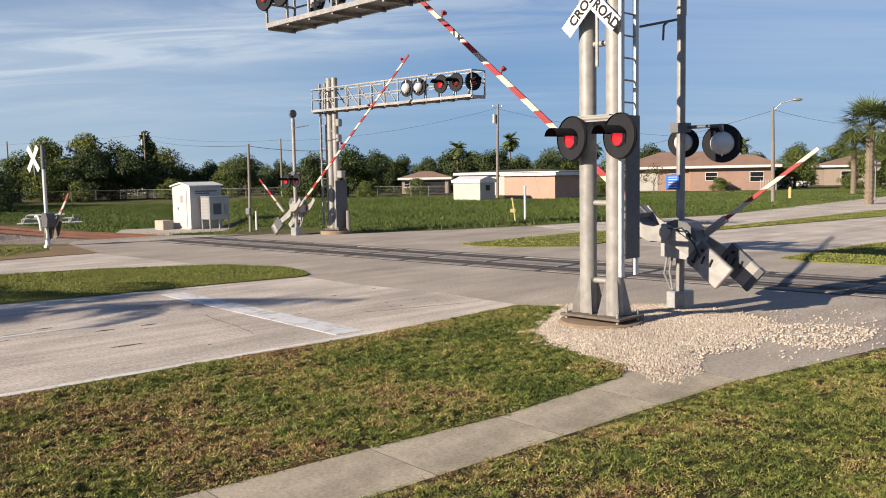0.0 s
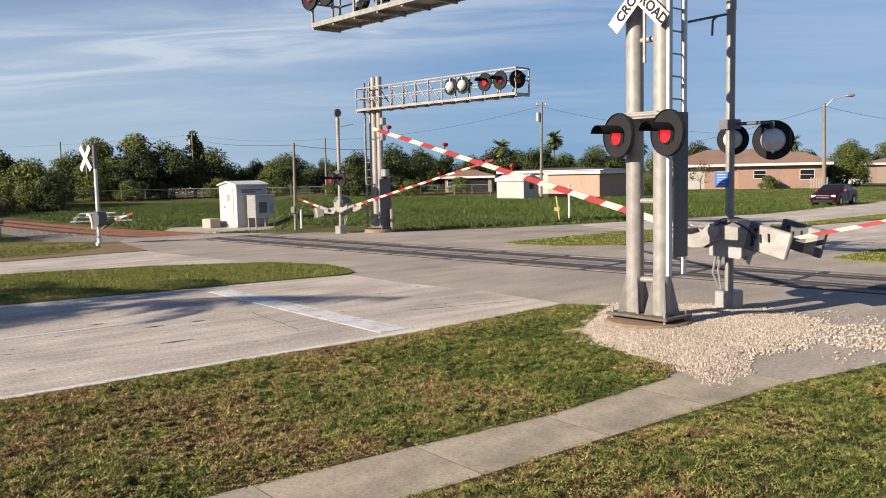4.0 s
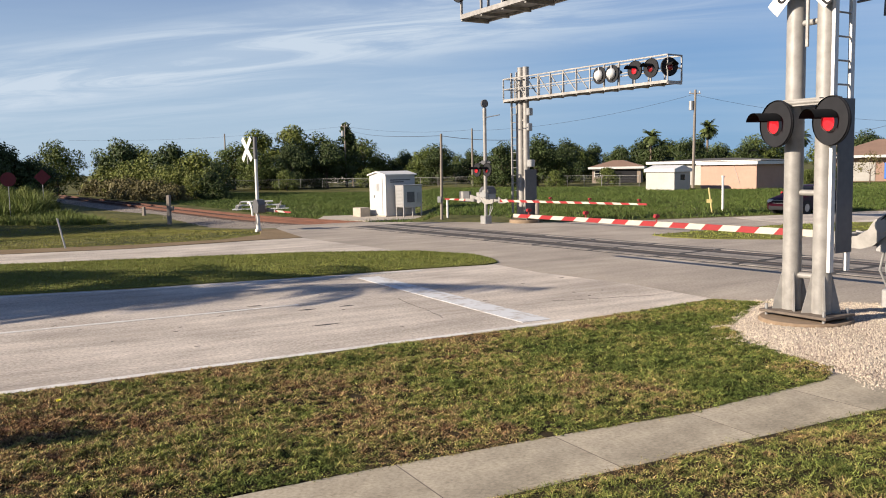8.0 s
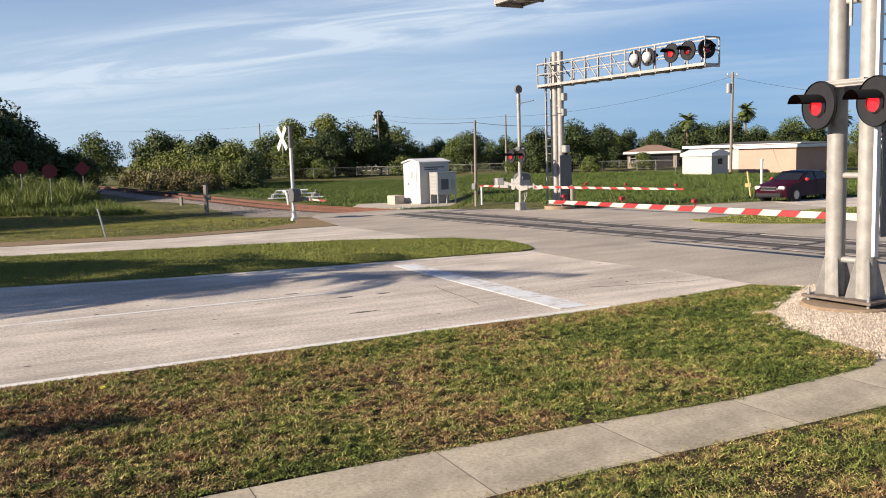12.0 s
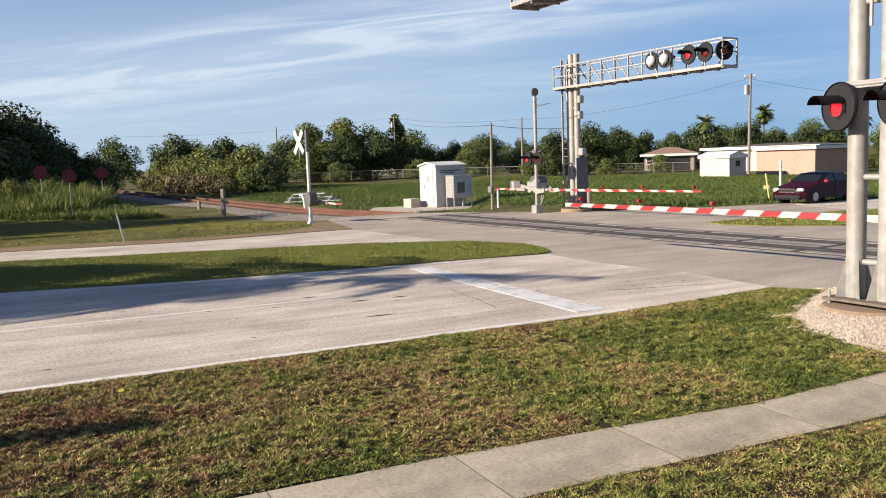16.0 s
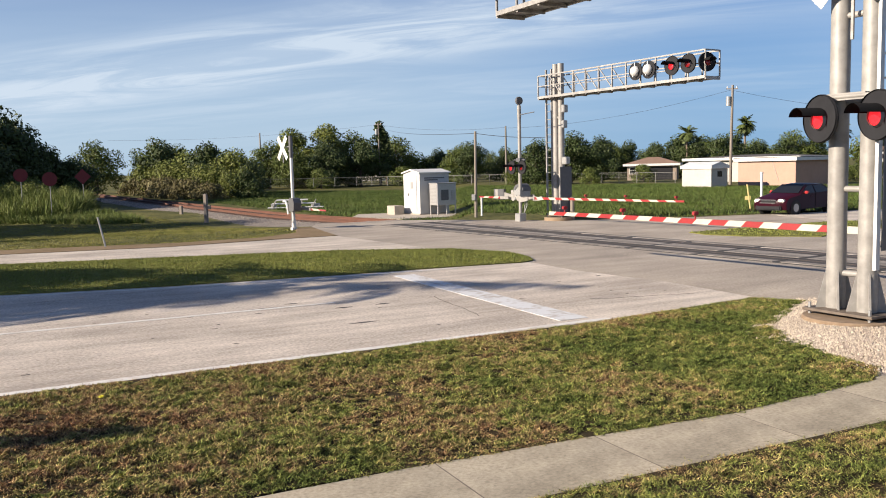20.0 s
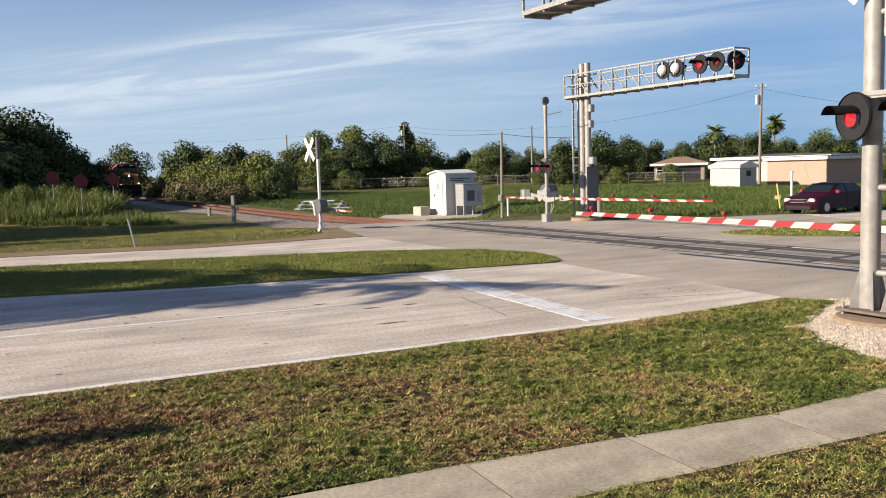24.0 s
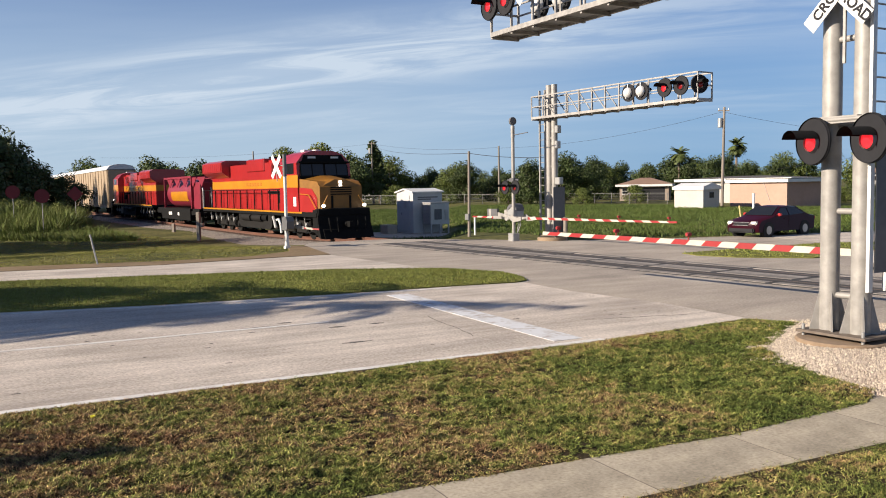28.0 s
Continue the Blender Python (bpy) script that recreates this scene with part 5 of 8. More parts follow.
bm = B(); path_rod(bm, [(-0.02, 0.1, 0.78), (-0.10, 0.12, 0.5), (-0.05, 0.1, 0.28)], 0.02)
part("conduit", bm, M["grey"], gate3, "flexible cable conduit")
crossbuck(gate3, pose(0.50, 0.16, 3.36, 0, 0, 184), L=1.2, w=0.225, words=False, tilt=48)
bm = B(); rod(bm, (0.5, 0.1, 3.4), (0, 0.0, 3.4), 0.02, 8); rod(bm, (0.50, 0.14, 2.75), (0.5, 0.14, 3.5), 0.02, 8)
part("sign_bracket", bm, M["grey"], gate3)
arm_left = gate_arm(gate3, 1.35, pose(-0.1, -0.3, 0.85, 0, 0, 205), lights=(), start=0.3, w=0.05, name="sidewalk_gate_arm")
for y_ in (0.2, -0.12):
    bm = B(); prism(bm, [(0.1, 0.06), (-0.42, 0.10), (-0.62, 0.04), (-0.62, -0.12), (-0.42, -0.16), (0.1, -0.06)], y_ - 0.03, y_ + 0.03); bev(bm, 0.01)
    part("counterweight", bm, M["base_rust"], arm_left, "small rusty counterweight", smooth=False)

GB = pt(-4.86, 38.99)
far_mast = cantilever("cantilever_signal_bridge", pose(GB[0], GB[1], 0.0, 0, 0, AZ + 180), "silver cantilever signal bridge over the far lanes", 8.2, DECK, (0.17, -0.17))
ladder(far_mast, -0.62, 0.0, 0.4, DECK + 1.2, label="aluminium ladder", dx=1, dy=0, w=0.36)
bm = B(); box(bm, 0.35, 0.38, -0.26, 0.38, 0.24, 2.3); bev(bm, 0.006)
part("climb_guard", bm, M["dark_grey"], far_mast, "dark sheet-metal climbing guard", smooth=False)
for x in (7.65, 6.9):
    lamp_unit(far_mast, pose(x, -0.60, DECK + 0.5, 0, 0, 0), x < 7, 0.34)
lamp_unit(far_mast, pose(8.22, -0.3, DECK + 0.5, 0, 0, 70), False, 0.33)
for x in (5.05, 5.7):
    lamp_unit(far_mast, pose(x, -0.50, DECK + 0.5, 0, 0, 180), False, 0.33)
for z, w_ in ((4.6, 0.2), (3.95, 0.16), (2.4, 0.3)):
    bm = B(); box(bm, 0.3, 0.3 + w_, -0.12, 0.12, z, z + 0.32); bev(bm, 0.03); bar(bm, (0.1, 0, z + 0.2), (0.35, 0, z + 0.2), 0.04, 0.04)
    part("junction_box", bm, M["galv"], far_mast)
bm = B(); rod(bm, (0.55, 0.25, 0), (0.55, 0.25, 1.0), 0.09, 14)
solid("timber_post", bm, M["wood"], "short timber post at the bridge foot", "post", pose(GB[0], GB[1], 0, 0, 0, AZ + 180))
# ---- hut and cabinets ----
HUT = pt(-12.85 * 1.2, 43.49 * 1.2)       # on the low ground beyond the track
hut = thing("signal_hut", "off-white metal signal hut with low gable roof", "hut", pose(HUT[0], HUT[1], -0.5, 0, 0, AZ) @ Matrix.Scale(1.2, 4))
# local x along the track away, local -y away from the camera
bm = B(); box(bm, -0.05, 1.75, -1.85, 0.05, -0.05, 0.10); bev(bm, 0.01)
part("plinth", bm, M["pad"], hut, "concrete plinth")
bm = B(); prism(bm, [(0.03, 0.1), (1.67, 0.1), (1.67, 2.14), (0.85, 2.28), (0.03, 2.14)], -1.77, -0.03)
part("wall_shell", bm, M["hut"], hut, smooth=False)
bm = B(); prism(bm, [(-0.05, 2.12), (0.85, 2.28), (1.75, 2.12), (1.75, 2.18), (0.85, 2.35), (-0.05, 2.18)], -1.86, 0.06)
part("roof", bm, M["white"], hut, "white folded-sheet roof", smooth=False)
bm = B(); box(bm, 0.35, 1.25, -0.035, -0.005, 0.18, 2.0); bev(bm, 0.008)
dr = part("door", bm, M["hut"], hut, "plain metal door")
bm = B(); box(bm, 1.1, 1.16, -0.01, 0.03, 1.0, 1.12)
part("handle", bm, M["grey"], dr)
bm = B(); box(bm, 0.65, 0.9, -0.008, 0.003, 1.35, 1.7)
part("vent", bm, M["steel_case"], dr, "small metal vent")
for z0, w in ((1.86, 1.2), (1.76, 0.8)):
    bm = B(); box(bm, 0.022, 0.03, -0.3 - w, -0.3, z0, z0 + 0.06)
    part("text_bar", bm, M["dark_grey"], hut, "dark bar of faded lettering", smooth=False)
m_hut = pose(HUT[0], HUT[1], -0.5, 0, 0, AZ)
cab = thing("equipment_cabinet", "bare metal louvred equipment cabinet on legs by the hut", "cabinet", m_hut @ pose(-1.05, -0.60, 0))
bm = B(); box(bm, 0, 0.92, -1.34, 0, 0.62, 1.92); bev(bm, 0.02)
part("case", bm, M["steel_case"], cab)
bm = B(); box(bm, -0.03, 0.95, -1.37, 0.03, 1.92, 1.97); bev(bm, 0.01)
part("lid", bm, M["steel_case"], cab, "flat overhanging lid", smooth=False)
bm = B(); box(bm, 0.05, 0.87, 0.0, 0.014, 0.68, 1.86)
dr = part("door", bm, M["steel_case"], cab, smooth=False)
for i in range(12):
    bm = B(); box(bm, 0.12, 0.80, 0.014, 0.03, 0.78 + i * 0.085, 0.81 + i * 0.085)
    part("slat", bm, M["grey"], dr, smooth=False)
bm = B(); box(bm, -0.014, 0, -0.78, -0.26, 0.92, 1.55)
part("dark_panel", bm, M["dark_grey"], cab, "dark meter panel", smooth=False)
bm = B(); box(bm, -0.03, 0, -1.24, -1.0, 0.9, 1.5); bev(bm, 0.01)
part("meter_box", bm, M["galv"], cab, "small grey meter box")
for x in (0.05, 0.87):
    for y in (-1.29, -0.67, -0.05):
        bm = B(); bar(bm, (x, y, 0), (x, y, 0.63), 0.07, 0.07)
        part("leg", bm, M["steel_case"], cab, smooth=False)
C2 = pt(-14.75 * 1.2, 44.1 * 1.2)
bm = B(); box(bm, -0.4, 0.4, -0.28, 0.28, 0, 0.5); bev(bm, 0.02)
solid("battery_box", bm, M["pad"], "low cream battery box beside the hut", "box", pose(C2[0] + 0.35, C2[1], -0.5, 0, 0, AZ) @ Matrix.Scale(1.2, 4))
x, y = pt(-9.7, 43.0)
pl = thing("meter_pole", "thin dark timber pole with a small meter box", "pole", pose(x, y, 0))
bm = B(); rod(bm, (0, 0, -0.1), (0.05, 0, 4.1), 0.075, 12, 0.06)
part("pole", bm, M["wood"], pl)
bm = B(); box(bm, -0.16, 0.02, -0.16, -0.06, 0.75, 1.05); bev(bm, 0.01)
part("meter_box", bm, M["galv"], pl, "small grey meter box")
bm = B(); rod(bm, (0, 0, 0), (0, 0, 0.85), 0.05, 12); rod(bm, (0, 0, 0.85), (0, 0, 0.9), 0.055, 12)
solid("marker_post", bm, M["white"], "short white marker post beside the meter pole", "post", pose(x + 0.32, y - 0.1, 0))

# stacked metal frame beyond the track
x, y = along(55.5, -5.6)[:2]
fr = thing("metal_frame_stack", "pile of pale metal frames lying beyond the track", "metal frame", pose(x, y, float(ground_z(x, y)), 0, 0, 20) @ Matrix.Scale(0.85, 4))
for k, (z, dy_) in enumerate(((0.12, 0.0), (0.48, 0.12), (0.80, 0.0))):
    for sy_ in (-0.35, 0.35):
        bm = B(); rod(bm, (-2.6 + k * 0.4, sy_ + dy_, z), (2.4 - k * 0.7, sy_ + dy_, z), 0.06, 8)
        part("tube", bm, M["rack_white"], fr)
for xx in (-2.2, -1.0, 0.2, 1.4):
    for sy_ in (-0.35, 0.35):
        bm = B(); rod(bm, (xx, sy_, 0), (xx + 0.35, sy_, 0.82), 0.04, 8)
        part("strut", bm, M["alu"], fr)
for xx, w, h in ((-2.3, 0.5, 0.5), (1.3, 0.8, 0.42)):
    bm = B(); box(bm, xx, xx + w, -0.3, 0.3, 0.0, h); bev(bm, 0.04)
    part("drum", bm, M["galv"], fr)

# posts and signs on the near side of the ballast
x, y = -26.4, 44.7
bm = B(); box(bm, -0.1, 0.1, -0.1, 0.1, -0.1, 1.7); box(bm, -0.03, 0.3, -0.07, 0.07, 0.8, 1.05); bev(bm, 0.015)
solid("timber_marker_post", bm, M["wood"], "square weathered timber post beside the ballast", "post", pose(x, y, float(ground_z(x, y))))
x, y = -33.0, 52.6
bm = B(); box(bm, -0.1, 0.1, -0.1, 0.1, -0.1, 0.6); bev(bm, 0.015)
solid("timber_stub", bm, M["wood"], "short timber stub beside the track", "post", pose(x, y, float(ground_z(x, y))))
x, y = pt(-19.5, 26.1)
bm = B(); rod(bm, (0, 0, -0.1), (-0.28, 0.0, 1.05), 0.03, 8)
solid("leaning_stake", bm, M["galv"], "thin leaning metal stake at the road edge", "post", pose(x, y, GZ))
for (qx, qy), sides, h in (((-46.2, 52.6), 24, 3.05), ((-41.7, 50.2), 24, 2.75), ((-43.2, 55.6), 4, 2.85)):
    x, y = pt(qx, qy)
    gz = float(ground_z(x, y))
    h -= gz + 0.5
    sg = thing("red_trackside_sign", "red disc sign, coloured as shaded, on a thin post by the weeds" if sides > 4 else "red diamond sign, coloured as shaded, on a thin post by the weeds", "sign", pose(x, y, gz, 0, 0, math.degrees(math.atan2(-x, y))), "red signs by the track")
    bm = B(); rod(bm, (0, 0.03, -0.1), (0, 0.03, h + 0.2), 0.025, 8)
    part("post", bm, M["grey"], sg)
    bm = B(); rod(bm, (0, 0, 0), (0, 0.012, 0), 0.46 if sides > 4 else 0.56, sides)
    part("disc", bm, M["sign_red"], sg, "red sign plate", pose(0, 0, h), smooth=False)

# hydrant markers by the side road
x, y = pt(4.1, 46.2)
bm = B(); rod(bm, (0, 0, -0.1), (-0.18, 0, 1.25), 0.04, 8); box(bm, -0.28, -0.02, -0.03, 0.03, 0.5, 0.68)
solid("leaning_marker", bm, M["yellow"], "thin leaning yellow marker in the grass", "post", pose(x, y, GZ))
x, y = pt(4.83, 48.4)
bm = B(); rod(bm, (0, 0, -0.1), (0, 0, 1.72), 0.062, 12); rod(bm, (0, 0, 1.72), (0, 0, 1.80), 0.078, 12)
solid("marker_pipe", bm, M["white"], "upright white vent pipe in the grass", "post", pose(x, y, GZ))
x, y = pt(31.2, 75.5)
bm = B(); rod(bm, (0, 0, -0.1), (0, 0, 0.85), 0.13, 14); rod(bm, (0, 0, 0.85), (0, 0, 0.93), 0.10, 14)
solid("bollard", bm, M["yellow"], "faded yellow bollard on the lawn", "bollard", pose(x, y, GZ))


# ---- houses ----
def window(parent, x, z, w, h, y, side=1):
    bm = B()
    for x0, x1, z0, z1 in ((x - w / 2 - 0.06, x + w / 2 + 0.06, z - h / 2 - 0.06, z - h / 2), (x - w / 2 - 0.06, x + w / 2 + 0.06, z + h / 2, z + h / 2 + 0.06),
                           (x - w / 2 - 0.06, x - w / 2, z - h / 2, z + h / 2), (x + w / 2, x + w / 2 + 0.06, z - h / 2, z + h / 2)):
        box(bm, x0, x1, y - 0.04 * side, y + 0.01 * side, z0, z1)
    fr_ = part("window", bm, M["white"], parent, "white framed window", smooth=False)
    bm = B(); box(bm, x - w / 2, x + w / 2, y - 0.02 * side, y, z - h / 2, z + h / 2)
    part("pane", bm, M["glass"], fr_, smooth=False)
    bm = B(); box(bm, x - w / 2, x + w / 2, y - 0.035 * side, y - 0.015 * side, z - 0.02, z + 0.02)
    part("glazing_bar", bm, M["white"], fr_, smooth=False)


def house(name, corner, rz, w, d, h, wall, roof, label, roof_kind="hip", rise=1.4, over=0.5, windows=(), fascia="white", door=None, side_windows=()):
    """Local x along the front, which faces local -y; local y to the back."""
    t = thing(name, label, "house", pose(corner[0], corner[1], GZ, 0, 0, rz))
    bm = B(); box(bm, 0, w, 0, d, 0, h)
    part("wall_shell", bm, M[wall], t, smooth=False)
    bm = B()
    if roof_kind == "flat":
        box(bm, -over, w + over, -over, d + over, h + 0.22, h + 0.30)
    else:
        e = [(-over, -over), (w + over, -over), (w + over, d + over), (-over, d + over)]
        b_ = [bm.verts.new((*p, h + 0.18)) for p in e]
        c_ = [bm.verts.new((*p, h + 0.22)) for p in e]
        k = d / 2 + over if roof_kind == "hip" else 0
        r0, r1 = bm.verts.new((-over + k, d / 2, h + 0.22 + rise)), bm.verts.new((w + over - k, d / 2, h + 0.22 + rise))
        bm.faces.new(b_[::-1])
        for i in range(4):
            bm.faces.new((b_[i], b_[(i + 1) % 4], c_[(i + 1) % 4], c_[i]))
        bm.faces.new((c_[0], c_[1], r1, r0)); bm.faces.new((c_[1], c_[2], r1)); bm.faces.new((c_[2], c_[3], r0, r1)); bm.faces.new((c_[3], c_[0], r0))
    part("roof", bm, M[roof], t, smooth=False)
    bm = B()
    for x0, x1, y0, y1 in ((-over, w + over, -over - 0.02, -over), (-over, w + over, d + over, d + over + 0.02), (-over - 0.02, -over, -over, d + over), (w + over, w + over + 0.02, -over, d + over)):
        box(bm, x0, x1, y0, y1, h - 0.05, h + 0.24)
    box(bm, -over, w + over, -over, d + over, h - 0.04, h + 0.0)
    part("fascia", bm, M[fascia], t, "pale roof fascia", smooth=False)
    for x, z, ww, hh in windows:
        window(t, x, z, ww, hh, 0.0, 1)
    if door:
        bm = B(); box(bm, door, door + 0.9, -0.03, 0.0, 0.05, 2.05); bev(bm, 0.01)
        part("door", bm, M["white"], t)
    return t


def ang(p, q):
    return math.degrees(math.atan2(q[1] - p[1], q[0] - p[0]))


# shed: lit gable face and shaded side
shed = house("garden_shed", pt(1.35, 87.3), -45, 3.5, 2.1, 1.75, "stucco_white", "rack_white", "small white garden shed at the field edge", "gable", 0.35, 0.12)
bm = B(); box(bm, 3.5, 3.53, 0.8, 1.35, 0.95, 1.45)
part("window", bm, M["glass"], shed, "small dark shed window", smooth=False)
white_house = house("white_bungalow", pt(2.4, 108), -30, 12.5, 9.0, 2.45, "stucco_white", "roof_grey", "white low bungalow behind the shed", "hip", 0.32, 0.5, windows=((4, 1.5, 1.4, 1.0), (9, 1.5, 1.4, 1.0)), fascia="white")
pink = house("peach_outbuilding", pt(6.9, 91.2), -45, 6.4, 5.0, 2.3, "stucco_pink", "roof_grey", "peach stucco outbuilding with flat roof", "flat", 0, 0.3)
bm = B(); path_rod(bm, [(3.9, -0.03, 2.2), (4.6, -0.03, 0.5)], 0.02)
part("downpipe", bm, M["stucco_white"], pink)
carport = house("brown_roof_house", pt(-5.6, 124.0), -4, 6.4, 5.0, 1.95, "stucco_tan", "shingle", "tan house with brown shingle roof and carport", "hip", 0.9, 0.5, windows=((0.7, 1.3, 0.7, 0.8),))
# Black sheet on the wall that paints in the shade under the carport.
bm = B(); box(bm, 1.5, 5.9, -0.03, 0.01, 0.0, 1.75)
part("carport_shade_sheet", bm, M["black"], carport, "black sheet standing for the carport's shade", smooth=False)
right_house = house("peach_house", pt(24.0, 112.0), -10, 16.5, 10.0, 2.75, "stucco_pink_shaded", "shingle", "peach stucco house with brown hip roof", "hip", 1.9, 0.9,
                    windows=((6.4, 1.6, 1.0, 0.9),))
bm = B(); box(bm, 0.5, 4.4, -0.04, 0.0, 0.05, 2.2)
gd = part("garage_door", bm, M["stucco_white"], right_house, "white garage door", smooth=False)
for i in range(4):
    bm = B(); box(bm, 0.55, 4.35, -0.055, -0.04, 0.1 + i * 0.53, 0.56 + i * 0.53); bev(bm, 0.006)
    part("panel", bm, M["stucco_white"], gd, smooth=False)
wing = house("peach_house_wing", pt(32.0, 108.3), -10, 9.6, 4.0, 2.75, "stucco_pink_shaded", "shingle", "projecting wing of the peach house", "hip", 1.3, 0.7, windows=((2.4, 1.7, 1.3, 0.9), (7.6, 1.6, 1.5, 1.1)))
for k in range(7):
    bm = B(); box(bm, 0, 0.12, 0, 0.04, 0, 1.25)
    o = solid("picket", bm, M["stucco_white"], "white picket of a screen by the house", "fence", pose(pt(39.5, 0)[0] + k * 0.28, pt(0, 104.6)[1] - 0.05 * k, GZ), "screen of pickets")
far_list = (("tan_far_house", (58, 128), -14, 16, 8, "stucco_tan", "shingle", "distant tan house behind the palms"),
            ("white_far_house", (72, 118), -20, 15, 8, "stucco_white", "roof_grey", "distant white house at the street"),
            ("grey_far_house", (-40, 190), 4, 18, 8, "stucco_tan", "roof_grey", "distant low house behind the trees"),
            ("pale_far_house", (-72, 165), 6, 14, 7, "stucco_white", "roof_grey", "distant pale house beyond the track"),
            ("brown_far_house", (-22, 150), -4, 12, 7, "stucco_tan", "shingle", "distant tan house behind the fence"))
for nm, c, rz, w, d, wl_, rf, lab in far_list:
    house(nm, pt(*c), rz, w, d, 2.6, wl_, rf, lab, "hip", 1.3, 0.5, windows=((3, 1.4, 1.5, 1.1), (w - 4, 1.4, 1.5, 1.1)))

# parked vehicles in the distance, fences and poles
fence = thing("chain_link_fence", "low chain-link fence along the field's far edge", "fence", kind="")
fp = [pt(-62, 118), pt(-46, 122), pt(-24, 116), pt(-8, 108), pt(0.8, 100.5)]
for a, b in zip(fp, fp[1:]):
    a, b = Vector((*a, GZ)), Vector((*b, GZ))
    n = int((b - a).length / 2.6)
    bm = B(); bar(bm, a + Vector((0, 0, 1.25)), b + Vector((0, 0, 1.25)), 0.035, 0.035)
    part("rail", bm, M["fence"], fence, smooth=False)
    for k in range(1, 7):
        bm = B(); bar(bm, a + Vector((0, 0, 0.18 * k)), b + Vector((0, 0, 0.18 * k)), 0.007, 0.007)
        part("mesh_wire", bm, M["fence"], fence, smooth=False)
    for i in range(n + 1):
        p = a + (b - a) * i / max(n, 1)
        bm = B(); rod(bm, p, p + Vector((0, 0, 1.3)), 0.035, 8)
        part("post", bm, M["fence"], fence)


def utility_pole(x, y, h, transformer=False, lean=0.0, lamp=None, name="utility_pole", label="weathered timber utility pole"):
    t = thing(name, label, "utility pole", pose(x, y, GZ, 0, lean, 0))
    bm = B(); rod(bm, (0, 0, -0.2), (0, 0, h), 0.16, 12, 0.11)
    part("pole", bm, M["wood"], t)
    if transformer:
        bm = B(); rod(bm, (-0.35, 0, h - 2.0), (-0.35, 0, h - 1.1), 0.24, 16); box(bm, -0.3, 0, -0.05, 0.05, h - 1.4, h - 1.3)
        part("transformer", bm, M["galv"], t, "grey pole transformer")
        bm = B(); bar(bm, (-0.6, 0, h - 0.35), (0.5, 0, h - 0.35), 0.09, 0.1)
        part("crossarm", bm, M["wood"], t)
        for q in (-0.5, 0.0, 0.4):
            bm = B(); rod(bm, (q, 0, h - 0.3), (q, 0, h - 0.1), 0.05, 8)
            part("insulator", bm, M["white"], t)
    if lamp:
        bm = B(); path_rod(bm, [(0, 0, h - 0.3), (0.55, -0.2, h + 0.25), (1.35, -0.5, h + 0.45)], 0.04)
        part("lamp_arm", bm, M["galv"], t)
        bm = B(); q = bmesh.ops.create_uvsphere(bm, u_segments=16, v_segments=8, radius=0.3)
        bmesh.ops.transform(bm, matrix=Matrix.Translation((1.6, -0.58, h + 0.45)) @ Matrix.Diagonal((1.25, 0.55, 0.4, 1)), verts=q["verts"])
        part("lamp_head", bm, M["galv"], t, "cobra-head lamp")
    return t


utility_pole(*pt(6.3, 93.7), 9.7, True, 1.0)
utility_pole(*pt(26.5, 67.4), 7.05, False, -1.0, lamp=True, name="street_lamp", label="street lamp on a timber pole beside the lawn")
utility_pole(*pt(-50.5, 146), 10.2, True)
utility_pole(*pt(-22, 118), 7.6, False)
utility_pole(*pt(-72.0, 142), 9.0, False)
utility_pole(*pt(62, 118), 8.6, True)


def wire(p0, p1, sag, name="overhead_wire"):
    bm = B()
    p0, p1 = Vector(p0), Vector(p1)
    pts = [p0.lerp(p1, i / 10) - Vector((0, 0, sag * 4 * (i / 10) * (1 - i / 10))) for i in range(11)]
    path_rod(bm, pts, 0.013, 5)
    solid(name, bm, M["cable"], "thin black overhead wire between poles", "wire", kind="structure")


up = Vector((*pt(6.3, 93.7), 9.2)); sl = Vector((*pt(26.5, 67.4), 6.8))
wire(up, (*pt(34, 100), 6.0), 0.8)
wire(up, (*pt(-22, 118), 7.3), 0.8)
wire(sl, (*pt(13, 104), 3.6), 0.5)
wire(sl, (*pt(62, 118), 8.2), 0.6)
wire((*pt(-9.65, 43.0), 4.0), (*pt(-50.5, 146), 9.5), 0.5)
wire((*pt(-9.65, 43.0), 4.0), (*pt(-4.86, 39.2), 3.6), 0.1)
wire((*pt(-50.5, 146), 9.8), (*pt(-22, 118), 7.4), 0.6)
wire((*pt(-50.5, 146), 9.8), (*pt(-110, 150), 9.0), 0.8)


# ---- plants ----
def leaf_soup(centres, radii, n, size, seed, flat=0.75, droop=0.0, aspect=1.6):
    """n leaves as quads on and in the clumps given by centres and radii."""
    r = np.random.RandomState(seed)
    centres, radii = np.asarray(centres, float), np.asarray(radii, float)
    w = radii ** 2; k = r.choice(len(centres), n, p=w / w.sum())
    d = r.normal(size=(n, 3)); d /= np.linalg.norm(d, axis=1)[:, None]
    rad = radii[k] * (0.45 + 0.6 * r.rand(n) ** 0.6)
    p = centres[k] + d * rad[:, None] * np.array([1, 1, flat])
    p[:, 2] -= droop * r.rand(n)
    nrm = d + r.normal(scale=0.6, size=(n, 3)) + np.array([0, 0, 0.35]); nrm /= np.linalg.norm(nrm, axis=1)[:, None]
    t = np.cross(nrm, r.normal(size=(n, 3))); t /= np.linalg.norm(t, axis=1)[:, None]
    b = np.cross(nrm, t)
    s = size * r.uniform(0.6, 1.35, n)[:, None]
    v = np.stack([p - t * s * aspect * 0.5, p + b * s * 0.42, p + t * s * aspect * 0.5, p - b * s * 0.42], 1).reshape(-1, 3)
    f = np.arange(n * 4).reshape(-1, 4)
    return v, f


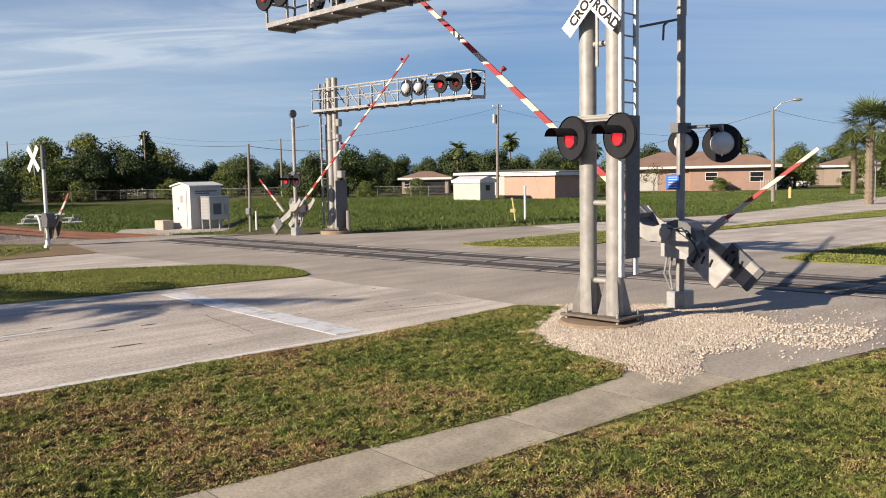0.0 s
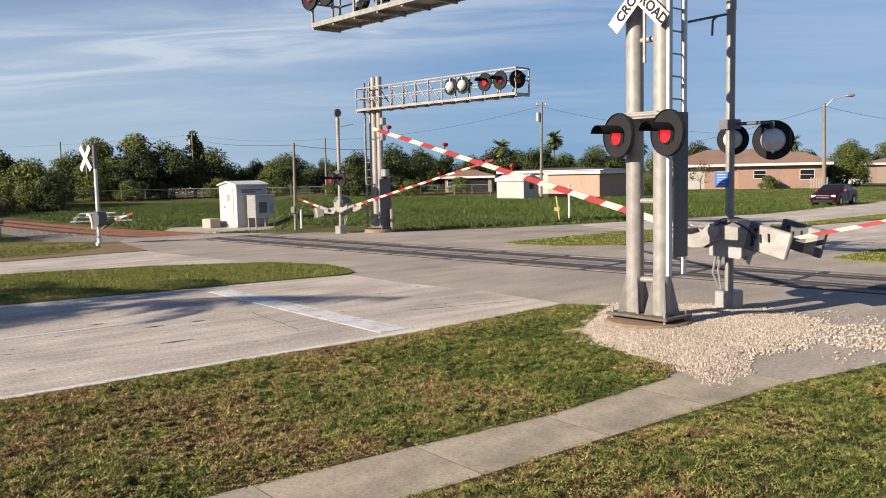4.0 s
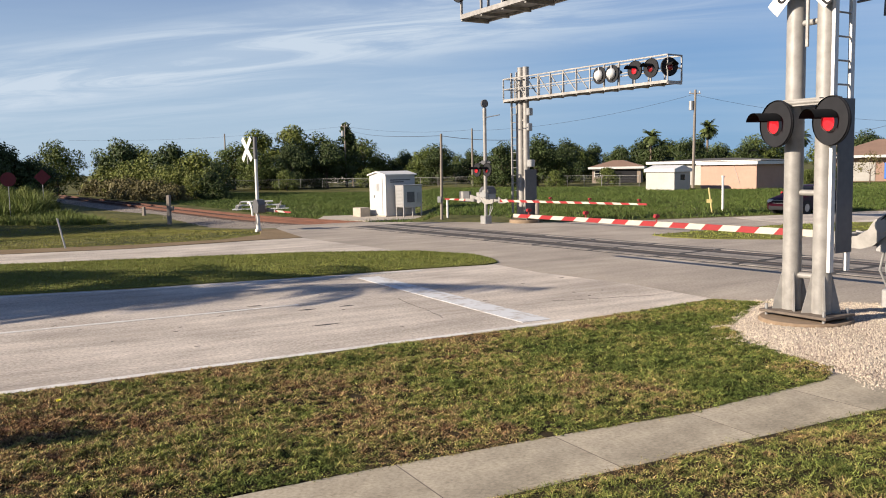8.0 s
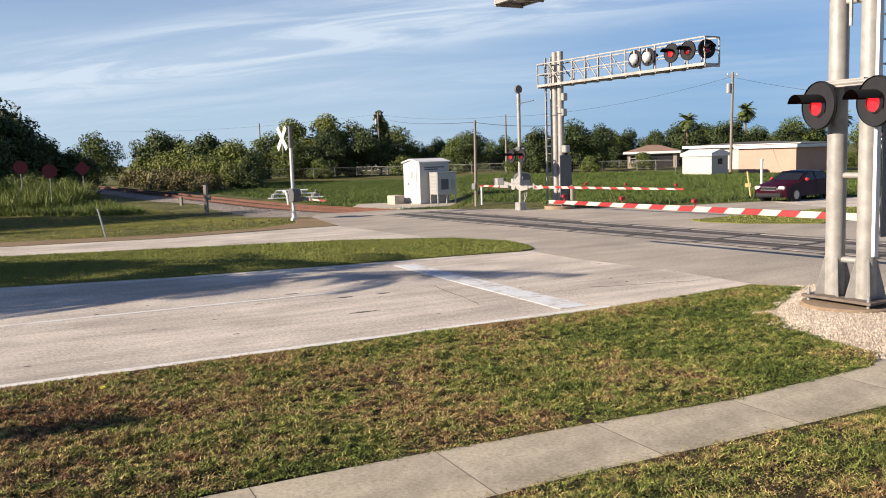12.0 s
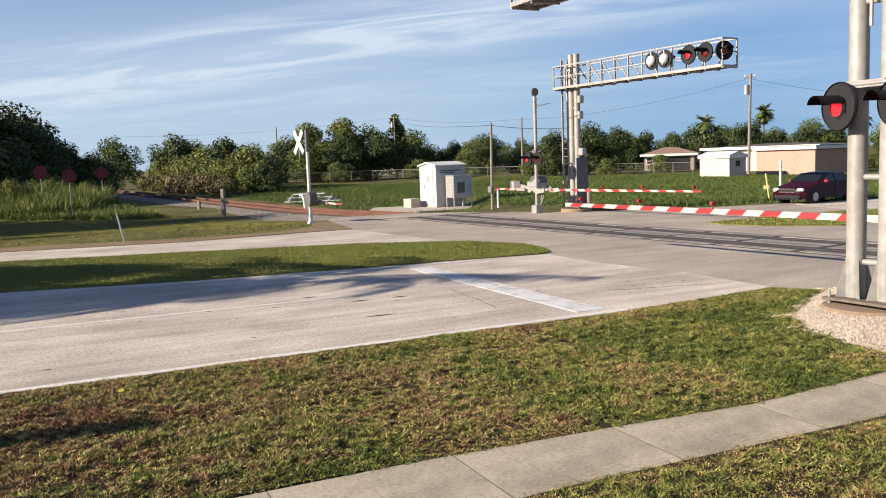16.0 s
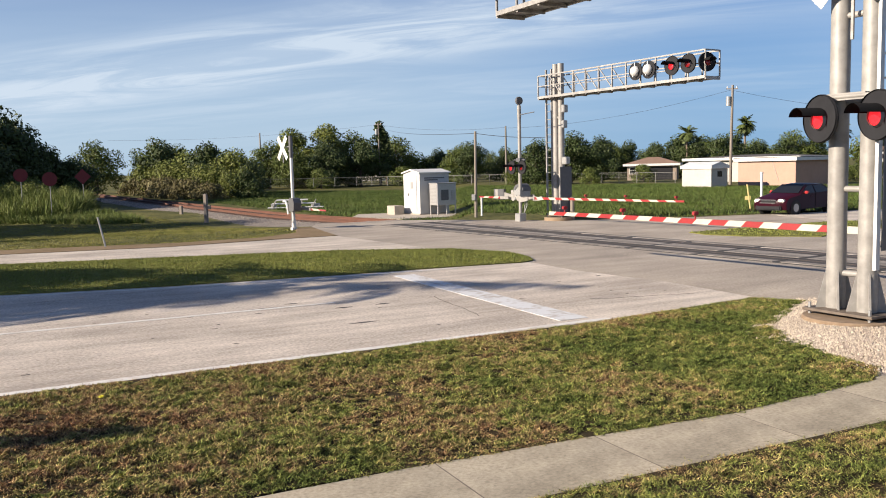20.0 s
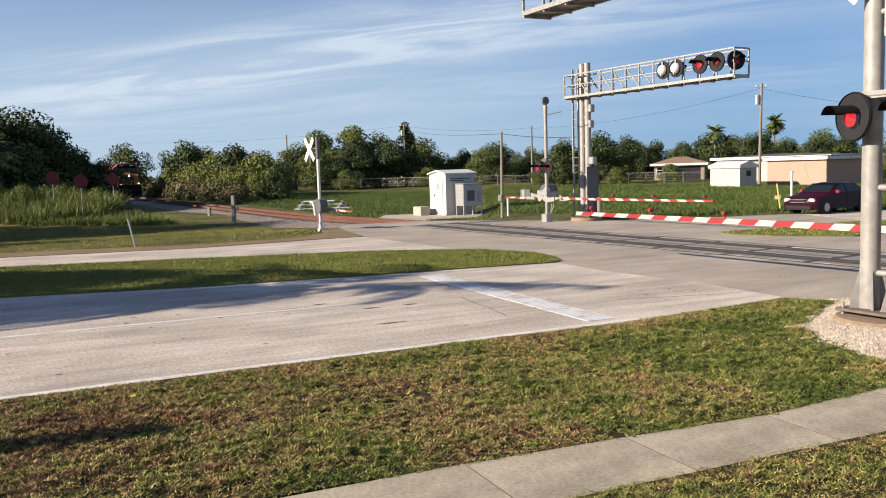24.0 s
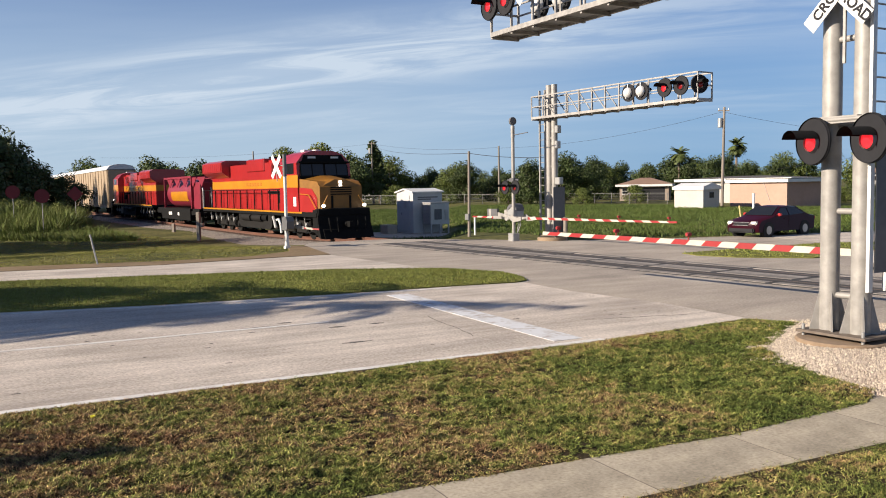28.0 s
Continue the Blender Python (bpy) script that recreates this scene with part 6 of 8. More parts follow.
def broad_tree(name, seed, h, spread, leaves, size, material, label, trunk=0.3, low=0.25, group="trees along the field", clumps=26, cat="tree"):
    r = random.Random(seed)
    t = thing(name, label, cat, pose(0, 0, 0), group)
    bm = B()
    rod(bm, (0, 0, -0.2), (r.uniform(-0.1, 0.1), r.uniform(-0.1, 0.1), h * 0.45), trunk, 10, trunk * 0.6)
    cs, rs_ = [], []
    for i in range(clumps):
        a = r.uniform(0, 6.283)
        zf = low + (1 - low) * r.random() ** 0.8
        prof = math.sin(math.pi * min(1, 0.18 + (zf - low) / (1 - low) * 0.82)) ** 0.7
        q = spread * prof * math.sqrt(r.random()) * 0.95
        c = (q * math.cos(a), q * math.sin(a), h * zf * r.uniform(0.86, 1.0))
        cs.append(c); rs_.append(spread * r.uniform(0.22, 0.42))
        if i % 3 == 0:
            rod(bm, (0, 0, h * r.uniform(0.2, 0.42)), c, trunk * 0.28, 6, trunk * 0.07)
    part("trunk", bm, M["bark"], t)
    v, f = leaf_soup(cs, rs_, leaves, size, seed)
    v[:, 2] = np.maximum(v[:, 2], 0.02)
    o = new("crown", soup("crown", v, f, material)); o.parent = t
    return t


def conifer(name, seed, h, label):
    t = thing(name, label, "tree", pose(0, 0, 0), "trees along the field")
    bm = B(); rod(bm, (0, 0, -0.2), (0, 0, h), 0.22, 10, 0.03)
    part("trunk", bm, M["bark"], t)
    r = np.random.RandomState(seed)
    vs = []
    z = h * 0.14
    while z < h * 0.99:
        L = (h - z) * 0.34 + 0.25
        for k in range(6):
            a = r.uniform(0, 6.28)
            m_ = 26
            u = r.rand(m_) ** 0.8
            x_ = u * L
            p = np.stack([x_ * math.cos(a), x_ * math.sin(a), z + 0.12 * x_ + r.normal(scale=0.05, size=m_)], 1) + r.normal(scale=0.12, size=(m_, 3))
            vs.append(p)
        z += h * 0.045
    p = np.concatenate(vs); n = len(p)
    t1 = r.normal(size=(n, 3)); t1 /= np.linalg.norm(t1, axis=1)[:, None]
    b1 = np.cross(t1, r.normal(size=(n, 3))); b1 /= np.linalg.norm(b1, axis=1)[:, None]
    s = 0.28
    v = np.stack([p - t1 * s, p + b1 * s * 0.35, p + t1 * s, p - b1 * s * 0.35], 1).reshape(-1, 3)
    o = new("crown", soup("crown", v, np.arange(n * 4).reshape(-1, 4), M["leaf_b"])); o.parent = t
    return t


def palm(name, seed, trunk_h, frond_len, fronds, label, trunk_r=0.2, feather=True, stiff=0.5, leaflet=0.065):
    r = random.Random(seed)
    t = thing(name, label, "palm tree", pose(0, 0, 0), "palms")
    bm = B()
    k = int(trunk_h / 0.16)
    for i in range(k):
        z = i * trunk_h / k
        rr_ = trunk_r * (1.15 - 0.2 * i / k) * (1.0 + 0.22 * (i % 2))
        rod(bm, (0, 0, z), (0, 0, z + trunk_h / k * 1.1), rr_ * 0.9, 10, rr_)
    part("trunk", bm, M["palm_bark"], t)
    V, F = [], []
    for i in range(fronds):
        a = r.uniform(0, 6.283)
        up_ = r.uniform(-0.9, 1.25) if feather else r.uniform(-0.35, 1.4)
        L = frond_len * r.uniform(0.8, 1.1)
        pts = []
        d = Vector((math.cos(a) * math.cos(up_), math.sin(a) * math.cos(up_), math.sin(up_)))
        p = Vector((0, 0, trunk_h))
        ns = 9
        for j in range(ns + 1):
            pts.append(p.copy())
            p = p + d * (L / ns)
            d = (d + Vector((0, 0, -stiff * 0.22))).normalized()
        if feather:
            for j in range(1, ns):
                ax = (pts[j + 1] - pts[j]).normalized() if j < ns else ax
                side = ax.cross(Vector((0, 0, 1))).normalized()
                for q in range(3):
                    base = pts[j].lerp(pts[min(j + 1, ns)], q / 3)
                    ll = frond_len * 0.24 * math.sin(math.pi * (0.12 + 0.8 * (j + q / 3) / ns)) + 0.08
                    for sgn in (-1, 1):
                        tip = base + side * sgn * ll + ax * ll * 0.55 - Vector((0, 0, ll * r.uniform(0.15, 0.6)))
                        n0 = len(V); w_ = ax * leaflet
                        V += [base - w_, base + w_, tip]; F.append((n0, n0 + 1, n0 + 2))
        else:
            hub = pts[5]; ax = (pts[6] - pts[5]).normalized()
            side = ax.cross(Vector((0, 0, 1))).normalized(); nn = side.cross(ax)
            n0 = len(V); V += [pts[0] - side * 0.03, pts[0] + side * 0.03, hub]; F.append((n0, n0 + 1, n0 + 2))
            for q in range(17):
                th = radians(-105 + 210 * q / 16)
                dr_ = ax * math.cos(th) + side * math.sin(th) + nn * r.uniform(-0.12, 0.12)
                ll = L * 0.5 * r.uniform(0.8, 1.1)
                tip = hub + dr_ * ll - Vector((0, 0, ll * r.uniform(0.05, 0.45)))
                n0 = len(V); w_ = dr_.cross(nn).normalized() * 0.035
                midp = hub.lerp(tip, 0.45)
                V += [hub, midp - w_, tip]; F.append((n0, n0 + 1, n0 + 2))
                n0 = len(V); V += [hub, tip, midp + w_]; F.append((n0, n0 + 1, n0 + 2))
        n0 = len(V); side = Vector((-math.sin(a), math.cos(a), 0)) * 0.02
        for j in range(ns):
            n0 = len(V); V += [pts[j] - side, pts[j] + side, pts[j + 1]]; F.append((n0, n0 + 1, n0 + 2))
    o = new("crown", soup("crown", np.array([tuple(q) for q in V]), np.array(F), M["frond"])); o.parent = t
    return t


rngt = random.Random(21)


class Kind:
    """One plant built once and set out many times."""
    def __init__(self, ob):
        self.ob, self.used = ob, False

    def at(self, q, s=1.0):
        x, y = pt(*q)
        rz, k = rngt.uniform(0, 360), s
        if not self.used:
            self.used = True
            o = self.ob
        else:
            o = copy_thing(self.ob, pose(0, 0, 0))
        w_ = 1 + 0.14 * float(dip(x, y))
        x, y, k = x * w_, y * w_, k * w_
        o.matrix_basis = pose(x, y, float(ground_z(x, y)) - 0.03, 0, 0, rz)
        o.scale = (k, k, k * rngt.uniform(0.94, 1.06))
        return o


oak = Kind(broad_tree("oak_tree", 31, 8.2, 4.6, 8200, 0.23, M["leaf_a"], "broad leafy green tree at the field edge", 0.32, 0.12, clumps=44))
oak2 = Kind(broad_tree("oak_tree", 32, 7.0, 3.8, 7400, 0.21, M["leaf_b"], "dense dark green tree at the field edge", 0.28, 0.10, clumps=38))
fig = Kind(broad_tree("fig_tree", 33, 9.2, 4.2, 8200, 0.24, M["leaf_c"], "tall yellow-green tree with open crown", 0.3, 0.15, clumps=34))
bush = Kind(broad_tree("shrub", 34, 3.6, 2.9, 5200, 0.17, M["leaf_a"], "rounded green shrub beside the track", 0.12, 0.02, "shrubs beyond the track", clumps=30, cat="shrub"))
bush2 = Kind(broad_tree("shrub", 35, 4.4, 3.0, 5200, 0.19, M["leaf_b"], "dense dark green shrub beside the track", 0.14, 0.02, "shrubs beyond the track", clumps=32, cat="shrub"))
brush = Kind(broad_tree("dry_brush", 36, 2.1, 2.6, 3000, 0.17, M["dry"], "dry brownish brush beside the track", 0.06, 0.02, "shrubs beyond the track", clumps=24, cat="shrub"))
bush3 = Kind(broad_tree("shrub", 37, 3.2, 2.8, 5200, 0.15, M["leaf_c"], "light yellow-green shrub beside the track", 0.1, 0.02, "shrubs beyond the track", clumps=28, cat="shrub"))
pine = Kind(conifer("norfolk_pine", 41, 9.6, "tall dark tiered pine at the field edge"))
sabal = Kind(palm("cabbage_palm", 51, 4.9, 2.3, 84, "stout palm with shaggy trunk beside the side road", 0.25, False, 0.3))
royal = Kind(palm("feather_palm", 52, 7.0, 1.75, 44, "slender feather palm behind the houses", 0.15, True, 0.8))
young = Kind(palm("date_palm", 53, 4.4, 3.4, 44, "broad feather palm beside the road", 0.26, True, 0.75))

coco = Kind(palm("arching_palm", 54, 6.2, 4.3, 12, "tall palm with long arching fronds on the median", 0.17, True, 0.72, 0.085))

bare = Kind(broad_tree("bare_sapling", 38, 3.4, 1.7, 420, 0.13, M["dry"], "thin nearly bare sapling before the peach house", 0.07, 0.3, "trees along the field", clumps=30))
bare.at((25.4, 100.8), 1.0)

# tree group beyond the field
for q, s in (((-57, 124), 0.93), ((-52.5, 126), 0.96), ((-62, 133), 0.85)):
    fig.at(q, s)
for q, s in (((-48.5, 128), 1.0), ((-60, 121), 0.82), ((-54, 117), 0.72), ((-44, 136), 0.92), ((20, 150), 0.85), ((33, 150), 0.9), ((66, 140), 0.8), ((-30.5, 128), 0.72), ((-9, 135), 0.72)):
    oak.at(q, s)
for q, s in (((-46, 124), 0.9), ((-50, 119), 0.8), ((-51.5, 122.5), 0.9), ((-56, 120), 0.8), ((2, 140), 0.85), ((-16.4, 110), 0.78), ((-12.1, 110.5), 0.86), ((-8.6, 111), 0.68)):
    oak2.at(q, s)
# closed row behind the field and the houses
rowr = random.Random(77)
xx = -43.0
while xx < 92:
    if not (20 < xx < 24):
        oak2.at((xx, 134 + rowr.uniform(-5, 8) + max(0, xx - 30) * 0.25), rowr.uniform(0.50, 0.84))
    xx += rowr.uniform(2.6, 4.4)
xx = -40.0
while xx < 60:
    oak.at((xx, 150 + rowr.uniform(-4, 8)), rowr.uniform(0.55, 0.72))
    xx += rowr.uniform(6.0, 9.0)
for q, s in (((-44.5, 129), 1.02), ((-46.5, 138), 0.85)):
    pine.at(q, s)
for q, s in (((2.8, 134), 0.95), ((4.6, 140), 0.78), ((24, 132), 0.85), ((47, 132), 0.9), ((12.4, 150), 1.1), ((30.5, 140), 1.1)):
    royal.at(q, s)
sabal.at((29.9, 59.0), 1.0)
sabal.at((41, 84), 0.85); sabal.at((48, 90), 0.8)
for q, s in (((52, 100), 0.7), ((58, 104), 0.8), ((46, 110), 0.6)):
    oak.at(q, s)
for q, s in (((23, 104), 0.5), ((35, 106), 0.42), ((50, 103), 0.5), ((-9, 104), 0.5), ((-20, 114), 0.6), ((-48, 113), 0.7), ((-30, 118), 0.6), ((-38, 121), 0.7), ((-3, 111), 0.55), ((19, 100), 0.4)):
    bush.at(q, s)

# thicket beyond the track, seen left of the crossing
for q, s in (((-45, 86), 0.74), ((-54, 92), 1.15), ((-41.5, 78.5), 0.6), ((-66, 102), 1.25)):
    bush2.at(q, s)
for q, s in (((-51, 86), 0.95), ((-57, 91), 1.05), ((-47, 82), 0.9), ((-63, 96), 1.1), ((-69, 101), 1.1), ((-43.5, 79), 0.7), ((-49, 90), 1.3), ((-60, 98), 1.35), ((-45, 83.5), 0.85), ((-53, 95), 1.4)):
    bush3.at(q, s)
for q, s in (((-48.5, 79), 0.85), ((-53.5, 84), 0.9), ((-58.5, 89), 0.95), ((-44, 75.5), 0.7), ((-63, 94), 0.9), ((-68, 98), 0.9), ((-51, 81.5), 0.8), ((-56, 86.5), 0.85)):
    brush.at(q, s)
for q, s in (((-80, 106), 0.85), ((-74, 112), 0.85), ((-68, 108), 0.8)):
    oak.at(q, s)
for q, s in (((-66, 106), 0.72), ((-61, 104), 0.68)):
    royal.at(q, s)
# dark trees on the near side of the track, left
for q, s in (((-57, 60), 0.98), ((-61, 62), 1.1), ((-65, 67), 1.12), ((-60, 54), 1.15), ((-67, 59), 1.2), ((-74, 70), 1.15), ((-52.0, 57), 0.72), ((-54, 52), 0.95), ((-70, 76), 1.0), ((-58, 66), 0.78), ((-64, 73), 0.85), ((-55.5, 59), 1.12), ((-57.5, 63), 1.1), ((-52, 63), 0.66), ((-50.5, 63.8), 0.58), ((-54.5, 64.5), 0.72), ((-53.2, 60.4), 0.66)):
    oak2.at(q, s)
for q, s in (((-55.5, 60.5), 0.9), ((-60, 67), 1.0), ((-50.5, 55), 0.8), ((-66, 74), 1.05), ((-54, 63.5), 0.75), ((-71, 80), 1.05), ((-76, 86), 1.1), ((-57, 56), 1.0)):
    bush2.at(q, s)
for q, s in (((-52, 52), 0.95), ((-57, 52.5), 1.05)):
    young.at(q, s)
for q, s in (((-46, 51), 0.50), ((-43.5, 50.5), 0.45), ((-49, 54), 0.52), ((-41, 51), 0.40), ((-47, 56), 0.46), ((-44, 47.5), 0.42), ((-48, 49), 0.5), ((-39, 50.5), 0.32), ((-51, 51), 0.5), ((-50, 53.5), 0.7), ((-47.5, 53.5), 0.62), ((-45, 53.5), 0.55), ((-49, 57), 0.7), ((-46.4, 58), 0.55)):
    bush3.at(q, s)
# palms and trees on and past the median, unseen at left, placed for shadows
for q, s in (((-21.0, 8.9), 1.0), ((-23.2, 7.4), 0.98), ((-26.6, 6.2), 1.05)):
    coco.at(q, s)
for q, s in (((-20.6, 13.9), 0.46), ((-22.6, 12.9), 0.54), ((-24.6, 12.3), 0.58), ((-26.8, 11.4), 0.62), ((-29.3, 10.3), 0.66), ((-34, 7.6), 0.7), ((-39, 5.6), 0.8), ((-41, 17), 0.95), ((-46, 23), 1.0), ((-51, 29), 1.0), ((-41.5, 29.0), 1.12), ((-62, 40), 1.1), ((-70, 47), 1.15)):
    oak.at(q, s)
# Added post outside the view, there only for the shadow streak it throws.
x, y = -7.6, 4.95
bm = B(); box(bm, -0.15, 0.15, -0.15, 0.15, -0.1, 1.35); bev(bm, 0.02)
solid("timber_post", bm, M["wood"], "unseen post added to cast a shadow on the lawn", "post", pose(x, y, 0))


x, y = pt(31.6, 61.5)
rs_ = thing("round_road_sign", "plain pale back of a round sign on a steel post", "sign", pose(x, y, GZ))
bm = B(); rod(bm, (0, 0, -0.1), (0, 0, 2.95), 0.035, 8)
part("post", bm, M["galv"], rs_)
bm = B(); rod(bm, (0, 0.03, 2.6), (0, 0.045, 2.6), 0.40, 24)
part("plate", bm, M["pad"], rs_, "pale sign plate")

fl = thing("dandelion", "bright yellow dandelion flower in the lawn", "flower", pose(-5.81, 7.48, 0.017))
bm = B(); rod(bm, (0, 0, 0), (0.004, 0.002, 0.085), 0.003, 6)
part("stem", bm, M["leaf_c"], fl)
for k_ in range(2):
    bm = B()
    for i in range(14):
        a_ = i * 0.449 + k_ * 0.2
        bar(bm, (0.004, 0.002, 0.085), (0.004 + 0.026 * math.cos(a_), 0.002 + 0.026 * math.sin(a_), 0.092 + 0.012 * k_), 0.008, 0.003)
    part("petals", bm, M["petal"], fl, smooth=False)

# ---- grass ----
def patchy(p, cell, seed):
    """Smooth random bumps, -1 to 1, one for each cell."""
    g = np.random.RandomState(seed).uniform(-1, 1, (257, 257))
    q = p / cell
    i = np.floor(q).astype(int); f = q - i; f = f * f * (3 - 2 * f); i = i % 256
    a = g[i[:, 0], i[:, 1]] * (1 - f[:, 0]) + g[i[:, 0] + 1, i[:, 1]] * f[:, 0]
    b = g[i[:, 0], i[:, 1] + 1] * (1 - f[:, 0]) + g[i[:, 0] + 1, i[:, 1] + 1] * f[:, 0]
    return a * (1 - f[:, 1]) + b * f[:, 1]


def blades(name, poly, n, h, w, material, seed, z, label, exclude=(), tuft=0.0, near=None, lean=0.5, rag=0.0, worn=0, mound=0.0):
    """n grass blades as slim triangles inside an outline; with mound, they grow out of low cushions."""
    r = np.random.RandomState(seed)
    P_ = np.array(poly)
    lo, hi = P_.min(0), P_.max(0)
    if near:
        lo, hi = np.maximum(lo, near[0]), np.minimum(hi, near[1])
    m_ = int(n * 3)
    if tuft:
        k = m_ // 14
        c = r.uniform(lo, hi, (k, 2))
        p = (c[:, None] + r.normal(scale=tuft, size=(k, 14, 2))).reshape(-1, 2)
        hk = np.repeat(r.uniform(0.45, 1.55, k), 14)
    else:
        p = r.uniform(lo, hi, (m_, 2)); hk = np.ones(m_)
    jit_ = r.normal(scale=rag, size=p.shape) if rag else 0.0
    nz = sum(np.sin(a_ * p[:, 0] + b_ * p[:, 1] + c_) for a_, b_, c_ in ((2.1, 1.3, 0), (-1.7, 2.9, 1), (5.3, -3.1, 2), (4.1, 6.2, 2.5), (9.7, 7.9, 4))) if worn else np.zeros(len(p))
    pj = p + jit_
    ok = inside(pj[:, 0], pj[:, 1], poly) & (nz > -4.2)
    if worn:
        gap = patchy(p, 0.06, 1) + patchy(p, 0.13, 2) + 1.2 * patchy(p, 0.4, 3)
        ok &= gap > -0.95 / worn - 0.5 * r.rand(len(p))
        hk = hk * np.clip(1 + 0.08 * nz + 0.30 * gap, 0.45, 1.7)
        rim = np.full(len(p), 9.0)
        for (ax_, ay_), (bx_, by_) in zip(poly, poly[1:] + poly[:1]):
            ex_, ey_ = bx_ - ax_, by_ - ay_
            q_ = np.clip(((p[:, 0] - ax_) * ex_ + (p[:, 1] - ay_) * ey_) / (ex_ * ex_ + ey_ * ey_), 0, 1)
            rim = np.minimum(rim, np.hypot(p[:, 0] - ax_ - q_ * ex_, p[:, 1] - ay_ - q_ * ey_))
        low = np.clip(rim / 0.35, 0.12, 1)
        hk = hk * (0.5 + 0.5 * low)
        lift = low * mound * np.clip(0.55 + 0.45 * patchy(p, 0.065, 5) + 0.5 * patchy(p, 0.14, 6) + 0.25 * gap, 0, 2)
    for e in exclude:
        ok &= ~inside(p[:, 0], p[:, 1], e)
    p, hk = p[ok][:n], hk[ok][:n]
    lift = lift[ok][:n] * r.rand(len(p)) ** 0.5 if worn else 0.0
    k = len(p)
    a = r.uniform(0, 6.283, k)
    hh = h * r.uniform(0.45, 1.25, k) * hk
    ww = w * r.uniform(0.7, 1.3, k)
    la = r.uniform(0, 6.283, k); ll = hh * lean * r.rand(k) * 1.6
    zz = np.full(k, z) if z is not None else ground_z(p[:, 0], p[:, 1])
    zz = zz + lift
    v = np.stack([np.stack([p[:, 0] - np.cos(a) * ww, p[:, 1] - np.sin(a) * ww, zz], 1),
                  np.stack([p[:, 0] + np.cos(a) * ww, p[:, 1] + np.sin(a) * ww, zz], 1),
                  np.stack([p[:, 0] + np.cos(la) * ll, p[:, 1] + np.sin(la) * ll, zz + hh], 1)], 1).reshape(-1, 3)
    o = new(name, soup(name, v, np.arange(k * 3).reshape(-1, 3), material))
    return tagged(o, label, "grass", kind="stuff")


gravel_core = [(cx_ + (x - cx_) * 0.86, cy_ + (y - cy_) * 0.86) for cx_, cy_ in (pt(3.1, 13.4),) for x, y in gravel_a]
bl_box = ((-9.5, 3.5), (4, 17))
blades("verge_grass", verge, 700000, 0.021, 0.0064, M["grass"], 1, 0.017, "thick patchy green and brown lawn grass", exclude=(gravel_core,), tuft=0.024, near=bl_box, lean=1.7, rag=0.03, worn=0.95, mound=0.048)
blades("lawn_grass", near_lawn, 480000, 0.021, 0.0050, M["grass_dry"], 2, 0.018, "thick dry lawn grass beside the sidewalk", tuft=0.026, near=((-3.0, 3.6), (8.6, 13.4)), lean=1.7, rag=0.04, worn=0.5, mound=0.040)
blades("lawn_grass", near_lawn, 70000, 0.035, 0.010, M["grass_dry"], 12, 0.018, "short dry lawn grass underfoot", tuft=0.05, near=((-9, -9), (9, 3.0)), lean=1.5)
blades("verge_grass", verge, 50000, 0.035, 0.010, M["grass"], 13, 0.017, "short patchy lawn grass along the road", tuft=0.05, near=((-26, -13), (-9.5, 9)), lean=1.5)
blades("median_grass", median_left, 200000, 0.030, 0.009, M["grass_green"], 3, 0.03, "short green grass on the median", lean=1.5, tuft=0.3, near=((-32, 4), (0, 26)))
blades("island_grass", island, 40000, 0.04, 0.014, M["grass_green"], 4, 0.03, "short green grass on the island", tuft=0.08, near=((0, 26), (30, 52)))
blades("median_grass", median_right, 36000, 0.04, 0.013, M["grass_green"], 5, 0.03, "short green grass on the far median", tuft=0.08, near=((8, 18), (26, 34)))
field_area = [pt(*q) for q in ((-8, 45.5), (-4.0, 40.4), (1, 41.2), (6.5, 44.2), (12, 47.5), (18, 51), (24, 57), (20, 84), (6, 86), (0, 100), (-60, 118), (-62, 96), (-30, 62), (-16, 47))]
blades("field_grass", field_area, 260000, 0.15, 0.022, M["tall_grass"], 6, None, "tall lush green grass of the field", exclude=(hut_pad,), tuft=0.3, lean=1.4)
left_area = [pt(*q) for q in ((-60, 3), (-22.6, 25.2), (-17.6, 27.8), (-15.2, 30.2), (-14.4, 32.8), (-17.2, 36.4), (-22, 40.6), (-38, 55.5), (-60, 70), (-75, 40))]
blades("roadside_grass", left_area, 170000, 0.035, 0.012, M["roadside"], 7, None, "mown green grass beside the ballast", tuft=0.12, near=((-45, 8), (-12, 50)))
weeds = [(-58, 47.5), (-48, 45.6), (-41.5, 45.8), (-38.6, 48), (-40, 52), (-47, 59), (-58, 64)]
low_weeds = [(-43, 45.2), (-35, 44.2), (-30.5, 44.6), (-33, 47.5), (-38, 51)]
blades("low_weeds", low_weeds, 16000, 0.34, 0.03, M["weed"], 18, None, "low weeds on the slope beside the track", tuft=0.25, lean=0.9)
blades("weeds", weeds, 50000, 0.85, 0.04, M["weed"], 8, None, "tall rank weeds beside the track", tuft=0.25, lean=0.9)
lawn_far = [pt(*q) for q in ((20, 52), (41, 76), (58, 92), (50, 103), (22, 106), (20, 86), (24, 58))]
blades("far_lawn", lawn_far, 40000, 0.07, 0.03, M["tall_grass"], 9, GZ, "mown lawn before the houses", tuft=0.2)
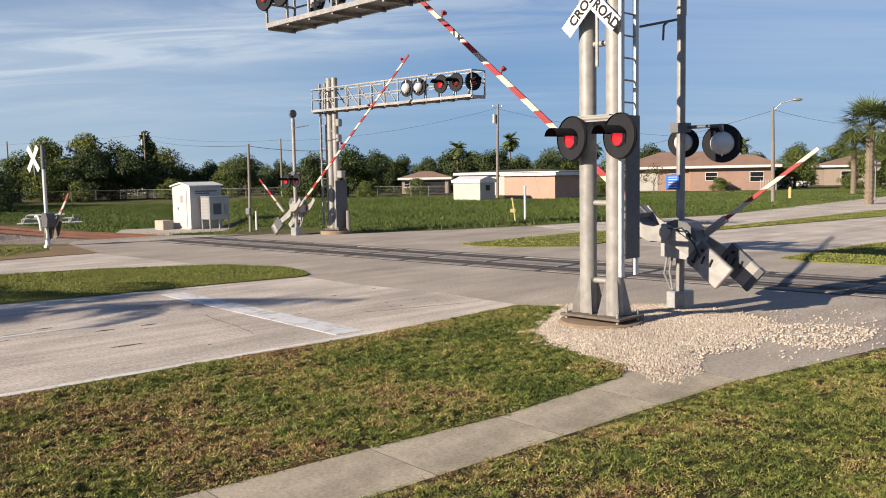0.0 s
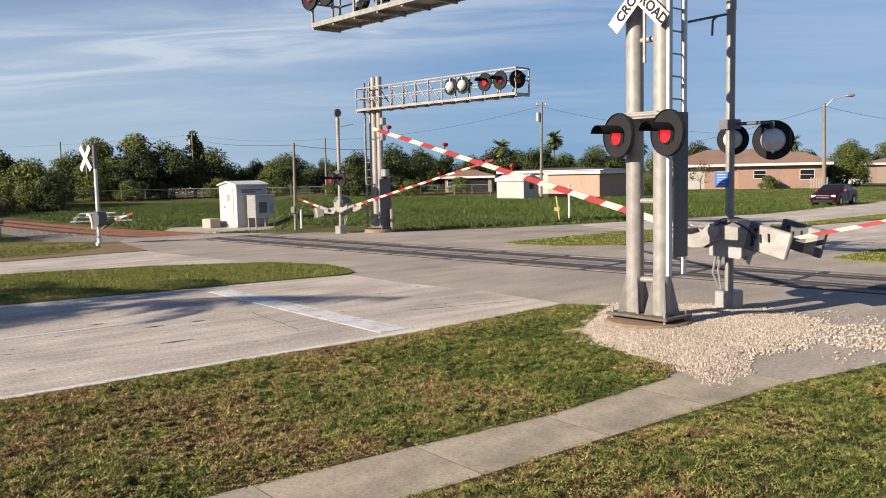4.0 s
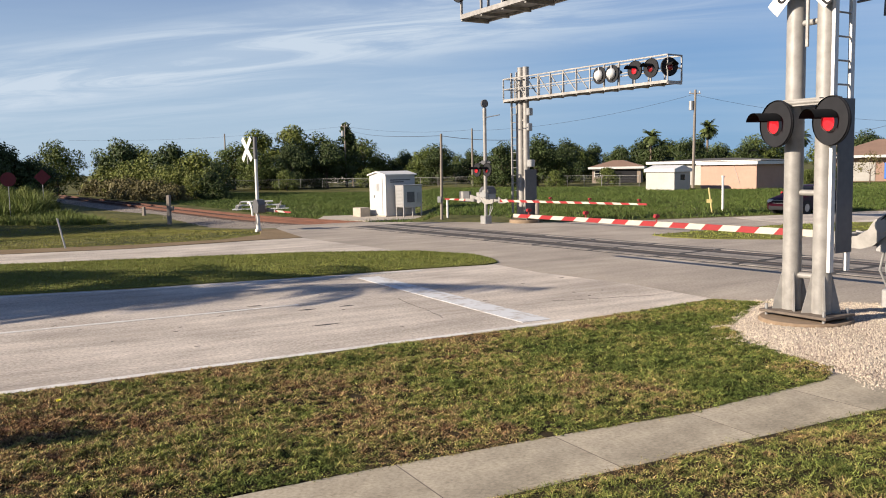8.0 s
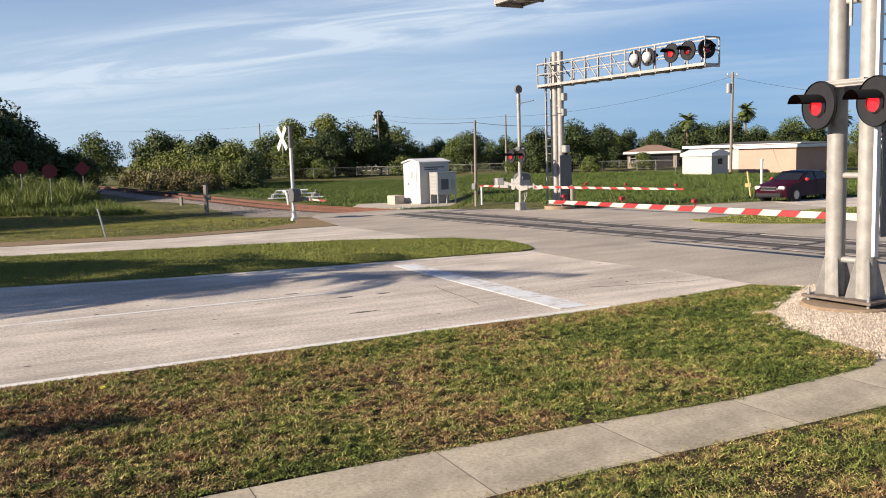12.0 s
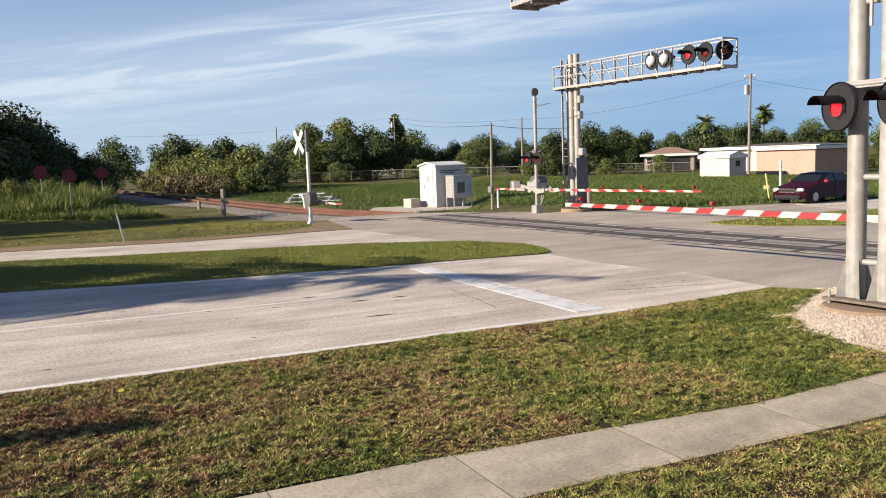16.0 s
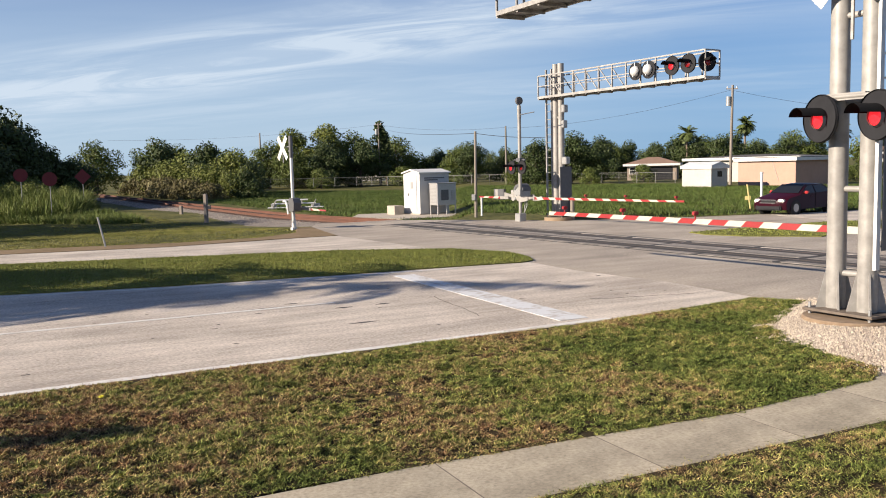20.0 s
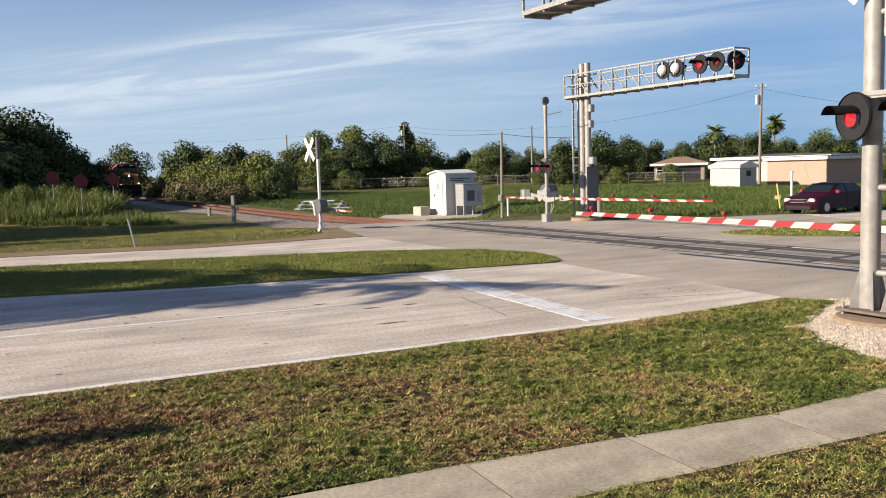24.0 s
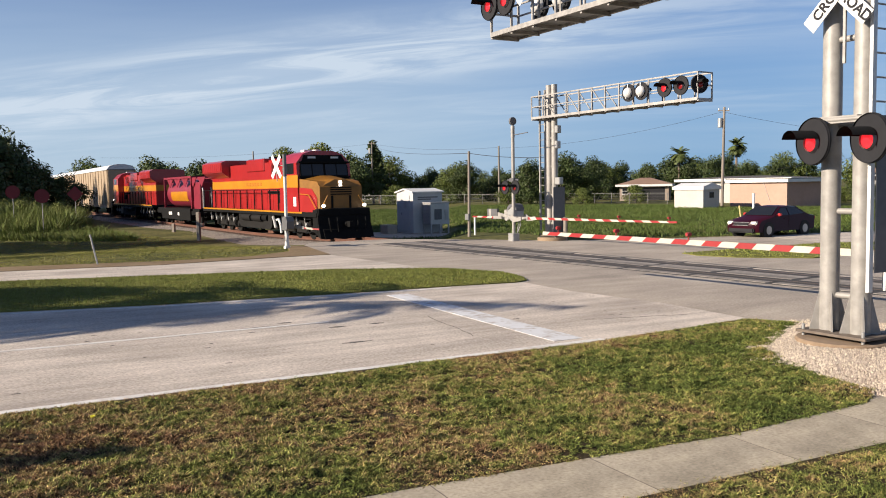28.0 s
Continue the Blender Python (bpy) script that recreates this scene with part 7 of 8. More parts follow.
# ---- train ----
def wheelset(parent, x, r=0.53):
    bm = B()
    for s_ in (-1, 1):
        rod(bm, (x, s_ * 0.68, r), (x, s_ * 0.81, r), r, 28)
        rod(bm, (x, s_ * 0.66, r), (x, s_ * 0.68, r), r + 0.03, 28)
    rod(bm, (x, -0.7, r), (x, 0.7, r), 0.09, 10)
    return part("wheelset", bm, M["loco_grey"], parent)


def truck(parent, xc, axles, wb, z=0.53, name="truck"):
    bm = B()
    for s_ in (-1, 1):
        n = axles
        L = wb * (n - 1) / 2
        prism(bm, [(xc - L - 0.55, 0.35), (xc + L + 0.55, 0.35), (xc + L + 0.6, 0.75), (xc + L * 0.5, 0.98), (xc - L * 0.5, 0.98), (xc - L - 0.6, 0.75)], s_ * 0.98 - 0.06, s_ * 0.98 + 0.06)
        for i in range(n):
            xx = xc - L + i * wb
            box(bm, xx - 0.18, xx + 0.18, s_ * 1.04 - 0.09, s_ * 1.04 + 0.09, 0.36, 0.72)
            for q in (-0.42, 0.42):
                rod(bm, (xx + q, s_ * 1.08, 0.72), (xx + q, s_ * 1.08, 1.0), 0.085, 10)
            rod(bm, (xx, s_ * 1.12, 0.53), (xx, s_ * 1.17, 0.53), 0.12, 12)
    box(bm, xc - 0.5, xc + 0.5, -0.9, 0.9, 0.75, 1.08)
    t = part(name, bm, M["loco_grey"], parent, "dusty three-axle truck" if axles == 3 else "two-axle truck", smooth=False)
    for i in range(axles):
        wheelset(t, xc - wb * (axles - 1) / 2 + i * wb)
    return t


def locomotive(name, label):
    """Local x forward from the coupler face at 0; the body lies behind it. The top of the rails is z = 0."""
    t = thing(name, label, "locomotive", None, "train")
    bm = B(); box(bm, -21.6, -0.5, -1.5, 1.5, 1.22, 1.46); bev(bm, 0.02); box(bm, -21.2, -0.9, -0.45, 0.45, 0.9, 1.25)
    part("frame", bm, M["loco_black"], t, "black underframe", smooth=False)
    for s_ in (-1, 1):
        bm = B(); box(bm, -21.4, -2.4, s_ * 1.5 - 0.012, s_ * 1.5 + 0.012, 1.39, 1.48)
        part("sill_stripe", bm, M["loco_yellow"], t, "yellow sill stripe", smooth=False)
    bm = B()
    prism(bm, [(-0.1, 0.16), (-0.02, 0.2), (-0.35, 0.9), (-0.4, 1.46), (-1.0, 1.46), (-1.0, 0.5)], -1.45, 1.45)
    prism(bm, [(0.05, 0.14), (-0.15, 0.6), (-0.45, 0.75), (-0.5, 0.14)], -1.25, 1.25)
    rod(bm, (0.45, 0, 0.88), (-0.3, 0, 0.88), 0.12, 10); box(bm, 0.25, 0.55, -0.14, 0.14, 0.74, 1.02)
    part("pilot", bm, M["loco_black"], t, "black snow plough pilot", smooth=False)
    bm = B(); box(bm, -0.80, -0.36, -1.42, 1.42, 1.30, 1.66); bev(bm, 0.03)
    part("anticlimber", bm, M["loco_black"], t, "black ribbed anticlimber beam", smooth=False)
    for q in (-1.0, -0.55, 0.55, 1.0):
        bm = B(); path_rod(bm, [(-0.05, q, 1.2), (0.05, q, 0.9), (0.0, q * 0.9, 0.5)], 0.035, 6)
        part("air_hose", bm, M["loco_black"], t)
    # nose: yellow, with sloped top and cheeks
    bm = B()
    pr = [(-0.75, 1.46), (-0.75, 2.75), (-1.1, 3.02), (-2.75, 3.18), (-2.75, 1.46)]
    v = prism(bm, pr, -1.45, 1.45)
    for q in v:
        if q.co.x > -1.2:
            q.co.y *= 0.80
    bev(bm, 0.05, 2)
    nose = part("nose", bm, M["loco_nose"], t, "yellow short hood nose darkened as in shade")
    bm = B(); box(bm, -0.76, -0.735, -0.42, 0.42, 1.62, 2.26); bev(bm, 0.01)
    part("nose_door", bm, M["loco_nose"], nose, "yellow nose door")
    for s_ in (-1, 1):
        bm = B(); box(bm, -1.05, -0.44, s_ * 0.86, s_ * 1.46, 0.45, 1.60); bev(bm, 0.02)
        part("step_well", bm, M["loco_black"], t, "black front step well", smooth=False)
    bm = B()
    a_ = [bm.verts.new(p) for p in ((-0.80, -1.12, 2.72), (-0.80, 1.12, 2.72), (-0.86, 0.30, 3.12), (-0.86, -0.30, 3.12))]
    b_ = [bm.verts.new(p) for p in ((-2.75, -1.44, 3.14), (-2.75, 1.44, 3.14), (-2.75, 0.30, 3.36), (-2.75, -0.30, 3.36))]
    bm.faces.new(a_); bm.faces.new(b_[::-1])
    for i in range(4):
        bm.faces.new((a_[i], b_[i], b_[(i + 1) % 4], a_[(i + 1) % 4]))
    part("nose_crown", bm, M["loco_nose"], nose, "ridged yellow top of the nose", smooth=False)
    for q in (-0.5, 0.5):
        bm = B(); box(bm, -0.75, -0.725, q - 0.055, q + 0.055, 1.5, 2.3)
        part("nose_stripe", bm, M["loco_black"], nose, smooth=False)
    for z in (2.34, 2.46, 2.58, 2.68):
        bm = B(); box(bm, -0.77, -0.725, -0.58, 0.58, z, z + 0.055)
        part("nose_band", bm, M["loco_black"], nose, smooth=False)
    for z in (2.80, 2.98):
        bm = B(); rod(bm, (-1.05, 0, z), (-0.79, 0, z), 0.085, 14)
        part("headlight", bm, M["headlight"], nose, "lit headlight")
    for s_ in (-1, 1):
        bm = B(); rod(bm, (-0.45, s_ * 1.12, 1.80), (-0.32, s_ * 1.12, 1.80), 0.075, 14)
        part("ditch_light", bm, M["headlight"], t, "lit ditch light")
    # cab
    bm = B()
    cs = [(-1.52, 1.46), (1.52, 1.46), (1.52, 4.02), (1.12, 4.50), (0.6, 4.66), (-0.6, 4.66), (-1.12, 4.50), (-1.52, 4.02)]
    f = [bm.verts.new((-2.75 - max(0, z - 3.1) * 0.22, y, z)) for y, z in cs]
    k = [bm.verts.new((-5.55, y, z)) for y, z in cs]
    bm.faces.new(f); bm.faces.new(k[::-1])
    for i in range(8):
        bm.faces.new((f[i], k[i], k[(i + 1) % 8], f[(i + 1) % 8]))
    bev(bm, 0.03)
    cabp = part("cab", bm, M["loco_red"], t, "red driving cab")
    bm = B()
    w = [bm.verts.new((-2.742 - (z - 3.1) * 0.22 + 0.012, y, z)) for y, z in ((-1.36, 3.20), (1.36, 3.20), (1.36, 3.84), (1.08, 4.44), (-1.08, 4.44), (-1.36, 3.84))]
    w2 = [bm.verts.new((q.co.x - 0.03, q.co.y, q.co.z)) for q in w]
    bm.faces.new(w); bm.faces.new(w2[::-1])
    for i in range(6):
        bm.faces.new((w[i], w2[i], w2[(i + 1) % 6], w[(i + 1) % 6]))
    part("windscreen_surround", bm, M["loco_black"], cabp, "black windscreen surround", smooth=False)
    for s_ in (-1, 1):
        bm = B()
        prism(bm, [(-2.75, 1.47), (-0.98, 1.47), (-1.0, 2.2), (-1.5, 2.66), (-2.75, 2.74)], -0.012, 0.012)
        for q in bm.verts:
            q.co.y += s_ * (1.46 - max(0, q.co.x + 2.75) / 2.0 * 0.29)
        part("nose_cheek", bm, M["loco_red"], nose, "red lower cheek of the nose", smooth=False)
    for y0, y1 in ((-1.30, -0.72), (-0.66, -0.06), (0.06, 0.66), (0.72, 1.30)):
        bm = B()
        w = [bm.verts.new((-2.735 - (z - 3.1) * 0.22 + 0.012, y, z)) for y, z in ((y0, 3.36), (y1, 3.36), (y1, 3.98), (y0, 3.98))]
        w2 = [bm.verts.new((q.co.x - 0.03, q.co.y, q.co.z)) for q in w]
        bm.faces.new(w); bm.faces.new(w2[::-1])
        for i in range(4):
            bm.faces.new((w[i], w2[i], w2[(i + 1) % 4], w[(i + 1) % 4]))
        part("windscreen", bm, M["glass"], cabp, "dark windscreen", smooth=False)
    bm = B(); box(bm, -2.97, -2.72, -1.45, 1.45, 3.24, 3.32); box(bm, -3.02, -2.78, -1.45, 1.45, 4.02, 4.10)
    part("windscreen_surround", bm, M["loco_black"], cabp, smooth=False)
    for y0 in (-0.95, 0.35):
        bm = B(); box(bm, -3.06, -2.98, y0, y0 + 0.6, 4.2, 4.42)
        nb = part("number_board", bm, M["loco_black"], cabp, "black number board", smooth=False)
        bm = B(); box(bm, -2.985, -2.972, y0 + 0.08, y0 + 0.52, 4.26, 4.36)
        part("text_bar", bm, M["white"], nb, smooth=False)
    for s_ in (-1, 1):
        bm = B(); box(bm, -4.75, -3.35, s_ * 1.52 - 0.012, s_ * 1.52 + 0.012, 3.46, 4.02); bev(bm, 0.005)
        sw = part("side_window", bm, M["glass"], cabp, "dark sliding side window", smooth=False)
        bm = B(); box(bm, -4.08, -4.02, s_ * 1.52 - 0.02, s_ * 1.52 + 0.02, 3.44, 3.74)
        part("window_bar", bm, M["loco_black"], sw, smooth=False)
        bm = B(); box(bm, -5.5, -2.8, s_ * 1.52 - 0.008, s_ * 1.52 + 0.008, 2.74, 3.40)
        part("yellow_band", bm, M["loco_yellow"], cabp, "yellow livery band", smooth=False)
        bm = B(); box(bm, -3.5, -3.1, s_ * 1.52 - 0.011, s_ * 1.52 + 0.011, 1.75, 2.25)
        part("logo_plate", bm, M["white"], cabp, "plain white marking", smooth=False)
    bm = B(); rod(bm, (-3.9, 0, 4.66), (-3.9, 0, 4.76), 0.2, 12); box(bm, -4.9, -4.4, -0.5, 0.5, 4.66, 4.78)
    part("roof_fitting", bm, M["white"], cabp, "pale roof aerial box")
    # long hood in three livery bands
    for z0, z1, mt_, w in ((1.46, 2.72, "loco_red", 0.95), (2.72, 3.24, "loco_yellow", 0.955), (3.24, 4.25, "loco_red", 0.95)):
        bm = B(); box(bm, -20.9, -5.55, -w, w, z0, z1)
        part("hood_band", bm, M[mt_], t, {"loco_red": "red long hood", "loco_yellow": "yellow band of the long hood"}[mt_], smooth=False)
    bm = B(); prism(bm, [(-5.56, 4.2), (-5.56, 4.42), (-9.5, 4.38), (-13.5, 4.42), (-13.6, 4.2)], -0.72, 0.72)
    part("hood_roof", bm, M["loco_red"], t, smooth=False)
    for s_ in (-1, 1):
        for i in range(11):
            x = -6.2 - i * 1.02
            bm = B(); box(bm, x - 0.9, x, s_ * 0.95 - 0.022, s_ * 0.95 + 0.022, 1.52, 2.66); bev(bm, 0.008)
            part("hood_door", bm, M["loco_red"], t, smooth=False)
        bm = B()
        for i in range(9):
            box(bm, -8.4, -6.4, s_ * 0.96 - 0.03, s_ * 0.96 + 0.02, 3.56 + i * 0.07, 3.59 + i * 0.07)
        part("louvre", bm, M["loco_black"], t, "dark louvred intake", smooth=False)
        bm = B()
        for i in range(6):
            box(bm, -13.2 + i * 0.52, -12.85 + i * 0.52, s_ * 0.955 - 0.012, s_ * 0.955 + 0.012, 2.88, 3.08)
        part("marking_bar", bm, M["loco_marking"], t, "faded plain lettering bars", smooth=False)
    # dynamic brake box and flared radiator
    bm = B(); box(bm, -12.9, -9.6, -1.02, 1.02, 3.75, 4.5); bev(bm, 0.05)
    part("brake_housing", bm, M["loco_red"], t, "red dynamic brake housing")
    bm = B()
    cs = [(-0.95, 3.45), (0.95, 3.45), (1.52, 3.85), (1.52, 4.48), (1.2, 4.62), (-1.2, 4.62), (-1.52, 4.48), (-1.52, 3.85)]
    f = [bm.verts.new((-16.6, y, z)) for y, z in cs]; k = [bm.verts.new((-21.3, y, z)) for y, z in cs]
    bm.faces.new(f); bm.faces.new(k[::-1])
    for i in range(8):
        bm.faces.new((f[i], k[i], k[(i + 1) % 8], f[(i + 1) % 8]))
    part("radiator", bm, M["loco_red"], t, "flared red radiator housing", smooth=False)
    bm = B(); box(bm, -14.6, -14.0, -0.3, 0.3, 4.3, 4.6); bev(bm, 0.02)
    part("exhaust", bm, M["loco_black"], t)
    for s_ in (-1, 1):
        bm = B(); box(bm, -21.1, -16.8, s_ * 1.535 - 0.02, s_ * 1.535 + 0.012, 3.92, 4.40)
        gr = part("radiator_grille", bm, M["loco_red"], t, "red radiator screen", smooth=False)
        for i in range(9):
            bm = B(); box(bm, -20.9 + i * 0.46, -20.86 + i * 0.46, s_ * 1.55 - 0.012, s_ * 1.55 + 0.006, 3.94, 4.38)
            part("grille_bar", bm, M["maroon"], gr, smooth=False)
        for i in range(4):
            x = -17.2 - i * 0.95
            bm = B(); box(bm, x - 0.82, x, s_ * 0.955 - 0.022, s_ * 0.955 + 0.022, 1.52, 2.66); bev(bm, 0.008)
            part("hood_door", bm, M["loco_red"], t, smooth=False)
        bm = B(); box(bm, -8.9, -6.0, s_ * 1.02 - 0.04, s_ * 1.02 + 0.05, 2.42, 2.58); box(bm, -7.2, -6.1, s_ * 1.02 - 0.04, s_ * 1.02 + 0.06, 1.9, 2.4)
        part("air_duct", bm, M["loco_black"], t, "dark duct along the hood", smooth=False)
        bm = B(); box(bm, -7.3, -6.5, s_ * 0.97 - 0.02, s_ * 0.97 + 0.02, 3.45, 4.0)
        part("intake_hatch", bm, M["maroon"], t, "dark intake hatch", smooth=False)
    bm = B(); box(bm, -10.2, -9.7, -0.5, 0.5, 4.4, 4.62); bev(bm, 0.03); rod(bm, (-8.6, 0.3, 4.4), (-8.6, 0.3, 4.6), 0.12, 12)
    part("roof_stack", bm, M["loco_black"], t, "sooty roof stack")
    for s_ in (-1, 1):
        for xa in (-12.6, -10.6):
            bm = B(); rod(bm, (xa, s_ * 1.40, 1.0), (xa + 1.7, s_ * 1.40, 1.0), 0.2, 14)
            part("air_tank", bm, M["loco_grey"], t, "short dusty air tank")
        for xa in (-20.6, -19.4, -18.2, -16.6, -15.4, -6.2, -5.2, -4.0, -2.8):
            bm = B(); bar(bm, (xa, s_ * 1.2, 1.18), (xa + 0.18, s_ * 1.22, 0.62), 0.06, 0.05)
            part("brake_rod", bm, M["galv"], t, "pale worn brake rod", smooth=False)
            bm = B(); rod(bm, (xa + 0.3, s_ * 1.14, 0.8), (xa + 0.3, s_ * 1.26, 0.8), 0.11, 10)
            part("brake_cylinder", bm, M["grey"], t)
    # tank, steps, trucks
    bm = B(); prism(bm, [(-13.6, 1.2), (-13.6, 0.62), (-13.3, 0.38), (-7.7, 0.38), (-7.4, 0.62), (-7.4, 1.2)], -1.38, 1.38); bev(bm, 0.04)
    part("fuel_tank", bm, M["loco_grey"], t, "dusty dark fuel tank")
    for s_ in (-1, 1):
        bm = B(); rod(bm, (-13.0, s_ * 1.32, 1.02), (-8.1, s_ * 1.32, 1.02), 0.19, 16)
        part("air_reservoir", bm, M["loco_black"], t, "long black air reservoir")
        bm = B()
        path_rod(bm, [(-7.2, s_ * 1.36, 1.1), (-6.9, s_ * 1.4, 0.9), (-6.6, s_ * 1.42, 0.5)], 0.1, 8)
        part("sand_pipe", bm, M["galv"], t, "pale brake rigging cover")
        for xs in (-1.5, -21.0):
            for i in range(3):
                bm = B(); box(bm, xs - 0.35, xs + 0.35, s_ * 1.28, s_ * 1.52, 0.42 + i * 0.34, 0.46 + i * 0.34)
                part("step", bm, M["loco_black"], t, smooth=False)
        # handrails
        bm = B()
        path_rod(bm, [(-5.7, s_ * 1.47, 2.65), (-21.4, s_ * 1.47, 2.65)], 0.022, 6)
        part("handrail", bm, M["loco_black"], t)
        for i in range(12):
            bm = B(); rod(bm, (-6.0 - i * 1.38, s_ * 1.47, 1.46), (-6.0 - i * 1.38, s_ * 1.47, 2.66), 0.034, 6)
            part("stanchion", bm, M["loco_black"], t)
        bm = B()
        path_rod(bm, [(-2.65, s_ * 1.49, 2.4), (-1.6, s_ * 1.42, 2.35), (-0.9, s_ * 1.3, 1.6), (-0.62, s_ * 1.25, 0.75)], 0.024, 6)
        path_rod(bm, [(-0.5, s_ * 0.85, 2.3), (-0.48, s_ * 1.2, 1.7), (-0.45, s_ * 1.35, 0.7)], 0.024, 6)
        part("front_handrail", bm, M["loco_yellow"], t, "pale yellow step handrail")
    truck(t, -4.6, 3, 1.95)
    truck(t, -17.2, 3, 1.95)
    return t


def tender(name):
    t = thing(name, "maroon and yellow gas tank container on a well car", "fuel tender", None, "train")
    L = 14.6
    bm = B()
    box(bm, -L + 0.4, -0.4, -1.35, 1.35, 0.85, 1.15); box(bm, -L + 2.6, -2.6, -1.45, 1.45, 0.42, 1.3)
    box(bm, -2.4, -0.5, -1.3, 1.3, 1.1, 1.3); box(bm, -L + 0.5, -L + 2.4, -1.3, 1.3, 1.1, 1.3)
    part("well_frame", bm, M["loco_black"], t, "black well-car frame", smooth=False)
    for s_ in (-1, 1):
        for xx in (-6.5, -8.9, -9.5):
            bm = B(); box(bm, xx, xx + 0.5, s_ * 1.45 - 0.012, s_ * 1.45 + 0.012, 0.75, 1.0)
            part("marking_bar", bm, M["white"], t, "plain white marking bar", smooth=False)
    bm = B(); rod(bm, (-L + 3.3, 0, 2.45), (-3.3, 0, 2.45), 1.12, 36)
    part("tank", bm, M["maroon"], t, "round maroon tank")
    bm = B(); rod(bm, (-L + 4.6, 0, 2.42), (-4.6, 0, 2.42), 1.128, 36)
    bmesh.ops.delete(bm, geom=[q for q in bm.verts if not (1.7 < q.co.z < 2.75)], context="VERTS")
    part("yellow_band", bm, M["loco_yellow"], t, "yellow band round the tank")
    for xx in (-L + 2.9, -2.9):
        for s_ in (-1, 1):
            bm = B(); bar(bm, (xx, s_ * 1.18, 1.15), (xx, s_ * 1.18, 3.75), 0.16, 0.16)
            part("corner_post", bm, M["maroon"], t, smooth=False)
        for z_ in (3.7, 1.3):
            bm = B(); bar(bm, (xx, -1.25, z_), (xx, 1.25, z_), 0.16, 0.16)
            part("end_frame", bm, M["maroon"], t, smooth=False)
    for s_ in (-1, 1):
        bm = B(); bar(bm, (-L + 2.9, s_ * 1.18, 3.7), (-2.9, s_ * 1.18, 3.7), 0.16, 0.16)
        part("top_rail", bm, M["maroon"], t, smooth=False)
        for i in range(5):
            xx = -L + 3.6 + i * 2.45
            bm = B(); prism(bm, [(xx, 3.66), (xx + 2.2, 3.66), (xx + 1.1, 2.95)], s_ * 1.16 - 0.02, s_ * 1.16 + 0.02)
            part("gusset", bm, M["maroon"], t, smooth=False)
    bm = B(); box(bm, -2.7, -0.9, -1.1, 1.1, 1.3, 3.3); bev(bm, 0.03)
    part("valve_cabinet", bm, M["maroon"], t, "maroon valve cabinet with pipes")
    bm = B()
    for q in (-0.9, -0.3, 0.3, 0.9):
        path_rod(bm, [(-0.8, q, 1.4), (-0.75, q, 2.6), (-1.0, q, 3.0)], 0.05, 8)
    part("pipework", bm, M["steel_case"], t)
    truck(t, -2.3, 2, 1.78); truck(t, -L + 2.3, 2, 1.78)
    return t


def autorack(name):
    t = thing(name, "tall tan enclosed car-carrier wagon with white roof", "freight wagon", None, "train")
    L = 27.4
    bm = B(); box(bm, -L + 0.4, -0.4, -1.5, 1.5, 0.95, 1.25)
    part("underframe", bm, M["rack_tan"], t, smooth=False)
    bm = B(); box(bm, -L + 0.5, -0.5, -1.46, 1.46, 1.25, 5.2)
    part("body", bm, M["rack_tan"], t, smooth=False)
    bm = B(); prism(bm, [(-L + 0.4, 5.15), (-0.4, 5.15), (-0.4, 5.2), (-L + 0.4, 5.2)], -1.55, 1.55)
    cs = [(-1.55, 5.15), (1.55, 5.15), (1.2, 5.6), (0.4, 5.78), (-0.4, 5.78), (-1.2, 5.6)]
    f = [bm.verts.new((-0.4, y, z)) for y, z in cs]; k = [bm.verts.new((-L + 0.4, y, z)) for y, z in cs]
    bm.faces.new(f); bm.faces.new(k[::-1])
    for i in range(6):
        bm.faces.new((f[i], k[i], k[(i + 1) % 6], f[(i + 1) % 6]))
    part("roof", bm, M["rack_white"], t, "white corrugated roof", smooth=False)
    bm = B(); box(bm, -0.06, 0.06, -0.03, 0.03, 1.25, 5.2)
    pm = mesh_of("rib", bm, M["rack_tan"])
    for s_ in (-1, 1):
        for i in range(14):
            o = new("rib", pm); o.parent = t; o.matrix_basis = pose(-0.7 - i * 2.0, s_ * 1.49, 0)
    bm = B(); box(bm, -0.5, -0.42, -1.4, 1.4, 1.3, 5.1)
    part("end_door", bm, M["rack_tan"], t, "folded end door", smooth=False)
    truck(t, -3.0, 2, 1.78); truck(t, -L + 3.0, 2, 1.78)
    return t


loco = locomotive("locomotive", "red and yellow diesel locomotive with lit headlights")
tend = tender("gas_tender")
loco2 = copy_thing(loco, pose(0, 0, 0))
loco2["label"] = "red and yellow diesel locomotive coupled backwards"
rack = autorack("autorack_wagon")
rack2 = copy_thing(rack, pose(0, 0, 0))
rack3 = copy_thing(rack, pose(0, 0, 0))
TRAIN = ((loco, 0.0, False), (tend, 22.9, False), (loco2, 60.1, True), (rack, 60.7, False), (rack2, 88.5, False), (rack3, 116.3, False))


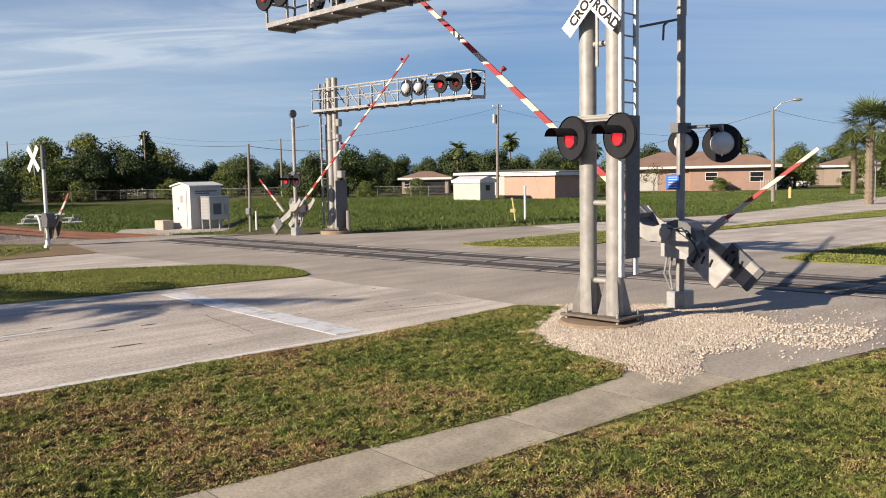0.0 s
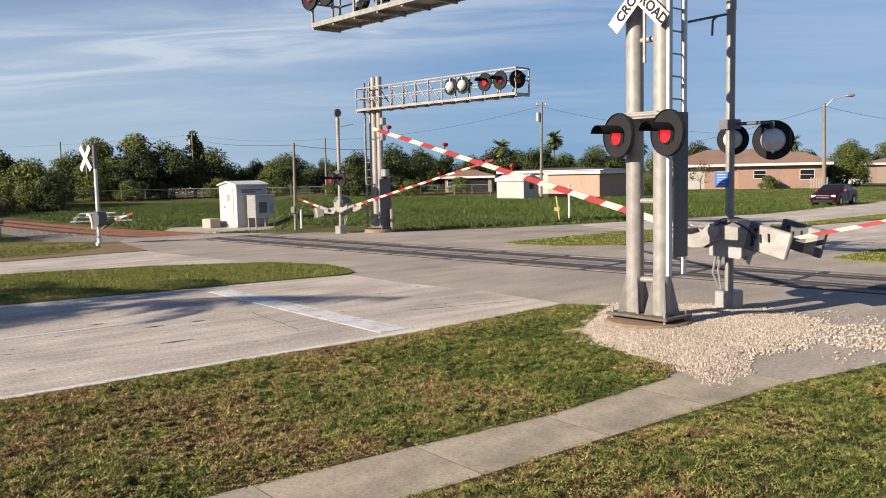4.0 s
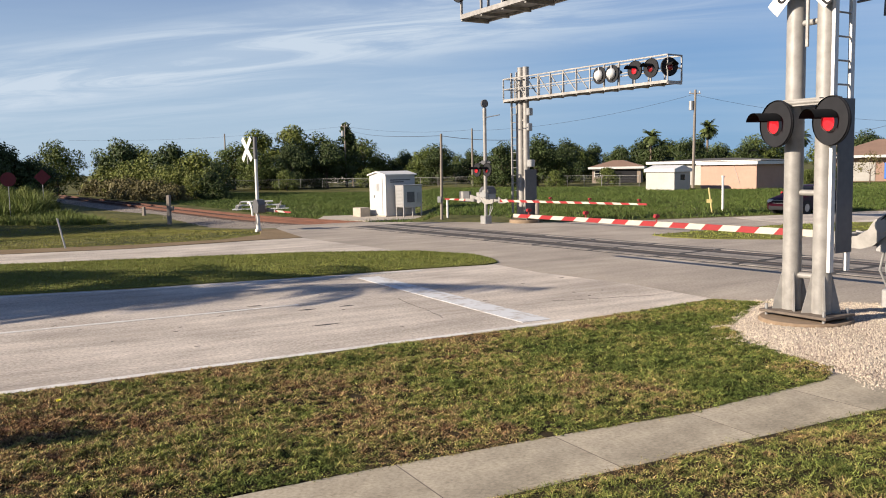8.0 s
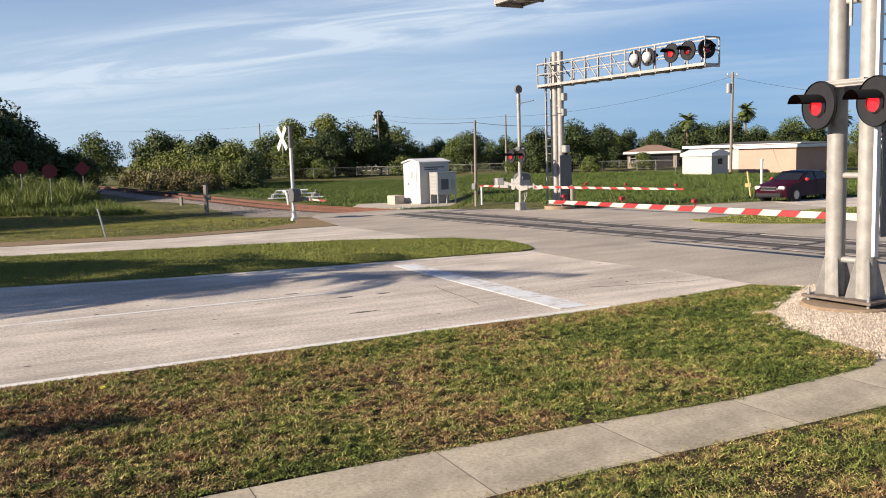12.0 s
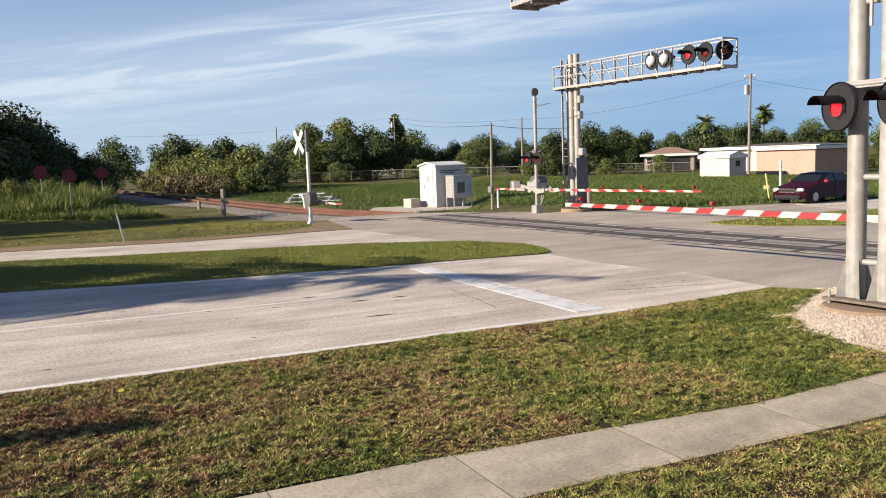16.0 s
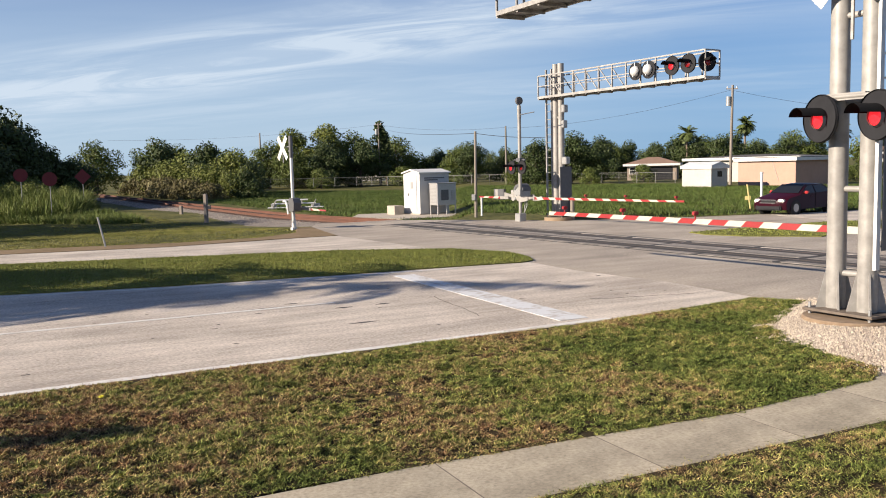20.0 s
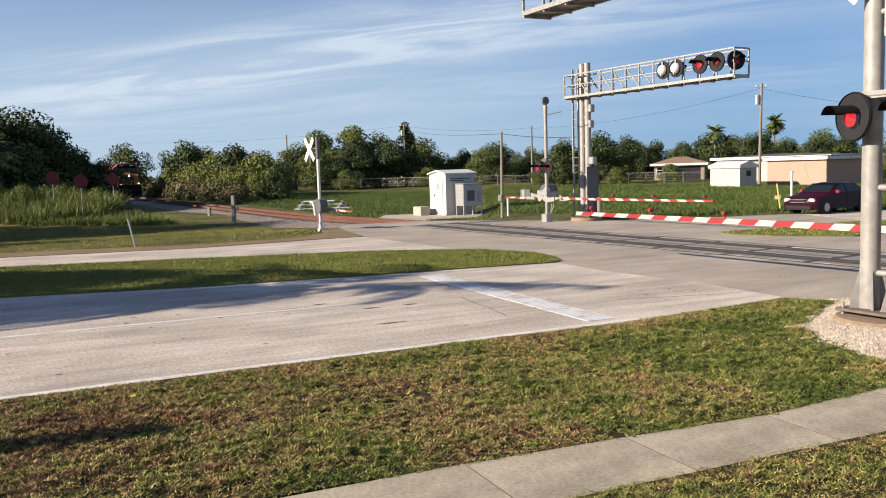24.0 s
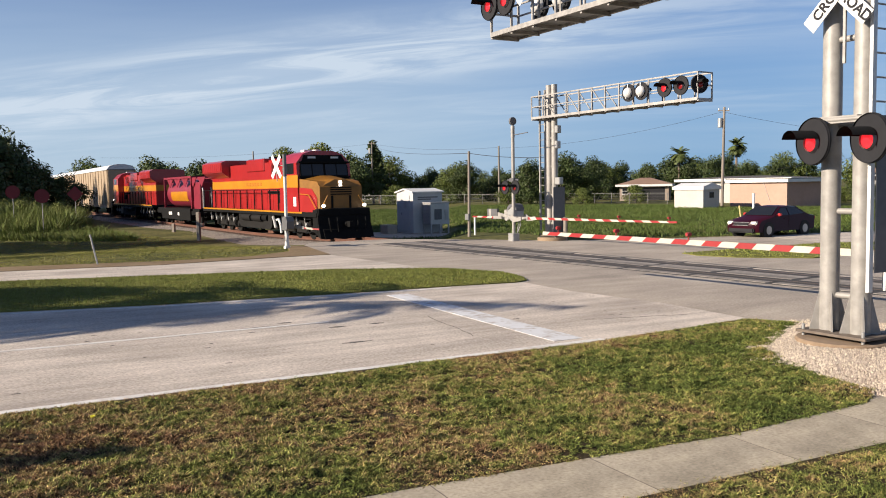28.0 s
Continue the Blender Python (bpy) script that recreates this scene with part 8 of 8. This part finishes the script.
# ---- car ----
def sedan(name, label, paint="car_paint"):
    """Local x forward, origin under the middle."""
    t = thing(name, label, "car", None)
    prof = [(-2.34, 0.42), (-2.38, 0.72), (-2.30, 0.95), (-1.72, 1.02), (-0.95, 1.40), (-0.2, 1.45), (0.35, 1.40), (1.10, 0.98), (2.05, 0.82), (2.33, 0.66), (2.38, 0.45), (2.30, 0.24), (-2.25, 0.26)]
    bm = B()
    n = len(prof)
    rows = []
    for f_ in (-1.0, -0.97, -0.88, -0.6, -0.2, 0.2, 0.6, 0.88, 0.97, 1.0):
        row = []
        for x, z in prof:
            w = 0.89 if z < 0.98 else 0.89 - (z - 0.98) * 0.52
            w -= 0.05 * max(0.0, 0.55 - z)
            zz = z - (0.05 * f_ ** 6 if z > 0.5 else 0.0)
            xx = x - math.copysign(0.20 * f_ ** 4 * max(0.0, abs(x) - 1.9) / 0.48, x)
            row.append(bm.verts.new((xx, w * f_, zz)))
        rows.append(row)
    for a, b in zip(rows, rows[1:]):
        for i in range(n):
            j = (i + 1) % n
            bm.faces.new((a[i], a[j], b[j], b[i]))
    bm.faces.new(rows[0]); bm.faces.new(rows[-1][::-1])
    body = part("body", bm, M[paint], t, "dark maroon bodywork" if paint == "car_paint" else "white bodywork")
    # glass
    for s_ in (-1, 1):
        for pts in ([(-0.08, 1.0), (0.95, 1.0), (0.30, 1.34), (-0.08, 1.37)], [(-0.15, 1.0), (-0.15, 1.37), (-0.85, 1.34), (-1.35, 1.05)]):
            bm = B()
            v1 = [bm.verts.new((x, s_ * (0.89 - (z - 0.98) * 0.52 + 0.006), z - 0.01)) for x, z in pts]
            v2 = [bm.verts.new((q.co.x, q.co.y - s_ * 0.02, q.co.z)) for q in v1]
            bm.faces.new(v1); bm.faces.new(v2[::-1])
            for i in range(len(pts)):
                j = (i + 1) % len(pts)
                bm.faces.new((v1[i], v2[i], v2[j], v1[j]))
            part("side_window", bm, M["glass"], body, "dark tinted side window", smooth=False)
    for pts in ([(1.07, 1.0), (0.40, 1.385)], [(-1.66, 1.03), (-1.0, 1.385)]):
        (x0, z0), (x1, z1) = pts
        bm = B()
        sg = 1 if x0 > 0 else -1
        v1 = [bm.verts.new((x + sg * 0.012, y, z + 0.012)) for x, z, y in ((x0, z0, -0.76), (x0, z0, 0.76), (x1, z1, 0.60), (x1, z1, -0.60))]
        v2 = [bm.verts.new((q.co.x - sg * 0.02, q.co.y, q.co.z - 0.02)) for q in v1]
        bm.faces.new(v1); bm.faces.new(v2[::-1])
        for i in range(4):
            bm.faces.new((v1[i], v2[i], v2[(i + 1) % 4], v1[(i + 1) % 4]))
        part("windscreen" if sg > 0 else "rear_window", bm, M["glass"], body, "dark tinted glass", smooth=False)
    for s_ in (-1, 1):
        bm = B(); box(bm, 2.04, 2.30, s_ * 0.64 - 0.19, s_ * 0.64 + 0.16, 0.57, 0.75); bev(bm, 0.05, 2)
        part("headlight", bm, M["clear_lens"], body, "clear headlight")
        bm = B(); box(bm, -2.36, -2.2, s_ * 0.62 - 0.2, s_ * 0.62 + 0.2, 0.72, 0.88); bev(bm, 0.03)
        part("tail_light", bm, M["red_off"], body, "red tail light")
        bm = B(); box(bm, 0.62, 0.80, s_ * 0.96 - 0.08, s_ * 0.96 + 0.08, 0.97, 1.10); bev(bm, 0.03, 2)
        part("wing_mirror", bm, M["amber"], body, "red wing mirror")
        bm = B(); box(bm, -0.13, -0.11, s_ * 0.885 - 0.006, s_ * 0.885 + 0.008, 0.35, 0.98)
        part("door_gap", bm, M["black"], body, smooth=False)
        bm = B(); box(bm, 0.1, 0.3, s_ * 0.89 - 0.01, s_ * 0.89 + 0.02, 0.82, 0.86)
        part("door_handle", bm, M[paint], body)
    bm = B(); box(bm, 2.26, 2.37, -0.40, 0.40, 0.56, 0.70); bev(bm, 0.02)
    grille = part("grille", bm, M["black"], body, "dark grille with chrome edge")
    for z_ in (0.555, 0.70):
        bm = B(); box(bm, 2.30, 2.385, -0.42, 0.42, z_, z_ + 0.022)
        part("chrome_strip", bm, M["rim"], grille, "thin chrome strip", smooth=False)
    bm = B(); box(bm, 2.0, 2.37, -0.70, 0.70, 0.22, 0.47); bev(bm, 0.05, 2)
    part("air_dam", bm, M["black"], body)
    for xx in (1.45, -1.38):
        for s_ in (-1, 1):
            bm = B(); rod(bm, (xx, s_ * 0.66, 0.32), (xx, s_ * 0.895, 0.32), 0.40, 26)
            part("wheel_arch", bm, M["black"], body)
            bm = B(); rod(bm, (xx, s_ * 0.70, 0.32), (xx, s_ * 0.905, 0.32), 0.32, 26); bev(bm, 0.025)
            w = part("wheel", bm, M["tyre"], t, "black tyre")
            bm = B(); rod(bm, (xx, s_ * 0.9, 0.32), (xx, s_ * 0.913, 0.32), 0.20, 20)
            for q in range(5):
                a = q * 1.2566
                box(bm, xx - 0.03 + math.cos(a) * 0.1, xx + 0.03 + math.cos(a) * 0.1, s_ * 0.915 - 0.006, s_ * 0.915 + 0.006, 0.29 + math.sin(a) * 0.1, 0.35 + math.sin(a) * 0.1)
            part("rim", bm, M["rim"], w, "alloy rim")
    for o in t.children_recursive:
        o.data.transform(Matrix.Scale(0.91, 4))
    return t


car = sedan("sedan_car", "dark maroon four-door saloon waiting at the gate")
parked = sedan("parked_car", "white car parked on the drive of the peach house", "white")
x, y = pt(48.5, 116.5)
parked.matrix_basis = pose(x, y, GZ, 0, 0, -12)


# ---- what moves ----
def motions():
    # the train comes along the track at a steady speed
    v, s28 = 20.55, 32.15
    for ob, back, turned in TRAIN:
        rows = []
        for t_ in (0.0, 7.0, 14.0, 21.0, 28.0):
            p = along(s28 + v * (28 - t_) + back, 0.0, rail_z(60))
            rows.append((t_, pose(p.x, p.y, p.z, 0, 0, AZ2 + (0 if turned else 180))))
        walk(ob, rows)
    # gate arms sink
    near = ((0.0, 40.0), (0.5, 36.6), (1.0, 33.0), (1.5, 29.6), (2.0, 26.5), (2.5, 23.6), (3.0, 20.6), (3.5, 17.6), (4.5, 11.8), (5.5, 6.5), (6.0, 3.4), (6.4, 1.2), (7.0, 0.2), (28.0, 0.2))
    walk(arm_near, [(t_, pose(0, 0, 1.40, 0, -a_, 0)) for t_, a_ in near])
    walk(arm_walk, [(t_, pose(-0.08, 0.1, 1.04, 0, 0, 180) @ pose(0, 0, 0, 0, -a_ * 0.95 + 1.0, 0)) for t_, a_ in near])
    far = ((0.0, 40.0), (0.5, 36.5), (1.0, 33.0), (1.5, 29.2), (2.0, 25.4), (2.5, 21.6), (3.0, 18.1), (3.5, 14.9), (4.5, 10.2), (5.5, 6.6), (6.0, 3.2), (6.5, 0.8), (7.0, 0.3), (28.0, 0.3))
    walk(arm_far, [(t_, pose(0, 0, 1.0, 0, -a_, 0)) for t_, a_ in far])
    walk(arm_far_walk, [(t_, pose(-0.3, -0.4, 1.02, 0, 0, 180) @ pose(0, 0, 0, 0, -a_, 0)) for t_, a_ in far])
    walk(arm_left, [(t_, pose(-0.1, -0.3, 0.85, 0, 0, 205) @ pose(0, 0, 0, 0, -a_ * 1.6 + 4, 0)) for t_, a_ in far])
    # the car drives up the side road and stops at the gate
    way = ((0.0, 52, 84), (2.0, 35.5, 69.5), (3.5, 26.6, 61.2), (4.5, 20.9, 56.0), (5.5, 16.3, 51.8), (6.0, 14.2, 50.0), (7.0, 10.9, 47.2), (8.0, 8.6, 45.6), (9.0, 7.0, 44.5), (10.0, 6.35, 43.55), (11.0, 5.95, 43.2), (25.4, 5.9, 43.15), (26.0, 5.72, 43.0), (26.5, 5.5, 42.8), (27.2, 5.2, 42.55), (28.0, 5.02, 42.4))
    head = (-134, -132, -130, -129, -128, -129, -131, -132, -133, -132, -132, -132, -132, -132, -132, -132)
    walk(car, [(t_, pose(*pt(x_, y_), 0.0, 0, 0, h_)) for (t_, x_, y_), h_ in zip(way, head)])


motions()
